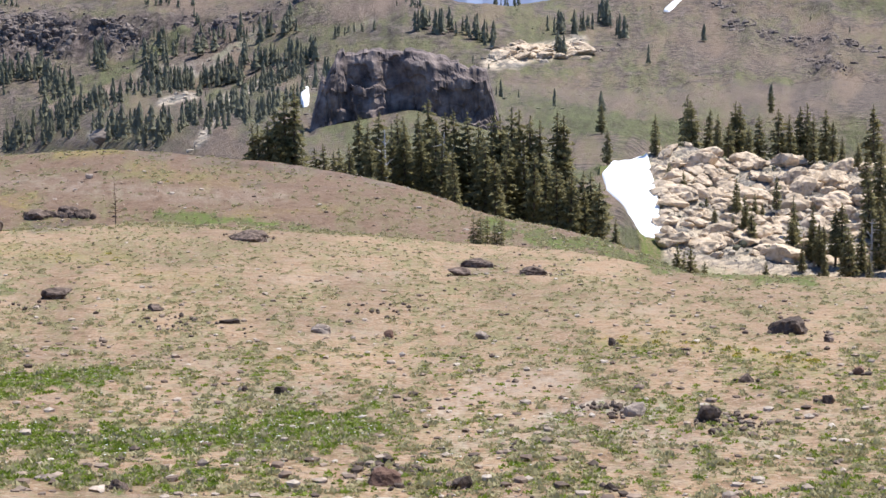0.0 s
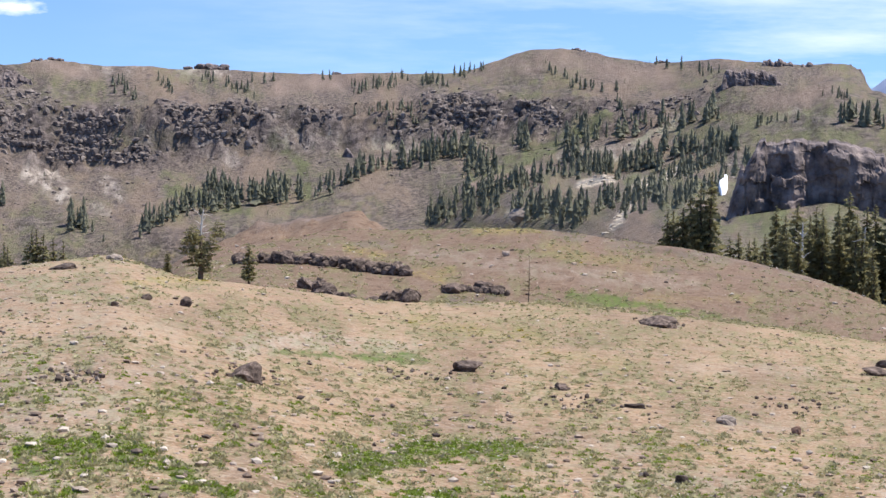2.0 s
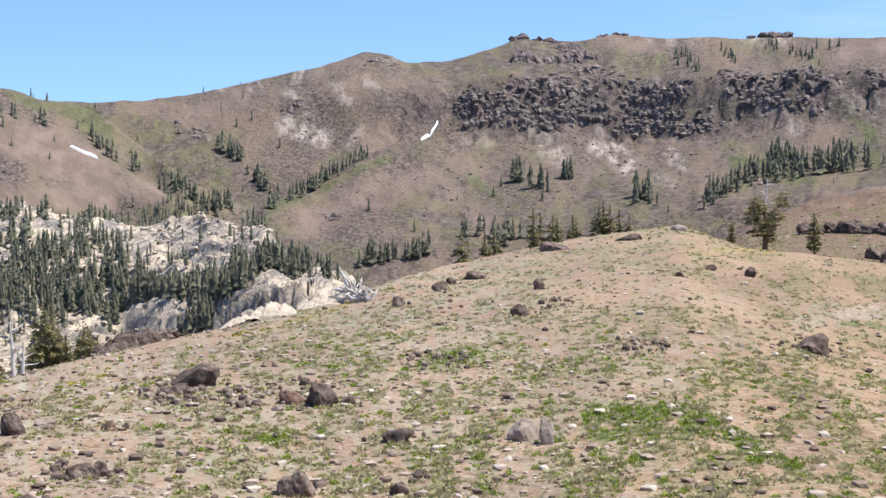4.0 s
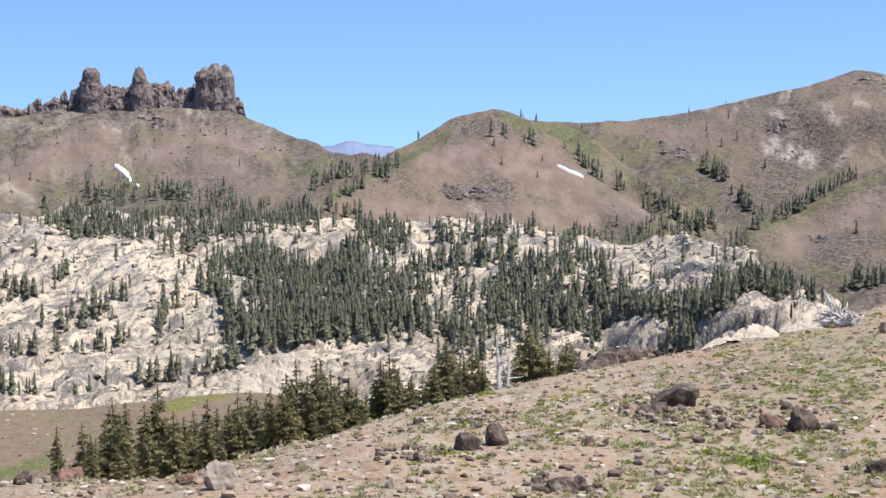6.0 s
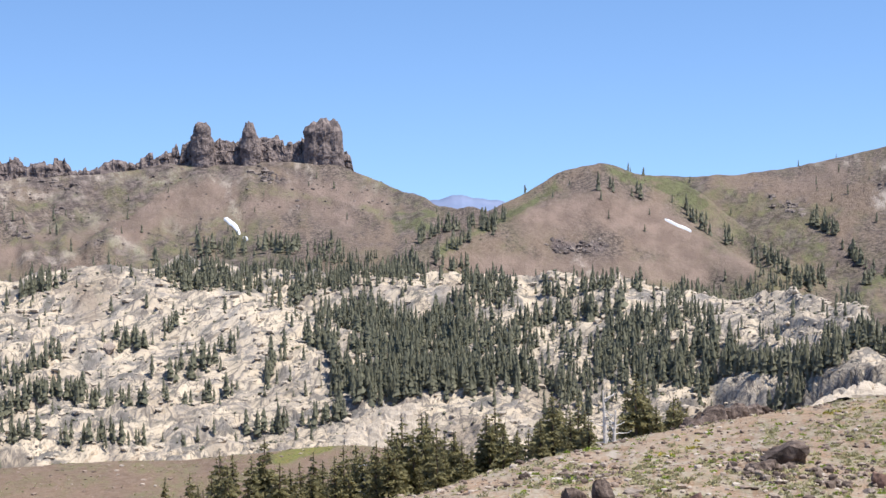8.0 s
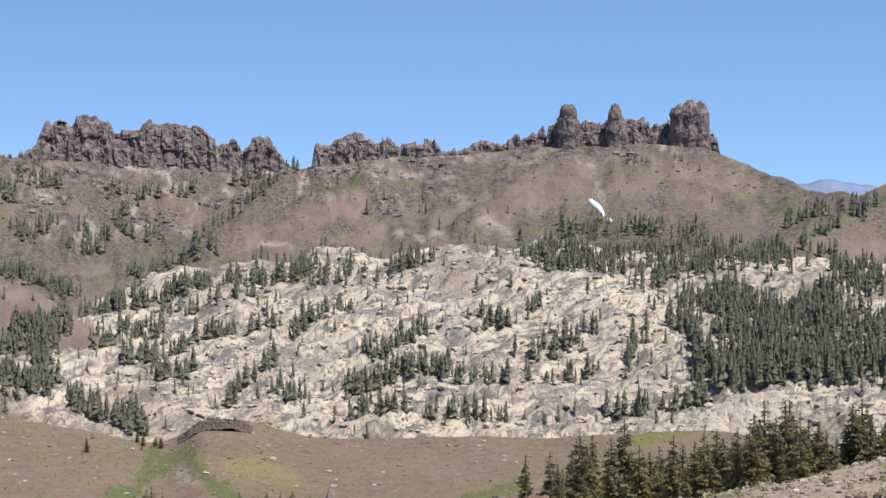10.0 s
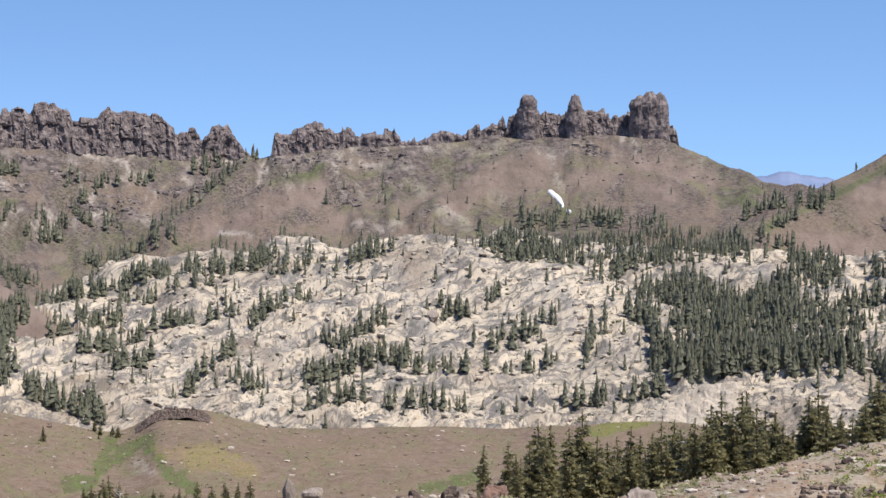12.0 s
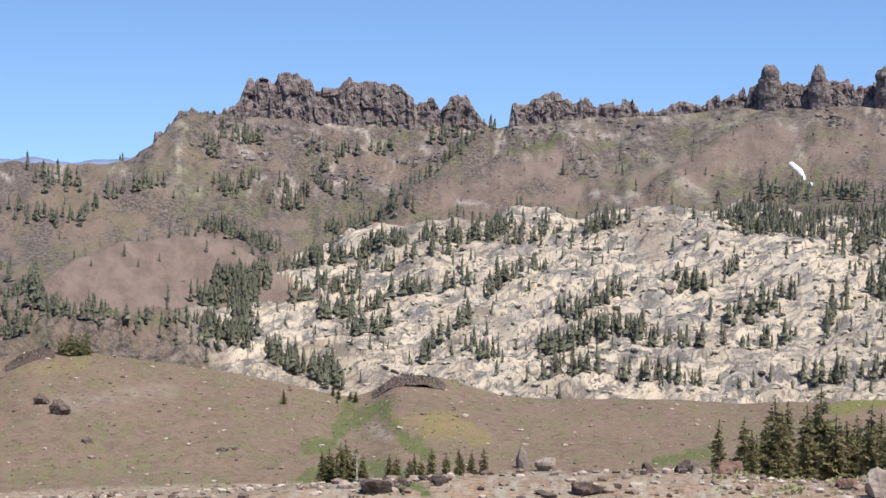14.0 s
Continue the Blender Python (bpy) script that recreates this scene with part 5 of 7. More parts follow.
rampart("rampart", 69.45, 78.15, 1935, RAMPART_TOPS, "castellated wall of dark purple-brown lava on the ridge", 5, 2.0, jag=0.9, clefts=3.0)
MIDDLE_TOPS = [(60.8, 42), (61.5, 35), (62.1, 30), (62.6, 17), (62.9, 25), (63.55, 26), (63.9, 17), (64.6, 14), (64.85, 25), (66, 22), (66.5, 26), (67.1, 26), (67.5, 32), (67.9, 29), (68.4, 22), (68.9, 25), (69.1, 0)]
rampart("crag_line", 61.0, 69.05, 1915, MIDDLE_TOPS, "broken dark lava crags along the ridge crest", 9, 1.7, jag=1.1, clefts=2.0)
COL_TOPS = [(57.1, 47), (57.7, 44), (58, 50), (58.6, 47), (59.1, 47), (59.4, 45), (59.8, 50), (60, 46), (60.7, 44), (61.2, 41)]
rampart("crag_line", 55.3, 61.2, 1908, [(55.3, 28), (56.4, 36)] + COL_TOPS, "low dark lava crags between the towers", 13, 1.4, jag=1.1, clefts=2.0)
BLOCK_TOPS = [(-2.2, -13), (-1.8, -8), (-0.3, -5), (1.2, -1), (2.5, 0.5), (3.5, -2.5), (3.9, -10), (4.5, -18), (4.8, -24)]
rampart("lava_block", -2.05, 4.7, 560, BLOCK_TOPS, "massive block of dark columnar lava above the pines", 17, 1.5, 0.6, 22, 0.06, jag=0.5, piece=14, clefts=2.2)
FLANK_TOPS = [(77.6, 34), (77.84, 26), (78.21, 17), (78.86, 9.5), (79.51, 11.8), (79.88, 10.5), (80.2, -3), (80.44, -12), (80.9, -17)]
rampart("crag_line", 77.7, 80.9, 1925, FLANK_TOPS, "stepped dark lava crags below the rampart", 27, 1.4, jag=1.0, clefts=2.0)
END_TOPS = [(0.0, 50), (0.1, 60), (0.7, 64.5), (1.6, 65), (3.1, 70), (3.8, 71)]
rampart("end_cliff", 0.12, 3.6, 1575, END_TOPS, "dark lava cliff at the end of the ridge", 19, 1.0)
KNOB_TOPS = [(2.3, 40), (3.2, 51.5), (4, 57), (4.7, 55.5), (4.95, 41)]
rampart("lava_outcrop", 2.4, 4.9, 1445, KNOB_TOPS, "dark lava knob on the far slope", 23, 1.0, thick=20)


# lava knobs on the ridge line: bearing, distance, width, height
RIDGE_KNOBS = [(21.75, 1797, 27.1, 7.5), (17.59, 1797, 6.1, 4.2), (9.39, 1737, 16.9, 3.6), (30.11, 1797, 17.5, 6.5), (29.02, 1797, 26.2, 5.6), (6.83, 1678, 12.2, 3.5), (21.66, 1797, 27.1, 7.5), (27.0, 1797, 30.6, 3.7)]


# ---- where things stand, placed and sized to fit the camera's view ----
# trees: bearing, distance, height
GULLY_PINES = [(61.83, 185, 7.93), (61, 190, 8.41), (59.97, 195, 11.23), (59.56, 200, 11.1), (60.26, 190, 8.8), (58.87, 195, 7.22), (58.47, 215, 13.92), (58.02, 205, 10.14), (57.65, 215, 9.82), (57.27, 220, 10.75), (56.88, 205, 11.26), (56.51, 215, 10.56), (56.13, 200, 9.93), (55.8, 210, 11.7), (55.46, 215, 12.28), (55.18, 205, 10.51), (54.8, 200, 11.4), (54.42, 210, 11.17), (54.12, 205, 13.22), (53.84, 210, 14.49), (53.46, 205, 12.7), (53.17, 210, 14.97), (52.94, 215, 15.39), (52.7, 205, 13.05)]
GULLY_PINES_EAST = [(52.42, 200, 9.91), (52.13, 210, 12.38), (51.81, 200, 10.29), (51.46, 215, 10.34), (50.98, 205, 12.89), (50.69, 205, 14.16), (50.4, 200, 11.65), (50.12, 210, 10.85), (49.64, 195, 10.34), (49.35, 200, 11.17), (48.78, 190, 10.89), (48.54, 195, 13.08), (48.24, 185, 10.29), (47.91, 185, 12.65), (47.73, 180, 10.49), (47.44, 180, 9.48), (46.39, 165, 7.97), (46.1, 170, 11.75), (45.82, 170, 12.5), (45.53, 165, 9.82), (45.25, 170, 9.16), (44.87, 165, 8.99), (44.58, 175, 10.43), (44.3, 170, 8.81)]
HOLLOW_PINES = [(2.86, 300, 13.27), (2.58, 295, 12.12), (2.23, 300, 13.94), (1.82, 290, 12.8), (1.53, 295, 14.15), (1.35, 290, 13.21), (0.87, 305, 14.66), (0.58, 310, 17.22), (0.78, 290, 13.26), (0.31, 290, 14.66), (-0.08, 305, 15.62), (-0.36, 300, 16.66), (-0.83, 300, 16.64), (-1.21, 295, 15.3), (-1.59, 300, 17.41), (-1.87, 300, 17.21), (-2.25, 305, 18.92), (-2.5, 300, 19), (-2.82, 300, 18.23), (-3.19, 300, 17.67), (-2.15, 290, 14.66), (-2.62, 290, 13.84), (-3, 285, 14.22)]
HOLLOW_PINES_EAST = [(-3.37, 290, 12.05), (-3.76, 320, 18.55), (-4.04, 320, 18.27), (-3.75, 285, 12.48), (-4.22, 285, 12.22), (-4.6, 290, 11.92), (-4.88, 290, 12.33), (-5.16, 285, 11.72), (-5.26, 480, 9.08), (-5.45, 400, 8.96), (-1.39, 285, 14.08), (0.12, 285, 12.66), (-0.25, 280, 11.92), (2.11, 280, 11.72), (2.49, 285, 10.91), (4.01, 270, 11.14), (4.29, 270, 9.97), (3.73, 268, 9.77), (4.77, 265, 7.98), (3.16, 275, 11.27), (-5.73, 280, 7.47), (5.88, 300, 19), (5.61, 300, 19), (5.31, 300, 19), (5.04, 300, 19), (6.15, 300, 19), (6.42, 300, 19)]
OUTCROP_PINES = [(-7.04, 390, 9.44), (-8.06, 415, 16.47), (-8.25, 410, 13.26), (-8.8, 410, 12.34), (-9.08, 405, 10.67), (-9.45, 405, 8.95), (-9.63, 420, 19), (-9.82, 420, 18.75), (-10.1, 405, 8.08), (-10.46, 415, 14.37), (-10.82, 560, 7.75), (-11.1, 415, 15.1), (-11.46, 410, 11.71), (-11.73, 415, 15.61), (-12, 415, 16.32), (-12.19, 400, 11.81), (-12.55, 415, 15.19), (-12.82, 410, 10.72), (-13.1, 400, 7.2), (-13.64, 400, 6.61), (-13.91, 380, 11.46), (-14.15, 420, 19), (-14.35, 370, 16.32)]
OUTCROP_PINES_LOW = [(-7.98, 365, 5.32), (-8.73, 360, 2.6), (-9.01, 350, 3.38), (-9.74, 360, 8.13), (-10.02, 350, 8.12), (-11.03, 365, 8.22), (-11.62, 345, 10.46), (-12.22, 340, 11.29), (-12.41, 335, 8.95), (-12.95, 335, 11.8), (-13.16, 335, 12.91), (-14.01, 350, 14), (-14.38, 335, 14), (-13.77, 330, 9.99), (-7.8, 300, 14), (-8.27, 300, 14), (-11.87, 330, 5.55), (-12.61, 328, 5.89), (-10.21, 345, 6.56), (-10.69, 320, 5.91)]
BROW_PINES = [(29.68, 225, 14.83), (29.4, 230, 14.81), (28.93, 230, 13.77), (28.83, 228, 12.99), (28.36, 235, 13.84), (28.17, 230, 12.35), (27.51, 230, 13.27), (27.32, 230, 13.48), (27.13, 230, 12.7), (26.75, 232, 11.92), (26.46, 232, 11.12), (23.08, 166, 2.81), (20.39, 186, 4.77), (30.91, 260, 19), (31.19, 260, 19), (32.04, 250, 19)]
BENCH_PINES = [(76.47, 400, 4.03), (74.82, 430, 3.1), (74.63, 428, 3.21), (74.24, 430, 2.91), (74.05, 428, 3.31), (74.68, 420, 1.5), (75.16, 250, 5.64), (74.91, 250, 6.02), (74.53, 248, 6.82), (74.33, 250, 7.24), (74.05, 250, 6.46), (73.76, 245, 5.01), (72.9, 250, 5.2), (72.65, 248, 4.73), (72.22, 248, 4.31), (72.03, 250, 5.17), (71.46, 250, 5.98), (70.98, 248, 5.25), (70.5, 250, 5.93), (70.12, 250, 5.74), (69.69, 250, 5.88), (71.84, 248, 4.08)]
# boulders: bearing, distance, width, height
DARK_ROCKS = [(12.95, 95, 1.73, 0.65), (-11.45, 77.5, 1.8, 0.83), (-12.79, 74, 0.44, 0.28), (-8.91, 50, 0.75, 0.53), (-9.1, 47, 0.39, 0.21), (-0.53, 38, 0.5, 0.32), (5.63, 55, 0.44, 0.29), (6.86, 55.5, 0.26, 0.21), (-10.11, 60, 0.56, 0.32), (-12.82, 54.5, 0.4, 0.29), (-5.63, 72.5, 0.34, 0.39), (-1.06, 126, 2.5, 0.67), (-0.48, 116.5, 1.74, 0.62), (-2.97, 117.5, 1.95, 0.63), (6.63, 144, 3.34, 0.88), (-5.62, 38, 0.33, 0.17), (11.12, 36.5, 0.44, 0.25), (9.8, 87.5, 0.87, 0.4), (7.28, 81.5, 1.08, 0.25), (22.45, 113.5, 0.83, 0.69)]
DARK_ROCKS_MID = [(20.41, 70.5, 1.4, 0.81), (23.73, 111.5, 0.74, 0.42), (24.77, 96.5, 0.45, 0.29), (13.47, 191.5, 3.17, 1.17), (12.52, 193.5, 2.56, 1.03), (12.04, 191, 1.9, 1.02), (29.5, 93.5, 0.5, 0.64), (30.07, 78, 0.72, 0.42), (31.67, 107.5, 1.28, 0.49), (32.42, 103, 0.68, 0.39), (34.23, 86.5, 0.63, 0.46), (32.89, 96, 0.45, 0.37), (36.8, 50, 0.99, 0.72), (35.92, 50, 0.43, 0.34), (28.93, 137.5, 2.73, 0.73), (26.47, 144.5, 2.39, 0.55), (47.02, 45.5, 0.66, 0.59), (34.22, 44, 0.87, 0.4), (37.71, 37, 0.86, 0.56), (34.24, 37, 0.49, 0.31), (44.91, 39.5, 0.59, 0.3), (44.25, 40, 0.4, 0.3)]
DARK_ROCKS_WEST = [(31.58, 106.5, 1.27, 0.57), (32.82, 97, 0.96, 0.52), (34.2, 87.5, 0.64, 0.47), (30.06, 75.5, 1, 0.57), (29.45, 92.5, 0.55, 0.63), (41.07, 54.5, 1.62, 0.71), (41.83, 52, 1.03, 0.4), (48.03, 45, 0.75, 0.51), (44.79, 39.5, 0.78, 0.36), (49.66, 53.5, 0.43, 0.24), (41.04, 50.5, 0.27, 0.19), (62.88, 43, 0.48, 0.36), (73.27, 38.5, 0.76, 0.35), (64, 42, 0.42, 0.26), (57.23, 333.5, 6.63, 1.78), (66.08, 39, 0.77, 0.3), (84.44, 372.5, 3.7, 2.27), (83.86, 363.5, 4.57, 3.32), (82.99, 342.5, 2.27, 1.04), (78.52, 342.5, 2.5, 0.78)]
RED_ROCKS = [(1.95, 77.5, 0.46, 0.41), (2.23, 38, 0.91, 0.41), (37.8, 50.5, 0.84, 0.46), (61.51, 42.5, 0.62, 0.36), (43.93, 45.5, 0.42, 0.31), (61.24, 45.5, 0.6, 0.38), (-13.76, 62.5, 0.46, 0.33), (57.6, 42.5, 0.42, 0.23), (57.4, 42.5, 0.37, 0.23)]
# those beyond 300 are set back and enlarged to fit the camera's view
PALE_ROCKS = [(-1.22, 77.5, 0.62, 0.41), (-6.39, 51, 0.71, 0.43), (4.24, 79, 0.94, 0.36), (11.78, 218, 1.01, 0.66), (4.24, 78.5, 0.94, 0.42), (11.23, 1032.0, 18.79, 7.07), (24.72, 161.5, 1.18, 0.49), (24.75, 164, 1.19, 0.5), (29.99, 44, 0.87, 0.57), (29.19, 43.5, 0.4, 0.73), (24.9, 161.5, 1.07, 0.49), (56.37, 40, 0.79, 0.7), (50.64, 39, 0.31, 0.27), (67.62, 335, 4.44, 2.81), (68.38, 339.5, 2.92, 4.65), (62.62, 43, 0.37, 0.33), (63.54, 1032.0, 7.52, 5.5), (45.97, 47, 0.62, 0.14), (46.12, 47, 0.47, 0.14), (38.3, 49, 0.42, 0.17)]
# low lava ledges: from bearing and distance to bearing and distance, height
LAVA_LEDGES = [(18.55, 187.0, 14.84, 160.5, 1.9), (20.74, 213.0, 15.13, 204.5, 1.8), (13.9, 193.0, 11.64, 190.0, 0.8), (44.3, 80, 41.8, 84, 1.3)]
# snow left in gullies: width, then bearing and distance along it
SNOW_STREAKS = [(6.18, 59.68, 1766.0, 59.55, 1751.0, 59.43, 1736.0, 59.3, 1719.0, 59.18, 1702.0), (2.73, 59.07, 1690.0, 59.03, 1688.0, 59.0, 1686.0, 58.97, 1684.0, 58.93, 1682.0), (4.44, 44.99, 1526.0, 44.77, 1525.0, 44.54, 1524.0, 44.33, 1522.0, 44.11, 1520.0), (2.1, 33.43, 1602.0, 33.29, 1614.0, 33.15, 1626.0, 33.0, 1633.0, 32.84, 1640.0), (5.36, 4.61, 934.0, 4.62, 877.0, 4.64, 820.0, 4.63, 776.0, 4.62, 732.0), (7.41, -7.37, 1412.0, -7.5, 1422.0, -7.62, 1432.0, -7.74, 1439.0, -7.86, 1446.0)]
# cliff bands: from bearing and distance to bearing and distance, height
CLIFF_BANDS = [(23.24, 1612.0, 19.84, 1588.0, 15.9), (19.09, 1602.0, 17.03, 1580.0, 13.8), (26.46, 1638.0, 23.81, 1616.0, 20.2), (31.92, 1646.0, 28.92, 1642.0, 13.5), (30.42, 1710.0, 27.41, 1714.0, 13.3), (23.44, 1608.0, 20.02, 1586.0, 19.8), (75.4, 1852.0, 73.13, 1852.0, 5.3), (72.94, 1858.0, 71.05, 1860.0, 4.6), (48.74, 1432.0, 46.84, 1440.0, 4.1), (32.2, 1650.0, 30.5, 1644.0, 13.5), (17.4, 1540.0, 16.93, 1522.0, 7.6)]
# groves: bearing, distance, half width in degrees, half depth, trees, height
GROVE_FOREST = [(52.46, 958.0, 2.85, 8.1, 229, 16.0), (52.64, 980.0, 3.23, 13.5, 256, 15.4), (52.83, 1020.0, 3.23, 21.6, 229, 14.5), (53.38, 1056.0, 2.85, 15.3, 175, 13.7), (54.68, 1086.0, 1.14, 13.5, 67, 12.3), (53.94, 946.0, 1.9, 3.6, 81, 16.5), (58.25, 1152.0, 3.42, 21.6, 229, 9.3), (57.87, 1558.0, 3.04, 15.3, 189, 11.7), (60.72, 1150.0, 1.14, 13.5, 81, 9.0), (55.43, 1084.0, 1.14, 25.2, 67, 12.4), (47.43, 962.0, 1.52, 45.4, 108, 14.2), (44.58, 1036.0, 1.33, 37.8, 81, 12.2), (41.76, 1394.0, 1.52, 46.8, 60, 14.3), (44.39, 956.0, 2.09, 37.8, 121, 14.0), (40.45, 848.0, 3.8, 9.0, 202, 14.4), (51.22, 1092.0, 1.14, 12.6, 54, 10.9), (53.87, 1142.0, 0.95, 28.8, 67, 10.6), (55.75, 1150.0, 1.14, 27.0, 94, 10.7), (49.33, 1054.0, 1.71, 24.3, 67, 11.3)]
ROWS_OF_TREES = {}


def tree_row(wood, n, height, half, *way):
    """Trees along a line placed to fit the camera's view: number, height, half width in degrees, then bearings and
    distances.
    """
    ROWS_OF_TREES.setdefault(wood, []).append((n, height, half, np.array(way, float).reshape(-1, 2)))


tree_row("hills", 1, 12, 0.01, 45.68, 1604, 45.70, 1604)
tree_row("hills", 40, 17.5, 0.15, 69.36, 1932, 71.22, 1844, 72.53, 1744, 73.27, 1698)
tree_row("hills", 12, 16.9, 0.15, 78.21, 1860, 77.27, 1884)
tree_row("hills", 22, 15.8, 0.15, 77.04, 1744, 76.00, 1768)
tree_row("hills", 50, 15.5, 0.15, 75.12, 1708, 72.15, 1700)
tree_row("hills", 90, 15.4, 0.17, 79.28, 1700, 78.21, 1682, 76.67, 1618)
tree_row("hills", 10, 17.1, 0.15, 73.18, 1882, 72.82, 1918)
tree_row("hills", 14, 16.7, 0.19, 79.10, 1836, 78.74, 1852)
tree_row("hills", 12, 16.2, 0.19, 78.39, 1784, 78.03, 1776)
tree_row("hills", 20, 16, 0.15, 76.22, 1766, 75.30, 1830, 74.39, 1884)
tree_row("hills", 8, 17.4, 0.11, 70.67, 1918, 70.29, 1878)
tree_row("hills", 8, 16.4, 0.15, 76.58, 1810, 76.31, 1782)
tree_row("hills", 16, 17, 0.19, 75.85, 1878, 73.46, 1886)
tree_row("hills", 14, 16.6, 0.26, 75.67, 1828, 73.83, 1762)
tree_row("hills", 14, 17.1, 0.22, 78.74, 1884, 76.94, 1888)
tree_row("hills", 20, 16, 0.30, 78.92, 1764, 77.13, 1816)
tree_row("hills", 10, 16, 0.37, 67.46, 1760, 64.04, 1736)
tree_row("hills", 12, 17.2, 0.19, 71.98, 1896, 70.67, 1930)
tree_row("granite", 60, 11.8, 0.19, 78.93, 1012, 76.95, 1026)
tree_row("granite", 110, 12.9, 0.15, 76.40, 1110, 74.56, 1124, 71.59, 1138)
tree_row("granite", 100, 13.3, 0.15, 71.59, 1138, 68.95, 1144, 65.93, 1636)
tree_row("granite", 50, 11.9, 0.15, 76.22, 1018, 73.82, 1094, 71.02, 1110)
tree_row("granite", 60, 13.1, 0.15, 68.95, 1124, 66.30, 1128, 64.97, 1152)
tree_row("granite", 45, 14.1, 0.11, 75.30, 988, 73.26, 1040, 68.94, 1060)
tree_row("granite", 24, 13.8, 0.11, 74.37, 968, 72.98, 982)
tree_row("granite", 22, 12.1, 0.11, 72.70, 1038, 70.26, 1048)
tree_row("granite", 60, 13.7, 0.13, 67.97, 964, 66.26, 976, 64.36, 994)
tree_row("granite", 18, 14.3, 0.13, 66.46, 1006, 65.13, 1026)
tree_row("granite", 16, 14.1, 0.13, 64.74, 988, 63.20, 962)
tree_row("granite", 16, 12.1, 0.11, 63.19, 1036, 62.38, 1040)
tree_row("granite", 8, 13.7, 0.11, 63.01, 962, 62.44, 958)
tree_row("granite", 26, 13.7, 0.19, 61.11, 962, 58.66, 984, 57.74, 1020)
tree_row("granite", 34, 13.3, 0.13, 59.01, 936, 55.64, 938)
tree_row("granite", 10, 13.3, 0.09, 70.05, 936, 69.30, 948)
tree_row("granite", 40, 13.2, 0.13, 68.34, 924, 62.43, 926)
tree_row("granite", 60, 13.2, 0.17, 77.13, 928, 75.66, 912, 74.55, 908)
tree_row("granite", 110, 14, 0.26, 79.29, 982, 77.49, 1020, 78.03, 956)
tree_row("granite", 60, 13.2, 0.19, 79.29, 928, 77.49, 942)
tree_row("granite", 18, 13.8, 0.11, 71.38, 966, 70.06, 1000)
tree_row("granite", 22, 12.7, 0.13, 58.14, 1092, 56.84, 1130)
tree_row("granite", 5, 12.3, 0.06, 61.72, 1058, 61.31, 1064)
tree_row("granite", 26, 13.5, 0.15, 71.03, 1156, 67.45, 1658)
tree_row("granite", 30, 13.7, 0.13, 63.65, 1174, 61.94, 1668)
tree_row("granite", 30, 12.2, 0.11, 69.69, 1046, 67.43, 1078)
tree_row("granite", 14, 13.5, 0.09, 71.94, 948, 70.06, 964)
tree_row("granite", 20, 14.2, 0.19, 62.46, 994, 59.44, 1024)
tree_row("granite", 12, 14.3, 0.09, 67.41, 1002, 66.26, 994)
tree_row("granite", 20, 12.2, 0.09, 75.30, 1046, 73.82, 1074)
tree_row("forest", 60, 15.5, 0.19, 56.81, 1040, 55.09, 954)
tree_row("forest", 70, 12.5, 0.17, 61.93, 1132, 58.71, 1130)
tree_row("forest", 50, 16.7, 0.19, 57.23, 1520, 53.15, 1146)
tree_row("forest", 60, 18.5, 0.17, 60.62, 1680, 55.94, 1602)
tree_row("forest", 40, 16.1, 0.19, 52.76, 1082, 50.25, 1110)
tree_row("granite", 70, 15.8, 0.22, 85.74, 1528, 84.67, 976, 83.96, 936)
tree_row("hills", 40, 17.5, 0.19, 85.72, 1684, 83.93, 1660, 82.47, 1688)
tree_row("granite", 60, 9.7, 0.17, 83.59, 940, 81.02, 934, 78.79, 946)
tree_row("granite", 24, 10.8, 0.15, 77.00, 1046, 77.84, 1010)
tree_row("hills", 28, 10.9, 0.15, 79.71, 1048, 77.28, 1676)
tree_row("hills", 20, 17.9, 0.15, 82.47, 1728, 80.26, 1760)
tree_row("granite", 40, 9.8, 0.19, 85.76, 950, 84.69, 920)
tree_row("hills", 20, 18.4, 0.26, 84.99, 1770, 82.83, 1736)
tree_row("forest", 80, 13.9, 0.17, 47.39, 978, 44.69, 952, 41.91, 904)
tree_row("forest", 70, 13.1, 0.17, 41.91, 916, 39.09, 834, 37.00, 886)
tree_row("forest", 30, 19.4, 0.11, 35.48, 1364, 33.19, 1364)
tree_row("forest", 30, 12.5, 0.11, 39.45, 876, 37.00, 1376)
tree_row("forest", 60, 14.5, 0.17, 47.37, 1014, 43.38, 974)
tree_row("hills", 40, 15, 0.11, 53.40, 1446, 52.07, 1476, 50.18, 1474)
tree_row("hills", 25, 14.4, 0.11, 52.65, 1390, 50.56, 1462)
tree_row("hills", 14, 14.1, 0.11, 54.36, 1356, 53.22, 1376)
tree_row("hills", 18, 17.1, 0.13, 40.22, 1652, 39.30, 1622)
tree_row("hills", 14, 16.5, 0.13, 39.29, 1594, 38.37, 1552)
tree_row("hills", 50, 15.6, 0.19, 42.07, 1500, 40.76, 1456, 39.84, 1486)
tree_row("hills", 65, 15.6, 0.11, 38.55, 1502, 36.92, 1538, 35.32, 1574)
tree_row("hills", 16, 16.3, 0.13, 44.50, 1570, 41.88, 1528)
tree_row("hills", 6, 15.8, 0.09, 47.14, 1520, 45.82, 1558)
tree_row("hills", 14, 14.2, 0.15, 52.65, 1366, 51.33, 1388)
tree_row("forest", 28, 13.2, 0.11, 51.71, 1132, 50.29, 1128)
tree_row("forest", 40, 12.6, 0.15, 44.88, 1082, 41.88, 1390)
tree_row("forest", 50, 12.9, 0.15, 49.06, 1104, 45.64, 1112)
tree_row("forest", 40, 15.4, 0.15, 46.97, 1032, 44.51, 1014)
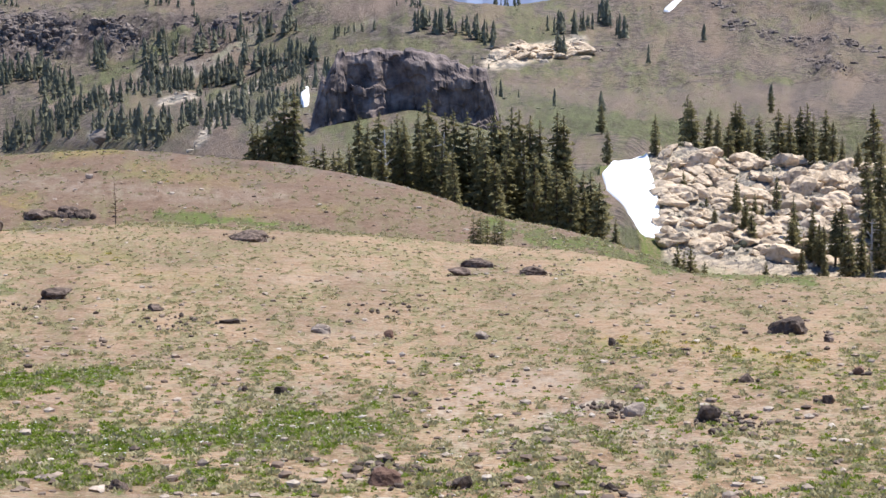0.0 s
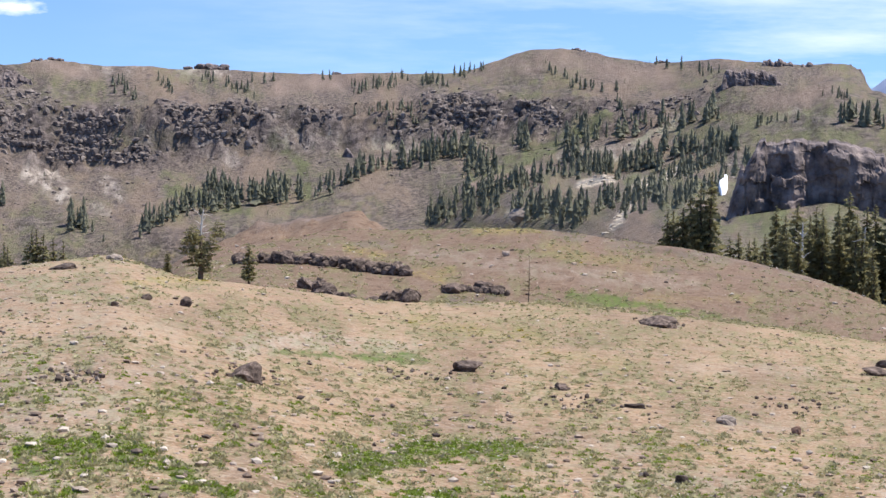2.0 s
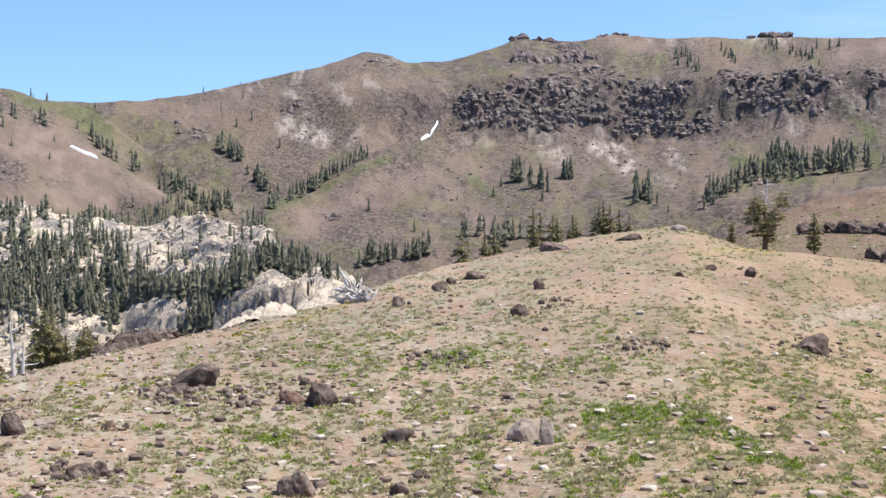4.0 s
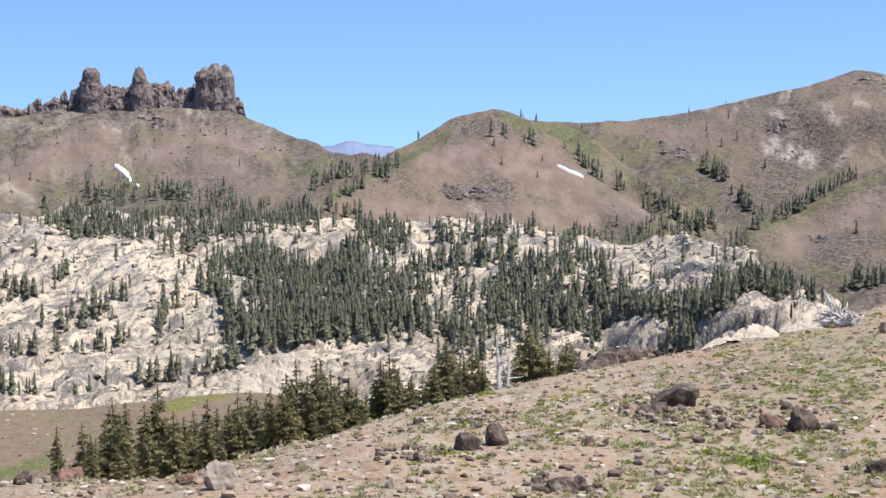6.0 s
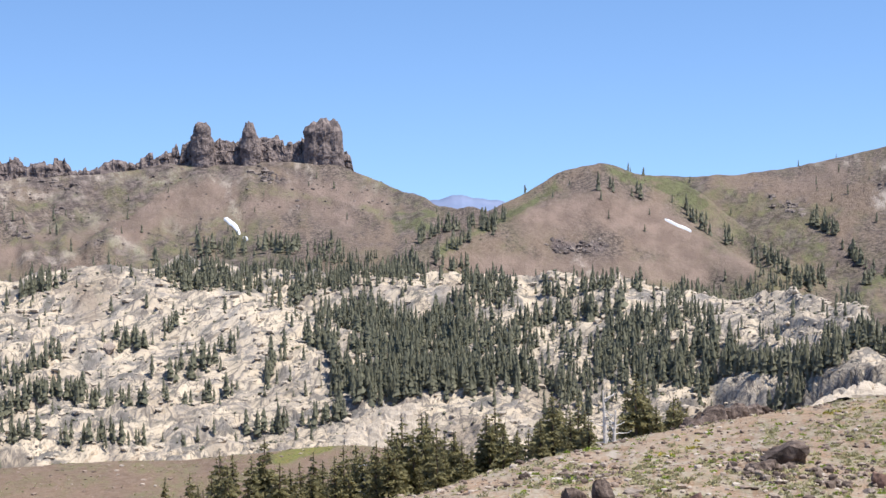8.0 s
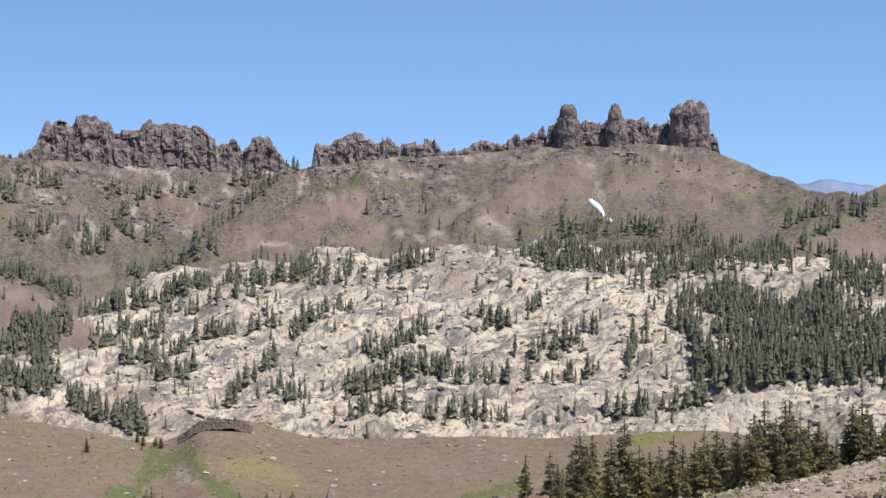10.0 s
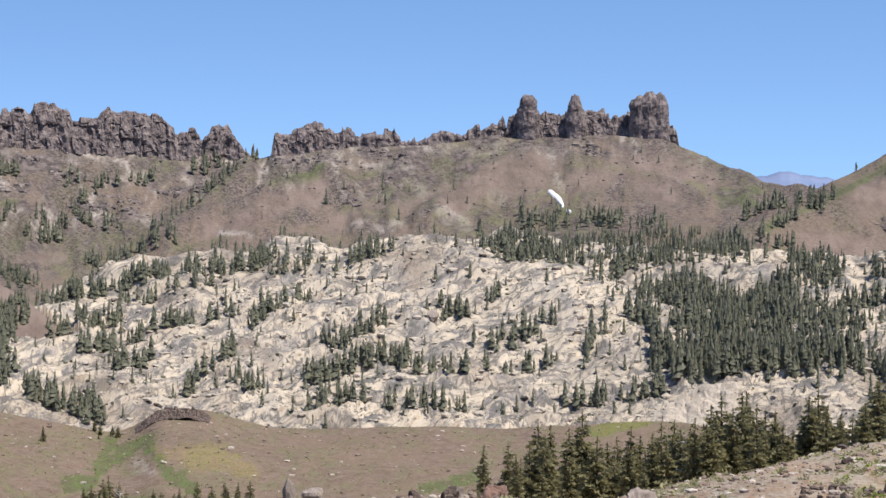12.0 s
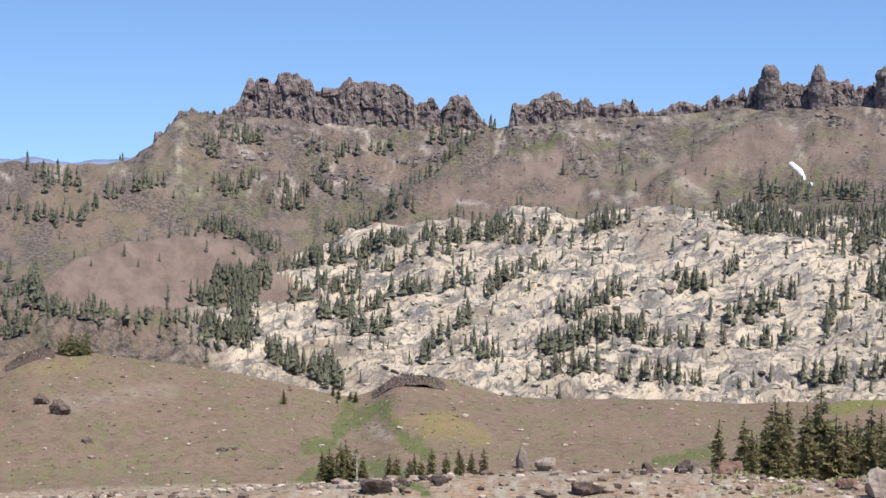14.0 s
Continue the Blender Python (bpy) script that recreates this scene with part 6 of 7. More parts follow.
tree_row("forest", 45, 15.9, 0.15, 49.82, 1066, 46.40, 1062)
tree_row("forest", 70, 14.2, 0.15, 43.75, 956, 40.01, 846)
tree_row("forest", 50, 12.6, 0.13, 40.01, 848, 36.53, 1362)
tree_row("forest", 60, 15.1, 0.19, 55.53, 1014, 50.97, 1036)
tree_row("forest", 60, 14.5, 0.19, 55.55, 972, 51.37, 950, 47.55, 950)
tree_row("valley", 60, 19.2, 0.17, 18.11, 1408, 16.79, 1466, 14.91, 1484, 13.22, 1496)
tree_row("valley", 90, 3.6, 0.19, 16.77, 266, 13.95, 1350, 12.09, 1430)
tree_row("valley", 80, 16.6, 0.19, 13.00, 1220, 11.14, 1250, 8.57, 1332, 6.57, 1302)
tree_row("valley", 10, 20.7, 0.11, 11.55, 1520, 11.17, 1450)
tree_row("valley", 80, 12.7, 0.22, 10.38, 934, 7.45, 840, 4.60, 1246)
tree_row("valley", 60, 18.4, 0.17, 23.97, 1354, 22.47, 1410, 20.95, 1436)
tree_row("valley", 40, 19.5, 0.17, 20.95, 1436, 18.87, 1428)
tree_row("valley", 20, 20.4, 0.11, 21.72, 1500, 21.14, 1456)
tree_row("valley", 14, 19.6, 0.09, 20.01, 1442, 19.44, 1458)
tree_row("ridge", 14, 11.2, 0.13, 24.94, 1728, 24.09, 1678)
tree_row("ridge", 9, 11.2, 0.09, 23.44, 1724, 22.97, 1688)
tree_row("ridge", 18, 11.3, 0.13, 22.12, 1750, 20.23, 1668)
tree_row("ridge", 24, 10.9, 0.11, 17.39, 1676, 15.70, 1708)
tree_row("ridge", 24, 11.3, 0.13, 15.89, 1738, 13.82, 1690)
tree_row("ridge", 20, 10.4, 0.13, 16.82, 1602, 14.75, 1596)
tree_row("ridge", 14, 10.6, 0.11, 10.47, 1634, 8.81, 1556)
tree_row("ridge", 12, 10.7, 0.09, 7.01, 1658, 4.67, 1530)
tree_row("ridge", 10, 10.3, 0.11, 15.87, 1584, 14.74, 1582)
tree_row("ridge", 14, 11.3, 0.09, 13.64, 1746, 12.71, 1744)
tree_row("ridge", 6, 11.2, 0.07, 20.61, 1724, 17.78, 1754)
tree_row("valley", 8, 20.3, 0.11, 29.75, 1490, 29.20, 1482)
tree_row("valley", 8, 20.5, 0.11, 28.74, 1506, 28.46, 1494)
tree_row("valley", 6, 20.7, 0.11, 30.30, 1520, 30.11, 1502)
tree_row("valley", 14, 19.1, 0.15, 26.23, 1406, 25.67, 1400)
tree_row("valley", 16, 18.9, 0.15, 31.94, 1390, 30.30, 1368)
tree_row("valley", 20, 20.4, 0.15, 13.22, 1496, 12.27, 1388)
tree_row("ridge", 12, 9.8, 0.11, 10.07, 1506, 8.78, 1466)
tree_row("ridge", 12, 9.7, 0.11, 8.25, 1498, 7.51, 1448)
tree_row("valley", 20, 19.6, 0.15, 9.87, 1440, 7.50, 1420)
tree_row("valley", 18, 19.4, 0.15, 7.14, 1426, 4.63, 1384)
tree_row("valley", 60, 17.9, 0.17, 14.60, 1314, 12.43, 1176, 9.15, 828)
tree_row("valley", 30, 20.2, 0.22, 14.51, 1486, 13.43, 1502, 12.40, 1322)
tree_row("valley", 50, 16.8, 0.19, 10.95, 1238, 8.54, 1326, 6.87, 1304)
tree_row("valley", 8, 20.2, 0.09, 11.71, 1488, 11.07, 1502)
tree_row("valley", 40, 10.3, 0.19, 8.03, 754, 6.15, 732, 4.63, 878)
tree_row("valley", 34, 18.4, 0.19, 6.85, 1352, 4.24, 1266)
tree_row("ridge", 16, 8.7, 0.11, 3.84, 1342, 2.24, 1308)
tree_row("valley", 30, 17.6, 0.17, 0.83, 1292, -0.30, 1278, -1.80, 1250)
tree_row("ridge", 16, 8.9, 0.11, -1.43, 1372, -2.65, 1544)
tree_row("valley", 6, 17, 0.07, -3.68, 1248, -4.14, 1234)
tree_row("valley", 16, 19.2, 0.13, -5.18, 1410, -6.11, 1312)
tree_row("ridge", 10, 10.1, 0.09, 10.11, 1562, 8.28, 1556)
tree_row("valley", 20, 15.3, 0.15, 6.51, 1122, 4.62, 1202)
tree_row("valley", 12, 14.6, 0.11, 3.11, 1076, 4.25, 920)
tree_row("valley", 12, 17.8, 0.13, -3.30, 1306, -5.18, 1358)
tree_row("ridge", 8, 8.8, 0.07, 1.57, 1358, 0.45, 1326)
tree_row("valley", 1, 16.6, 0.01, -6.81, 1222, -6.81, 1222)
tree_row("valley", 1, 9.7, 0.01, -10.82, 710, -10.82, 710)
tree_row("valley", 1, 8.4, 0.01, -5.24, 620, -5.24, 620)
tree_row("valley", 1, 17.8, 0.01, -8.62, 1310, -8.62, 1310)
tree_row("valley", 10, 18.8, 0.11, 10.01, 1380, 9.27, 1380)
tree_row("valley", 16, 18, 0.15, 13.49, 1322, 10.96, 1152)
tree_row("valley", 12, 6.7, 0.15, 5.61, 490, 4.67, 478)


# ---- conifers ----
def far_tree(seed, tiers=7, points=7):
    """A conifer seen from far off: ragged skirts of boughs round a stem. Height 1."""
    rnd = np.random.RandomState(seed)
    v, f = [(0.014, 0, -0.05), (-0.012, 0.008, -0.05), (0, -0.014, -0.05), (0, 0, 1)], [(0, 1, 3), (1, 2, 3), (2, 0, 3)]
    slim, bare, full = rnd.uniform(0.11, 0.185), rnd.uniform(0.02, 0.16), rnd.uniform(0.45, 0.8)
    for k in range(tiers):
        u = k / tiers
        low = bare + (0.95 - bare) * u
        top = min(1.0, low + (1.9 + rnd.uniform(0, 0.5)) * (0.95 - bare) / tiers)
        rad = slim * (1 - u) ** full * rnd.uniform(0.75, 1.15) + 0.008
        cx, cy = rnd.normal(0, 0.14 * rad, 2)
        b = len(v)
        v.append((cx * 0.3, cy * 0.3, top))
        for i in range(points):
            a = 2 * math.pi * (i + rnd.uniform(-0.35, 0.35)) / points + k
            q = rad * rnd.uniform(0.55, 1.2)
            v.append((cx + q * math.cos(a), cy + q * math.sin(a), low + rnd.uniform(-0.05, 0.04)))
        f += [(b, b + 1 + i, b + 1 + (i + 1) % points) for i in range(points)]
    return np.array([tuple(q) for q in v]), np.array(f)


TEMPLATES = [far_tree(s) for s in range(12)]


def spread(name, templates, spots, mat, label, category, lift=0.0, seed=7, smooth=False):
    """One mesh of many like things. spots: bearing, distance, width, height."""
    vs, fs, n = [], [], 0
    rnd = np.random.RandomState(seed)
    spots = np.array(spots)
    x, y = xy(spots[:, 0], spots[:, 1])
    z = land(spots[:, 0], spots[:, 1])
    for k in range(len(spots)):
        v, f = templates[rnd.randint(len(templates))]
        a, w, h = rnd.uniform(0, 6.28), spots[k, 2], spots[k, 3]
        c, s = math.cos(a), math.sin(a)
        vs.append(np.stack([w * (c * v[:, 0] - s * v[:, 1]) + x[k], w * (s * v[:, 0] + c * v[:, 1]) + y[k], h * (v[:, 2] + lift) + z[k]], 1))
        fs.append(f + n)
        n += len(v)
    ob = mesh_object(name, np.concatenate(vs), np.concatenate(fs), mat, smooth=smooth)
    return tagged(ob, label, category, kind="stuff")


def scatter(seed, groves):
    """Trees of a wood, in plan."""
    rnd = np.random.RandomState(seed)
    out = []
    for az, r, wa, wr, n, h in groves:
        for _ in range(int(n)):
            q, t = math.sqrt(rnd.uniform()) * rnd.uniform(0.7, 1.45), rnd.uniform(0, 6.28)
            hh = h * (0.35 + 0.85 * rnd.beta(2.0, 1.8))
            out.append((az + wa * q * math.cos(t), r + wr * q * math.sin(t), hh * rnd.uniform(0.75, 1.2), hh))
    return out


def lone(seed, n, az0, az1, r0, r1, h):
    """Single trees strewn between the groves."""
    rnd = np.random.RandomState(seed)
    return [(rnd.uniform(az0, az1), rnd.uniform(r0, r1), q, q) for q in h * rnd.uniform(0.4, 1.1, n)]


def beside(rnd, n, half, p):
    """Places strewn along a line of the plan, most of them near it."""
    k, u = np.arange(len(p)), rnd.uniform(0, 1, n) * (len(p) - 1)
    a, r = np.interp(u, k, p[:, 0]), np.interp(u, k, p[:, 1])
    z, _ = bare_land(a, r)
    z2, _ = bare_land(a, r + 12)
    lift = np.maximum(np.abs(z2 / (r + 12) - z / r) / 12, 0.00006)  # how fast the sight angle from the eye rises, per metre outwards
    a = a + half * np.clip(rnd.normal(0, 0.7, n), -1.8, 1.8)
    return a, r + np.clip(np.radians(half) * rnd.normal(0, 0.6, n) / lift, -0.09 * r, 0.09 * r)


def along(seed, wood):
    """Trees strewn along the rows of one wood."""
    rnd = np.random.RandomState(seed)
    out = []
    for n, h, half, p in ROWS_OF_TREES[wood]:
        a, r = beside(rnd, n, half, p)
        hh = h * (0.45 + 0.75 * rnd.beta(2.0, 1.8, n))
        out += [(q, w, v * rnd.uniform(0.9, 1.4), v) for q, w, v in zip(a, r, hh)]
    return out


def strewn(kind, seed, per, s0, s1, flat=0.8, least=450, power=2.2):
    """Rocks strewn over the strips of one kind: number to a square degree, sizes."""
    rnd = np.random.RandomState(seed)
    out = []
    for half, amount, e, p in STROKES[kind]:
        if p[:, 1].min() < least:
            continue
        n = int(per * amount * 2 * half * (half + np.hypot(*np.diff(e, axis=0).T).sum()))
        a, r = beside(rnd, n, half * 0.9, p)
        s = (s0 + (s1 - s0) * rnd.uniform(0, 1, n) ** power) * r / 1500
        out += [(q, w, v, v * flat * f) for q, w, v, f in zip(a, r, s, rnd.uniform(0.6, 1.3, n))]
    return out


spread("granite_woods", TEMPLATES, along(3, "granite") + lone(31, 330, 56, 87, 900, 1180, 10), HAZED_NEEDLES, "scattered dark conifers on the pale granite slabs", "woods", -0.03)
spread("forest", TEMPLATES, scatter(4, GROVE_FOREST) + along(8, "forest") + lone(32, 160, 38, 58, 920, 1170, 11), HAZED_NEEDLES, "dense dark green conifer forest on the valley floor", "woods", -0.03)
spread("hill_woods", TEMPLATES, along(5, "hills") + lone(33, 200, 38, 88, 1420, 1850, 10), HAZED_NEEDLES, "strings of dark conifers on the brown hills", "woods", -0.03)
spread("valley_woods", TEMPLATES, along(6, "valley") + lone(34, 60, 8, 36, 1150, 1500, 12) + lone(36, 30, -4, 8, 640, 1250, 9), HAZED_NEEDLES, "dark conifer woods below the cliffs", "woods", -0.03)
spread("ridge_woods", TEMPLATES, along(7, "ridge") + lone(35, 60, -14, 34, 1300, 1700, 5), HAZED_NEEDLES, "small dark conifers on the bare ridge top", "woods", -0.03)


# near conifers: a trunk and a crown of drooping boughs
def crown_mesh(seed, tiers=26, boughs=7, slim=0.15, low=0.1, ragged=0.25, leaflets=10):
    """Boughs of small needle sprays round a stem; height 1."""
    rnd = np.random.RandomState(seed)
    v, f = [], []
    side = rnd.uniform(0, 6.28)
    for k in range(tiers):
        u = k / (tiers - 1)
        z = low + (0.97 - low) * u
        reach = slim * (1 - u) ** 0.62 * (0.72 + 0.28 * min(1, u * 5)) + 0.014
        n = max(3, int(round(boughs * (1 - 0.4 * u))))
        for i in range(n):
            if rnd.uniform() < ragged * 0.6:
                continue
            a = 2 * math.pi * (i + rnd.uniform(-0.5, 0.5)) / n + k * 1.3
            L = reach * rnd.uniform(0.6, 1.15) * (1 + 0.22 * math.sin(2 * a + 7 * u + side))
            rise, droop = rnd.uniform(-0.1, 0.35), rnd.uniform(0.1, 0.4)
            z0 = z + rnd.uniform(-0.02, 0.02)
            for j in range(leaflets if u < 0.85 else 3):
                q = rnd.uniform(0.25, 1.0)
                b2 = a + rnd.uniform(-0.45, 0.45)
                p = np.array((math.cos(b2) * L * q, math.sin(b2) * L * q, z0 + L * (rise * q - droop * q * q)))
                out = np.array((math.cos(b2 + rnd.uniform(-0.8, 0.8)), math.sin(b2 + rnd.uniform(-0.8, 0.8)), rnd.uniform(-0.5, 0.5)))
                wide = np.cross(out, rnd.normal(size=3))
                wide /= np.linalg.norm(wide) + 1e-6
                ln, wd = (0.26 * L + 0.013) * rnd.uniform(0.7, 1.3), (0.12 * L + 0.008) * rnd.uniform(0.7, 1.3)
                b = len(v)
                v += [p - out * ln * 0.5 + wide * wd, p - out * ln * 0.4 - wide * wd, p + out * ln * 0.6]
                f.append((b, b + 1, b + 2))
    b = len(v)
    v += [(0.010, 0, 0.9), (-0.008, 0.008, 0.9), (-0.006, -0.01, 0.9), (0, 0, 1.0)]
    f += [(b, b + 1, b + 3), (b + 1, b + 2, b + 3), (b + 2, b, b + 3)]
    return np.array(v), np.array(f)


def tube(points, radii, sides=6):
    """A bent, tapering limb through points."""
    v, f = [], []
    P = [Vector(p) for p in points]
    for k, p in enumerate(P):
        d = (P[min(k + 1, len(P) - 1)] - P[max(k - 1, 0)]).normalized()
        e = d.cross(Vector((0.3, 0.9, 0.31))).normalized()
        g = d.cross(e)
        for i in range(sides):
            t = 2 * math.pi * i / sides
            v.append(p + radii[k] * (math.cos(t) * e + math.sin(t) * g))
        if k:
            o = (k - 1) * sides
            for i in range(sides):
                j = (i + 1) % sides
                f += [(o + i, o + j, o + sides + j), (o + i, o + sides + j, o + sides + i)]
    v.append(P[-1])
    o = (len(P) - 1) * sides
    f += [(o + i, o + (i + 1) % sides, len(v) - 1) for i in range(sides)]
    return np.array([tuple(q) for q in v]), np.array(f)


def join(*pieces):
    vs, fs, n = [], [], 0
    for v, f in pieces:
        vs.append(v)
        fs.append(f + n)
        n += len(v)
    return np.concatenate(vs), np.concatenate(fs)


def part(name, vf, mat, parent, label="", smooth=False):
    ob = mesh_object(name, vf[0], vf[1], mat, parent, smooth)
    return tagged(ob, label)


def thing(name, label, category, group=""):
    ob = new(name)
    ob.empty_display_size = 0.3
    return tagged(ob, label, category, group)


def stand(az, r, sink=0.1, turn=0.0, scale=1.0):
    x, y = xy(az, r)
    return pose(float(x), float(y), float(land(az, r)[0]) - sink, 0, 0, turn) @ Matrix.Scale(scale, 4)


def conifer(seed, label, group, **kw):
    """One conifer of height 1: an Empty with a trunk and a crown."""
    rnd = np.random.RandomState(seed)
    t = thing("conifer", label, "conifer", group)
    lean = rnd.uniform(-0.012, 0.012, 2)
    part("trunk", tube([(0, 0, -0.03), (lean[0], lean[1], 0.35), (0, 0, 0.7), (0, 0, 0.985)], [0.021, 0.017, 0.010, 0.003], 7), BARK, t)
    part("crown", crown_mesh(seed, **kw), NEEDLES, t)
    return t


def plant(rows, label, group, seed, slims=(0.15, 0.175, 0.20), **kw):
    """A stand of conifers: a few kinds built once and copied."""
    rnd = np.random.RandomState(seed)
    kinds = []
    for k in range(5):
        kinds.append(conifer(seed * 10 + k, label, group, slim=slims[k % 3], low=(0.05, 0.14, 0.08, 0.2, 0.1)[k], ragged=(0.05, 0.25, 0.1, 0.35, 0.1)[k], **kw))
    for n, (az, r, h) in enumerate(rows):
        k = n if n < 5 else rnd.randint(5)
        x, y = xy(az, r)
        m = pose(float(x), float(y), float(land(az, r)[0]) - 0.15, rnd.uniform(-1.5, 1.5), rnd.uniform(-1.5, 1.5), rnd.uniform(0, 360))
        ob = kinds[k] if n < 5 else copy_thing(kinds[k], m)
        ob.matrix_basis = m
        ob.scale = (h * rnd.uniform(0.85, 1.15) * (1.25 if h < 5 else 1), h * rnd.uniform(0.85, 1.15) * (1.25 if h < 5 else 1), h)


def thicken(rows, seed, n, low=0.5, high=0.92):
    """More trees of the same stand, in the gaps between those given."""
    rnd = np.random.RandomState(seed)
    out = list(rows)
    for _ in range(n):
        az, r, h = rows[rnd.randint(len(rows))]
        out.append((az + rnd.uniform(-0.5, 0.5), r + rnd.uniform(-8, 14), h * rnd.uniform(low, high)))
    return out


plant(thicken(GULLY_PINES, 61, 55) + thicken(GULLY_PINES_EAST, 63, 70, 0.75, 1.08), "dense dark green conifer standing in the gully", "conifers in the gully", 2)
plant(thicken(HOLLOW_PINES + HOLLOW_PINES_EAST, 62, 40), "tall grey-green conifer in the grassy hollow", "conifers in the hollow", 3)
plant(OUTCROP_PINES + thicken(OUTCROP_PINES_LOW, 64, 26, 0.3, 0.8), "dark conifer rooted in the granite outcrop", "conifers on the outcrop", 4)
plant(BROW_PINES, "small dark conifer behind the brow of the slope", "conifers behind the brow", 5)
plant(BENCH_PINES, "young bright green conifer at the foot of the bench", "conifers on the bench", 6, (0.17, 0.2, 0.18))


# ---- boulders, ledges and stones ----
def facet(seed, cuts=13, subdiv=2, rough=0.04):
    """An angular rock of about unit size: a ball cut by random planes."""
    rnd = np.random.RandomState(seed)
    bm = bmesh.new()
    bmesh.ops.create_icosphere(bm, subdivisions=subdiv, radius=1.0)
    d = np.array([v.co[:] for v in bm.verts])
    f = np.array([[v.index for v in q.verts] for q in bm.faces])
    bm.free()
    d /= np.linalg.norm(d, axis=1)[:, None]
    n = rnd.normal(size=(cuts, 3))
    n /= np.linalg.norm(n, axis=1)[:, None]
    off = rnd.uniform(0.26, 0.52, cuts)
    k = d @ n.T
    s = np.where(k > 0.05, off / np.maximum(k, 0.05), 9).min(1)
    q = d * 2.3 + seed % 97
    lump = fbm(q[:, 0] + 0.7 * q[:, 2], q[:, 1] - 0.6 * q[:, 2], seed % 50, 4, 0.65, True) if subdiv > 2 else 0
    s = np.minimum(s, 0.62) * (1 + rough * rnd.normal(size=len(s)) + 0.16 * lump)
    return d * s[:, None], f


def boulder(az, r, w, h, seed, mat, label, group, name="boulder"):
    v, f = facet(seed, 16, 3, 0.018)
    lo, hi = v.min(0), v.max(0)
    v = (v - (lo + hi) / 2) / (hi - lo)
    ob = mesh_object(name, v, f, mat)
    x, y = xy(az, r)
    z = float(land(az, r)[0])
    ob.matrix_basis = pose(float(x), float(y), z + 0.24 * h, 0, 0, az) @ Matrix.Diagonal((w, w * 0.8, h * 1.45, 1))
    return tagged(ob, label, "boulder", group)


for k, (az, r, w, h) in enumerate(DARK_ROCKS + DARK_ROCKS_MID + DARK_ROCKS_WEST):
    boulder(az, r, w, h, 100 + k, DARK_STONE, "dark brown volcanic boulder half sunk in the sandy slope", "dark boulders on the slope")
for k, (az, r, w, h) in enumerate(RED_ROCKS):
    boulder(az, r, w, h, 300 + k, RED_STONE, "rust-red volcanic boulder on the stony slope", "red boulders on the slope")
for k, (az, r, w, h) in enumerate(PALE_ROCKS):
    boulder(az, r, w, h, 400 + k, PALE_STONE, "pale weathered boulder on the stony slope", "pale boulders on the slope")
def hump(name, a0, a1, r0, r1, depth, h, seed, cell, step, mat, label, category, rough=0.35, front=0.4):
    """A low rock mass along a line of the plan: steep and broken before, flatter behind, split into blocks."""
    length = math.radians(abs(a1 - a0)) * (r0 + r1) / 2
    n, m = max(12, int(length / step)), max(10, int(depth / step / 1.4))
    s_, t_ = np.meshgrid(np.linspace(0, 1, n), np.linspace(0, 1, m))
    az = a0 + (a1 - a0) * s_
    u, w = s_ * length, t_ * depth
    edge = 0.3 * fbm(u / (5 * cell) + seed, w / (5 * cell), seed, 3)
    lo = np.clip((t_ + 0.25 * edge * (1 - t_)) / front, 0, 1) ** 0.5 * np.clip((1 - t_) / 0.45, 0, 1)
    p = lo * np.clip(np.minimum(s_, 1 - s_) * length / (1.6 * h) + edge * 0.5, 0, 1) ** 0.5
    wu, ww = u + cell * fbm(u / (2 * cell), w / (2 * cell), seed + 1, 3), w + cell * fbm(u / (2 * cell), w / (2 * cell), seed + 2, 3)
    block = lattice(np.floor(wu / cell), np.floor(ww / cell), seed + 3)
    small = lattice(np.floor(2.3 * wu / cell), np.floor(2.3 * ww / cell), seed + 4)
    gap = np.minimum(np.minimum(wu / cell % 1, 1 - wu / cell % 1), np.minimum(ww / cell % 1, 1 - ww / cell % 1))
    rr = r0 + (r1 - r0) * s_ + (t_ - 0.3) * depth
    shape = p * (0.8 + 0.25 * fbm(u / (4 * cell), w / (4 * cell), seed + 5, 3)) + p * rough * (0.5 * block + 0.25 * small) - p * rough * 0.8 * np.clip(1 - gap / 0.13, 0, 1)
    x, y = xy(az, rr)
    z = land(az.ravel(), rr.ravel()).reshape(az.shape) + h * shape + 0.03 * h * fbm(u / (0.2 * cell), w / (0.2 * cell), seed + 6, 2) - (p < 0.02) * 0.7 * h
    ob = mesh_object(name, np.stack([x, y, z], -1).reshape(-1, 3), quads(m, n), mat)
    return tagged(ob, label, category)


def pile(name, label, category, mat, n, seed, spot, size, flat=0.7, sink=0.2, group=""):
    """A rock mass of separate blocks, each a part: spot(random) gives bearing and distance, size(random) the width."""
    base = tagged(new(name), label, category, group)
    rnd = np.random.RandomState(seed)
    shapes = []
    for k in range(n):
        if k < 8:
            v, f = facet(seed * 10 + k, 12, 3, 0.022)
            lo, hi = v.min(0), v.max(0)
            ob = mesh_object("block", (v - (lo + hi) / 2) / (hi - lo), f, mat, base)
            shapes.append(ob.data)
        else:
            ob = new("block", shapes[rnd.randint(8)])
            ob.parent = base
        az, r = spot(rnd)
        w = size(rnd)
        h = w * flat * rnd.uniform(0.7, 1.3)
        x, y = xy(az, r)
        ob.matrix_basis = pose(float(x), float(y), float(land(az, r)[0]) + (0.5 - sink) * h, rnd.uniform(-14, 14), rnd.uniform(-14, 14), az + rnd.uniform(-40, 40)) @ Matrix.Diagonal((w * rnd.uniform(1.0, 1.5), w, h, 1))
    return base


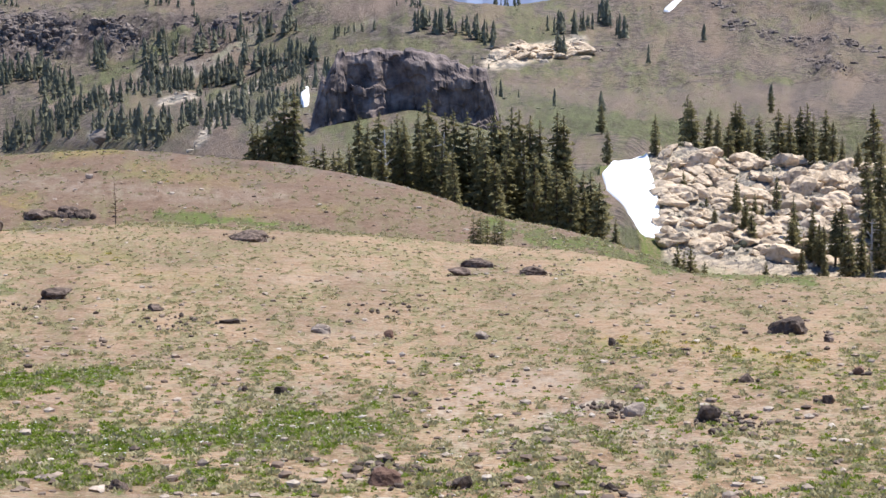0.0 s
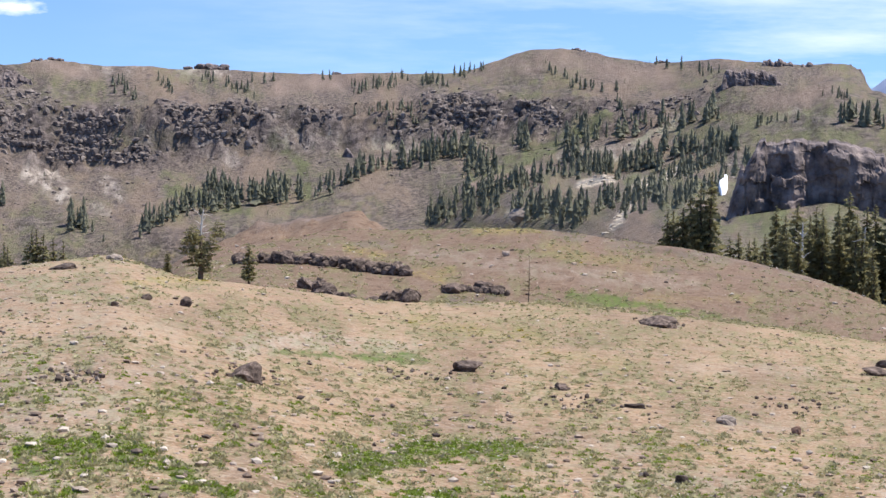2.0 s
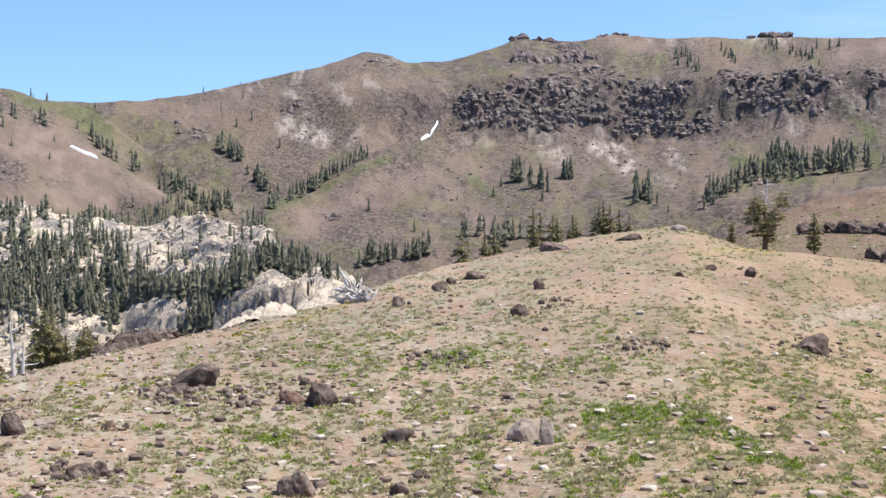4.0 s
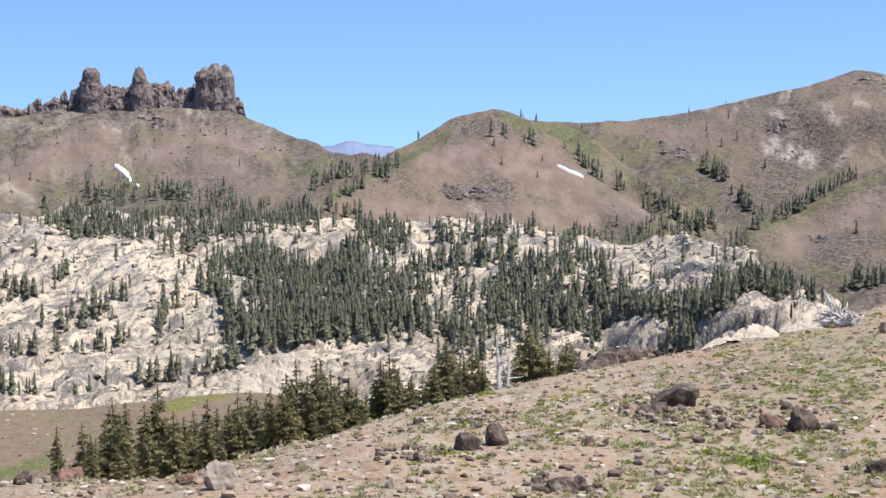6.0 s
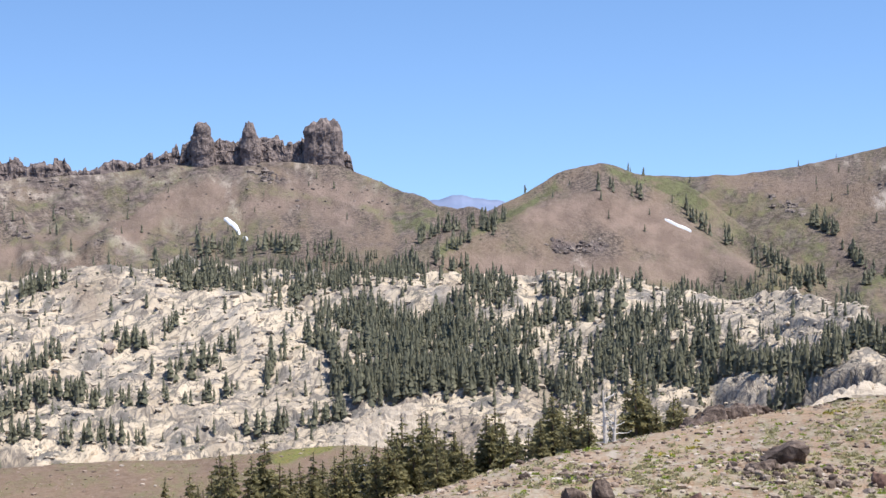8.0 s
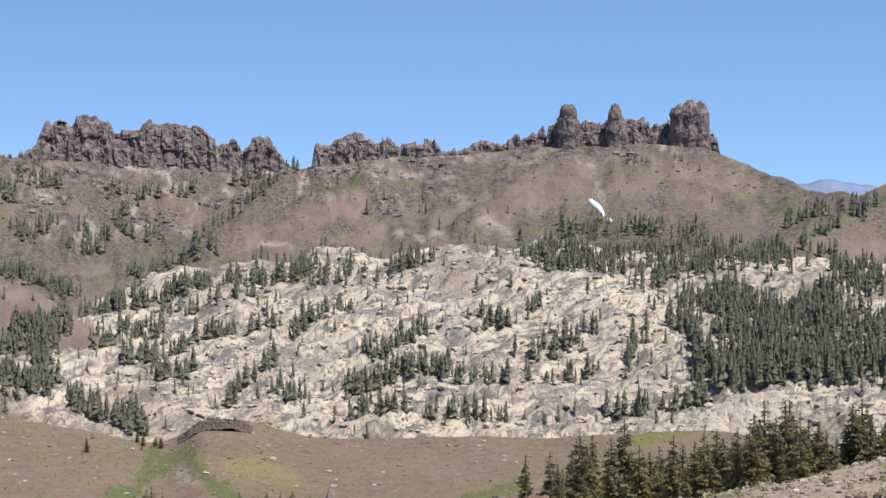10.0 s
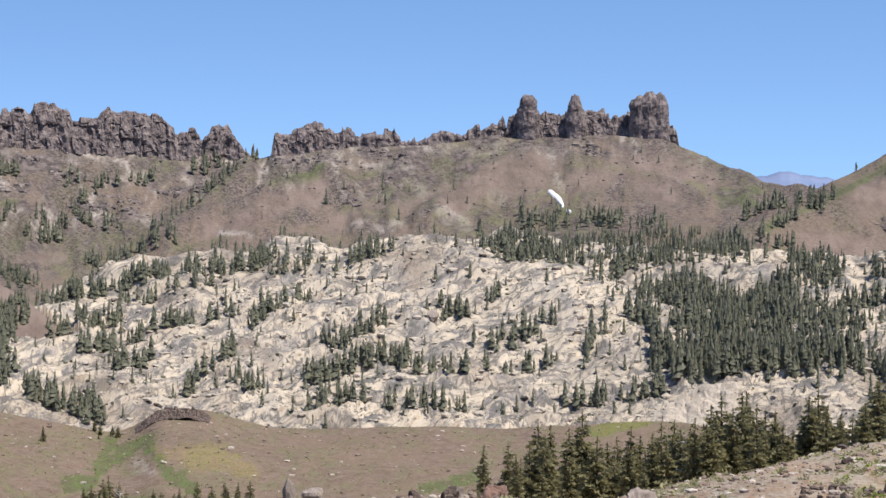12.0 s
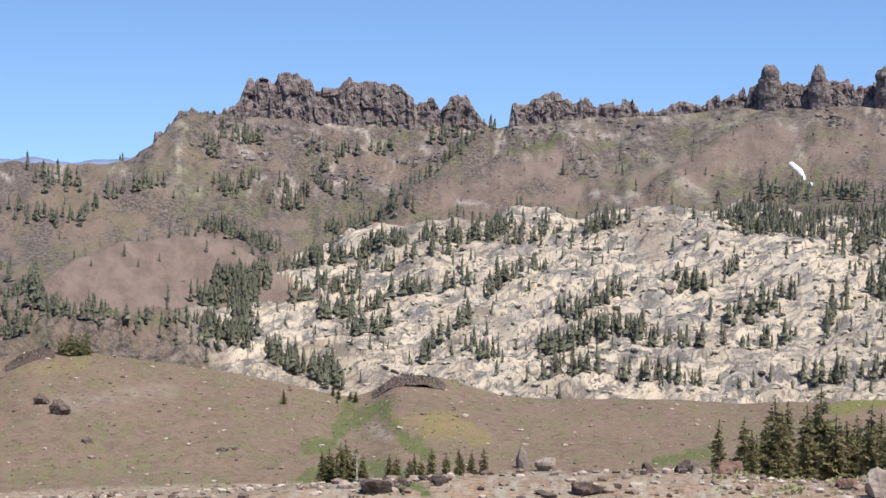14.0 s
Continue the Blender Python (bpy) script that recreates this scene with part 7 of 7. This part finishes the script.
def ledge_spot(a0, a1, r0, r1, depth):
    def spot(rnd):
        u = rnd.uniform(0, 1)
        return a0 + (a1 - a0) * u, r0 + (r1 - r0) * u + rnd.uniform(0, depth)
    return spot


for k, (a0, r0, a1, r1, h) in enumerate(LAVA_LEDGES):
    n = int(13 * math.radians(abs(a0 - a1)) * r0 / h)
    pile("lava_ledge", "low broken ledge of dark lava blocks in the grass", "rock ledge", DARK_STONE, max(60, min(n, 150)), 61 + k, ledge_spot(a0, a1, r0, r1, h * 1.4), lambda rnd, q=h: q * (0.25 + 0.75 * rnd.uniform() ** 1.5), 1.0, 0.25)
for k, (az, r, w, h) in enumerate(RIDGE_KNOBS):
    pile("lava_outcrop", "broken dark lava knob standing on the bare ridge line", "outcrop", LAVA, 16, 480 + k, lambda rnd, a=az, q=r, v=w: (a + math.degrees(v * 0.3 * rnd.normal() / q), q + rnd.uniform(-4, 4)), lambda rnd, q=h: q * rnd.uniform(0.5, 1.3), 0.8, 0.3, "knobs on the ridge")
hump("granite_hump", 37.6, 40.3, 89, 87, 3.4, 1.0, 701, 0.8, 0.08, GRANITE, "rounded cracked pale granite hump at the slope's edge", "granite", 0.4, 0.6)
hump("granite_hump", 36.1, 37.7, 94, 92, 3.0, 0.85, 702, 0.7, 0.08, GRANITE, "rounded cracked pale granite hump at the slope's edge", "granite", 0.4, 0.6)
hump("granite_hump", 53.2, 55.8, 916, 908, 34, 12, 703, 12, 1.0, GRANITE, "rounded pale granite whaleback above the gully", "granite", 0.2, 0.6)
hump("lava_outcrop", 71.0, 73.5, 426, 432, 12, 2.8, 704, 1.8, 0.25, DARK_STONE, "low dark lava knob on the crest of the bench", "rock ledge", 0.5, 0.5)
hump("lava_outcrop", 84.0, 85.6, 418, 412, 9, 1.8, 705, 1.4, 0.22, DARK_STONE, "low dark lava knob on the crest of the bench", "rock ledge", 0.5, 0.5)
pile("granite_outcrop", "broken tan granite outcrop among the far pines", "granite", TAN_GRANITE, 70, 706, ledge_spot(-4.8, -1.7, 1234, 1204, 46), lambda rnd: 4 + 11 * rnd.uniform() ** 2, 0.5, 0.35)
def outcrop_spot(rnd):
    r = 333 + 68 * rnd.uniform() ** 0.9
    return min(rnd.uniform(-15.6, -7.1), float(np.interp(r, [337, 355, 374, 390], [-7.4, -7.3, -7.05, -6.8]))), r


pile("granite_outcrop", "jointed tan granite outcrop of rounded blocks beside the snow", "granite", TAN_GRANITE, 290, 77, outcrop_spot, lambda rnd: 1.8 + 4.6 * rnd.uniform() ** 1.5, 0.66, 0.34)


# ---- cliff bands on the far slopes ----
for k, (a0, r0, a1, r1, h) in enumerate(CLIFF_BANDS):
    lo, hi = ((a0, r0), (a1, r1)) if a0 < a1 else ((a1, r1), (a0, r0))
    zt = [(q, float(land(q, np.interp(q, (lo[0], hi[0]), (lo[1], hi[1])))[0]) + h * (0.9 + 0.7 * float(fbm(q * 1.7, k * 3.0, 91, 3)))) for q in np.linspace(lo[0], hi[0], 21)]
    rampart("cliff_band", lo[0], hi[0], lo[1] + 8, zt, "broken band of dark volcanic cliff on the slope", 120 + k, 1.0, 1.3, h * 1.2, 0.55, h * 0.25, 0.9, (hi[1] - lo[1]) / (hi[0] - lo[0]), 40.0)


# ---- snow ----
def snow_streak(width, way, label, lift):
    """A tongue of old snow lying in a gully, thinning out at its ragged edge."""
    rnd = np.random.RandomState(int(abs(way[0] * 100)))
    n, m = 33, 7
    az = np.interp(np.linspace(0, 1, n), np.linspace(0, 1, 5), way[0::2])
    rr = np.interp(np.linspace(0, 1, n), np.linspace(0, 1, 5), way[1::2])
    v = []
    for i in range(n):
        t = i / (n - 1)
        w = width * (0.35 + 0.65 * math.sin(math.pi * min(1, t * 0.9 + 0.12)) ** 0.6) * rnd.uniform(0.9, 1.08) / 2
        for j in range(m):
            a = az[i] + math.degrees(w * (-1 + 2 * j / (m - 1)) / rr[i])
            edge = 1 if 0 < i < n - 1 and 0 < j < m - 1 else -1
            v.append([*[float(q) for q in xy(a, rr[i])], float(land(a, rr[i])[0]) + lift * edge])
    z = np.array(v)[:, 2].reshape(n, m)
    calm = np.mean([np.pad(z, ((4, 4), (0, 0)), "edge")[d:d + n] for d in (3, 4, 5)], 0)
    calm = 0.5 * calm + 0.5 * calm.mean(1, keepdims=True)
    calm[0], calm[-1], calm[:, 0], calm[:, -1] = z[0], z[-1], z[:, 0] - 1, z[:, -1] - 1
    for q, c in zip(v, calm.ravel()):
        q[2] = float(c)
    f = [(i * m + j, (i + 1) * m + j, (i + 1) * m + j + 1, i * m + j + 1) for i in range(n - 1) for j in range(m - 1)]
    return tagged(mesh_object("snow_patch", v, f, SNOW, smooth=True), label, "snow", "snow patches")


for w, *way_ in SNOW_STREAKS:
    snow_streak(w, way_, "narrow streak of old snow in a gully", 3.2)


def snow_field():
    """The broad bank of snow beside the granite outcrop."""
    n, m = 40, 26
    v = []
    for i in range(n):
        t = i / (n - 1)
        r = 337 + 53 * t
        left = np.interp(t, (0, 0.35, 0.75, 1), (-6.15, -5.4, -5.25, -5.65)) + 0.05 * float(vnoise(t * 9, 0.3, 5))
        right = np.interp(t, (0, 0.35, 0.7, 1), (-7.3, -7.25, -7.0, -6.75)) + 0.08 * float(vnoise(t * 8, 7.3, 6))
        for j in range(m):
            az = left + (right - left) * j / (m - 1)
            edge = 0 < i < n - 1 and 0 < j < m - 1
            v.append((*[float(q) for q in xy(az, r)], float(land(az, r)[0]) + (0.7 + 0.2 * float(vnoise(az * 6, r / 9, 9)) if edge else -0.4)))
    f = [(i * m + j, i * m + j + 1, (i + 1) * m + j + 1, (i + 1) * m + j) for i in range(n - 1) for j in range(m - 1)]
    ob = mesh_object("snow_bank", v, f, SNOW, smooth=True)
    return tagged(ob, "broad white bank of old snow beside the granite", "snow", "snow patches")


snow_field()


PEBBLES = [facet(700 + k, 9, 1, 0.03) for k in range(10)]


def strew(seed, n, az0, az1, r0, r1, s0, s1, flat=0.6, power=2.5, keep=None):
    """Stones at random in a stretch of the plan: many small, few large."""
    rnd = np.random.RandomState(seed)
    az = rnd.uniform(az0, az1, n)
    r = np.sqrt(rnd.uniform(r0 * r0, r1 * r1, n)) if r1 < 3 * r0 else r0 * (r1 / r0) ** rnd.uniform(0, 1, n)
    s = s0 + (s1 - s0) * rnd.uniform(0, 1, n) ** power
    return [(a, q, w, w * flat * rnd.uniform(0.7, 1.3)) for a, q, w in zip(az, r, s)]


def strew_in(seed, areas, per, s0, s1, flat=0.8, power=2.0):
    rnd = np.random.RandomState(seed)
    out = []
    for ca, cr, wa, wr, amt in areas:
        for _ in range(int(per * amt)):
            q, t = math.sqrt(rnd.uniform()) * 1.1, rnd.uniform(0, 6.28)
            w = s0 + (s1 - s0) * rnd.uniform() ** power
            out.append((ca + wa * q * math.cos(t), cr + wr * q * math.sin(t), w, w * flat * rnd.uniform(0.7, 1.3)))
    return out


spread("stones", PEBBLES, strew(41, 12000, -16, 88, 34, 190, 0.06, 0.40, 0.55, 4) + strew(67, 5500, 26, 66, 34, 110, 0.05, 0.28, 0.6, 3), STONES, "loose grey and brown stones strewn over the slope", "stones", 0.2)
RUBBLE = [(41.9, 55.0, 0.95, 5.5, 1), (39.5, 52.0, 0.76, 2.5, 1), (50.1, 44.0, 1.14, 1.5, 1), (44.8, 40.0, 1.14, 1.0, 1), (26.3, 63.0, 1.14, 2.5, 1), (33.1, 60.0, 1.14, 2.5, 1), (28.9, 82.0, 0.57, 3.8, 1), (20.2, 72.0, 0.95, 3.8, 1), (9.3, 81.0, 1.14, 3.0, 1), (-5.5, 52.0, 1.33, 1.8, 1), (-9.7, 50.0, 1.14, 2.0, 1), (2.0, 40.0, 1.14, 1.0, 1), (-3.1, 122.0, 1.33, 5.0, 1), (6.6, 149.0, 0.76, 4.2, 1), (37.6, 54.0, 1.14, 2.5, 1), (41.8, 52.0, 1.33, 2.5, 1), (47.5, 54.0, 1.14, 3.5, 1), (62.2, 340.0, 2.28, 50.9, 1), (72.7, 40.0, 1.71, 1.5, 1), (14.2, 90.0, 1.52, 4.0, 1), (1.8, 89.0, 1.52, 4.2, 1)]
ROUND_BOULDERS = [(a, r, math.degrees(1.1 * w / r), 1.2 * w, 1) for a, r, w, h in DARK_ROCKS + DARK_ROCKS_MID + DARK_ROCKS_WEST + RED_ROCKS if r < 200]
spread("rubble", PEBBLES, strew_in(49, RUBBLE, 75, 0.05, 0.34, 0.9, 3) + strew_in(50, ROUND_BOULDERS, 7, 0.06, 0.26, 0.9, 2), RUBBLE_STONE, "dark broken stones lying in heaps on the slope", "rubble", 0.2)
spread("hill_stones", PEBBLES, strew(42, 1300, -8, 25, 175, 260, 0.12, 0.8, 0.5, 5) + strew(43, 1500, 54, 88, 300, 440, 0.25, 1.6, 0.5, 4), STONES, "small dark stones on the brown hills", "stones", 0.15)
CRAGS = [facet(640 + k, 9, 1, 0.16) for k in range(14)]
spread("crags", CRAGS, strewn("rock", 44, 115, 2.2, 8.5, 0.9, 450, 1.8), TALUS, "broken dark purple-grey lava crags on the far slopes", "crags", -0.2)
spread("talus", PEBBLES, strewn("pale", 59, 10, 1.0, 4) + strew(45, 1500, 10, 36, 1420, 1650, 0.8, 4, 0.7, 4) + strew(46, 1500, 54, 84, 1700, 1890, 0.8, 4, 0.7, 4), TALUS, "dark broken rock and talus on the far slopes", "talus", 0.02)
spread("granite_blocks", PEBBLES, strew(47, 2200, 38, 75.5, 900, 1160, 1.2, 7, 0.5, 3) + strewn("granite", 66, 40, 1.5, 8, 0.7) + strew(48, 160, -15.5, -7.6, 332, 400, 0.6, 2.2, 0.8, 2), GRANITE, "pale granite blocks and slabs on the ledges", "granite", 0.1)


# ---- low growth ----
def tuft(seed, leaves=13):
    """A low rounded cushion of short leaves."""
    rnd = np.random.RandomState(seed)
    v, f = [], []
    for k in range(leaves):
        a, q = k * 2.4 + rnd.uniform(-0.4, 0.4), math.sqrt((k + 0.5) / leaves)
        bx, by = 0.4 * q * math.cos(a), 0.4 * q * math.sin(a)
        t = a + rnd.uniform(-1.2, 1.2)
        ln, w = rnd.uniform(0.05, 0.2), rnd.uniform(0.1, 0.19)
        up = math.sqrt(max(0.08, 1 - q * q)) * rnd.uniform(0.7, 1.1)
        b = len(v)
        v += [(bx + math.sin(t) * w, by - math.cos(t) * w, up - rnd.uniform(0.5, 0.8)), (bx - math.sin(t) * w, by + math.cos(t) * w, up - rnd.uniform(0.4, 0.7)), (bx + math.cos(t) * ln, by + math.sin(t) * ln, up)]
        f.append((b, b + 1, b + 2))
    return np.array(v), np.array(f)


TUFTS = [tuft(900 + k) for k in range(10)]


def growth(seed, n, az0, az1, r0, r1, s0, s1, channel=2, low=0.25, log=True):
    """Plants where the ground's cover bears them, thicker where it is greener."""
    rnd = np.random.RandomState(seed)
    az = rnd.uniform(az0, az1, n)
    r = r0 * (r1 / r0) ** rnd.uniform(0, 1, n) if log else rnd.uniform(r0, r1, n)
    cover = land(az, r, True)[1]
    m = cover[:, channel]
    keep = rnd.uniform(0, 1, n) < np.clip((m - low) * 2.2, 0, 1) + (0.05 if channel == 2 else 0)
    s = s0 + (s1 - s0) * rnd.uniform(0, 1, n) ** 2
    return [(a, q, w, w * rnd.uniform(0.22, 0.42)) for a, q, w in zip(az[keep], r[keep], s[keep])]


spread("meadow_plants", TUFTS, growth(51, 52000, -16, 50, 36, 72, 0.12, 0.4, 2, 0.55), MEADOW, "bright green leafy plants in the damp hollow", "plants")
spread("white_flowers", PEBBLES, growth(57, 1600, -3, 20, 40, 62, 0.03, 0.07, 2, 0.5), BLOOM, "tiny white flowers in the damp meadow", "flowers", 7.0)
spread("low_scrub", TUFTS, growth(52, 52000, -16, 62, 36, 175, 0.14, 0.52, 2, 0.14), SCRUB, "grey-green low scrub tufts on the sand", "scrub")
spread("hill_scrub", TUFTS, growth(53, 12000, -9, 26, 160, 270, 0.25, 0.95, 2, 0.0, False) + growth(60, 11000, 50, 88, 270, 450, 0.3, 1.0, 2, 0.05, False), SCRUB, "low scrub on the brown hills", "scrub")
spread("yellow_flowers", TUFTS, growth(54, 30000, -16, 88, 60, 450, 0.2, 0.6, 3, 0.2), BLOSSOM, "patches of yellow flowering plants", "flowers")
spread("slab_scrub", PEBBLES, strew(56, 1900, 38, 76, 900, 1180, 0.8, 3.2, 0.7, 2) + strew(58, 110, -15.5, -7.6, 336, 402, 0.7, 2.4, 0.9, 2), HAZED_NEEDLES, "dark shrubs in the joints of the granite", "scrub", 0.1)
spread("far_scrub", PEBBLES, growth(55, 9000, -14, 88, 700, 1900, 0.8, 3.0, 2, 0.25, False), HAZED_NEEDLES, "dark scrub on the far slopes", "scrub", 0.1)


# ---- dead wood and single trees ----
def twig(rnd, start, way, length, radius, bends=4, wander=0.35, sides=5):
    p, d = Vector(start), Vector(way).normalized()
    pts, rad = [p.copy()], [radius]
    for k in range(bends):
        d = (d + Vector(rnd.uniform(-wander, wander, 3))).normalized()
        p = p + d * length / bends
        pts.append(p.copy())
        rad.append(radius * (1 - 0.85 * (k + 1) / bends))
    return tube(pts, rad, sides)


def dead_stump(az, r):
    """The bleached root plate and broken trunk of an overturned tree."""
    rnd = np.random.RandomState(81)
    t = thing("dead_stump", "bleached silver root plate of an overturned dead tree", "dead tree")
    part("trunk", tube([(0.3, 0, -0.1), (0.0, 0, 0.5), (-0.25, 0.1, 1.0), (-0.5, 0.1, 1.6), (-0.75, 0.1, 2.1)], [0.36, 0.3, 0.16, 0.1, 0.04], 9), DEAD_WOOD, t)
    for k in range(12):
        part("limb", twig(rnd, (rnd.uniform(-0.4, 0.6), rnd.uniform(-0.2, 0.2), rnd.uniform(0.3, 0.8)), (rnd.uniform(-0.8, 0.9), rnd.uniform(-0.5, 0.3), 1.0), rnd.uniform(0.8, 1.7), rnd.uniform(0.06, 0.11), 6, 0.6), DEAD_WOOD, t)
    for k in range(44):
        a = rnd.uniform(-0.2, 3.4)
        way = (math.cos(a) * 1.3, rnd.uniform(-0.6, 0.3), math.sin(a) * 0.7)
        part("root", twig(rnd, (rnd.uniform(-0.7, 1.0), rnd.uniform(-0.3, 0.1), rnd.uniform(0.1, 1.0)), way, rnd.uniform(0.5, 1.3), rnd.uniform(0.05, 0.11), 6, 0.7), DEAD_WOOD, t)
    t.matrix_basis = stand(az, r, 0.1, az)


def snag(az, r, h, label, stems=2):
    rnd = np.random.RandomState(int(r * 7))
    t = thing("snag", label, "dead tree", "standing dead trees")
    for s in range(stems):
        x = (s - (stems - 1) / 2) * 0.09 * h
        hh = h * (1 if s == 0 else rnd.uniform(0.7, 0.95))
        part("trunk", tube([(x * 0.5, 0, -0.2), (x * 0.8, 0, hh * 0.4), (x, 0, hh * 0.75), (x * 1.3, 0, hh)], [0.03 * h, 0.024 * h, 0.015 * h, 0.006 * h], 7), DEAD_WOOD, t)
        for k in range(13):
            z = hh * rnd.uniform(0.3, 0.95)
            a = rnd.uniform(0, 6.28)
            part("branch", twig(rnd, (x * 0.9, 0, z), (math.cos(a), math.sin(a), rnd.uniform(0.1, 0.9)), h * rnd.uniform(0.08, 0.22), 0.009 * h, 4, 0.4), DEAD_WOOD, t)
    t.matrix_basis = stand(az, r, 0.1, az)


def old_pine(az, r, h):
    """A stout old pine with a flat crown and a bleached dead top."""
    rnd = np.random.RandomState(83)
    t = thing("old_pine", "stout old pine with dead bleached top on the brow", "pine")
    part("trunk", tube([(0, 0, -0.2), (0.1, 0, h * 0.3), (0, 0, h * 0.7)], [0.3, 0.24, 0.1], 9), BARK, t)
    part("dead_top", join(tube([(0, 0, h * 0.65), (0.15, 0, h * 0.85), (0.3, 0, h)], [0.12, 0.08, 0.02], 7), *[twig(rnd, (0.05 + 0.02 * k, 0, h * (0.66 + 0.04 * k)), ((-1) ** k, rnd.uniform(-0.6, 0.6), rnd.uniform(0.2, 1.2)), rnd.uniform(0.6, 1.5), 0.05, 5, 0.4) for k in range(7)]), DEAD_WOOD, t, "bleached bare dead top")
    for k in range(9):
        a = k * 2.4
        w = (0.26, 0.3, 0.24)[k % 3]
        v, f = crown_mesh(830 + k, 9, 8, 0.42, 0.1, 0.1, 9)
        c = Vector((math.cos(a) * (0.5 + 0.16 * k % 1.3), math.sin(a) * 0.9, h * (0.2 + 0.052 * k)))
        v = v * np.array([h * w * 1.2, h * w * 1.2, h * 0.25]) + np.array(c)
        part("bough", (v, f), NEEDLES, t)
    t.matrix_basis = stand(az, r, 0.1, az)


def bare_sapling(az, r, h):
    rnd = np.random.RandomState(84)
    t = thing("dead_sapling", "thin rust-brown dead sapling on the sandy slope", "dead tree")
    part("trunk", tube([(0, 0, -0.1), (0.04, 0, h * 0.5), (0, 0, h)], [0.07, 0.05, 0.012], 6), BARK, t)
    for k in range(34):
        z = h * rnd.uniform(0.15, 0.95)
        a = rnd.uniform(0, 6.28)
        part("branch", twig(rnd, (0.02, 0, z), (math.cos(a), math.sin(a), rnd.uniform(0, 0.6)), (h - z) * 0.26 + 0.25, 0.035, 3, 0.4, 4), RUST_WOOD, t)
    t.matrix_basis = stand(az, r, 0.05, az)


def clump(az, r, h, width, n, label, seed, slim):
    """A low thicket of small conifers grown together."""
    rnd = np.random.RandomState(seed)
    t = thing("pine_thicket", label, "conifer", "thickets")
    for k in range(n):
        v, f = crown_mesh(seed + k, 15, 7, slim * 1.4, 0.02, 0.1, 8)
        hh = h * rnd.uniform(0.6, 1.0)
        off = np.array([(k / max(1, n - 1) - 0.5) * width, rnd.uniform(-0.3, 0.3) * width, 0])
        part("stem", tube([tuple(off), tuple(off + (0, 0, hh * 0.9))], [0.06, 0.015], 5), BARK, t)
        part("crown", (v * hh + off, f), NEEDLES, t)
    t.matrix_basis = stand(az, r, 0.1, az)


dead_stump(35.75, 94)
snag(46.86, 150, 9.5, "white double-stemmed snag among the pines", 2)
snag(2.0, 285, 12, "grey standing dead trunk among the pines", 1)
snag(0.0, 288, 13, "grey standing dead trunk among the pines", 1)
snag(-2.6, 292, 12, "grey standing dead trunk among the pines", 1)
snag(55.0, 203, 9, "grey standing dead trunk among the pines", 1)
snag(61.6, 188, 4.5, "grey standing dead trunk among the pines", 1)
snag(74.0, 247, 5, "grey standing dead trunk among the pines", 1)
snag(-14.1, 334, 10, "grey standing dead trunk among the pines", 1)
old_pine(22.0, 165, 8.0)
bare_sapling(10.98, 186, 4.7)
clump(-1.42, 160, 3.7, 2.6, 5, "clump of small stiff pines on the sandy slope", 871, 0.14)
clump(67.5, 240, 3.4, 3.6, 6, "broad dark bush behind the pink boulders", 881, 0.3)
clump(83.4, 420, 6.4, 6.0, 6, "dark thicket on the crest of the bench", 891, 0.25)
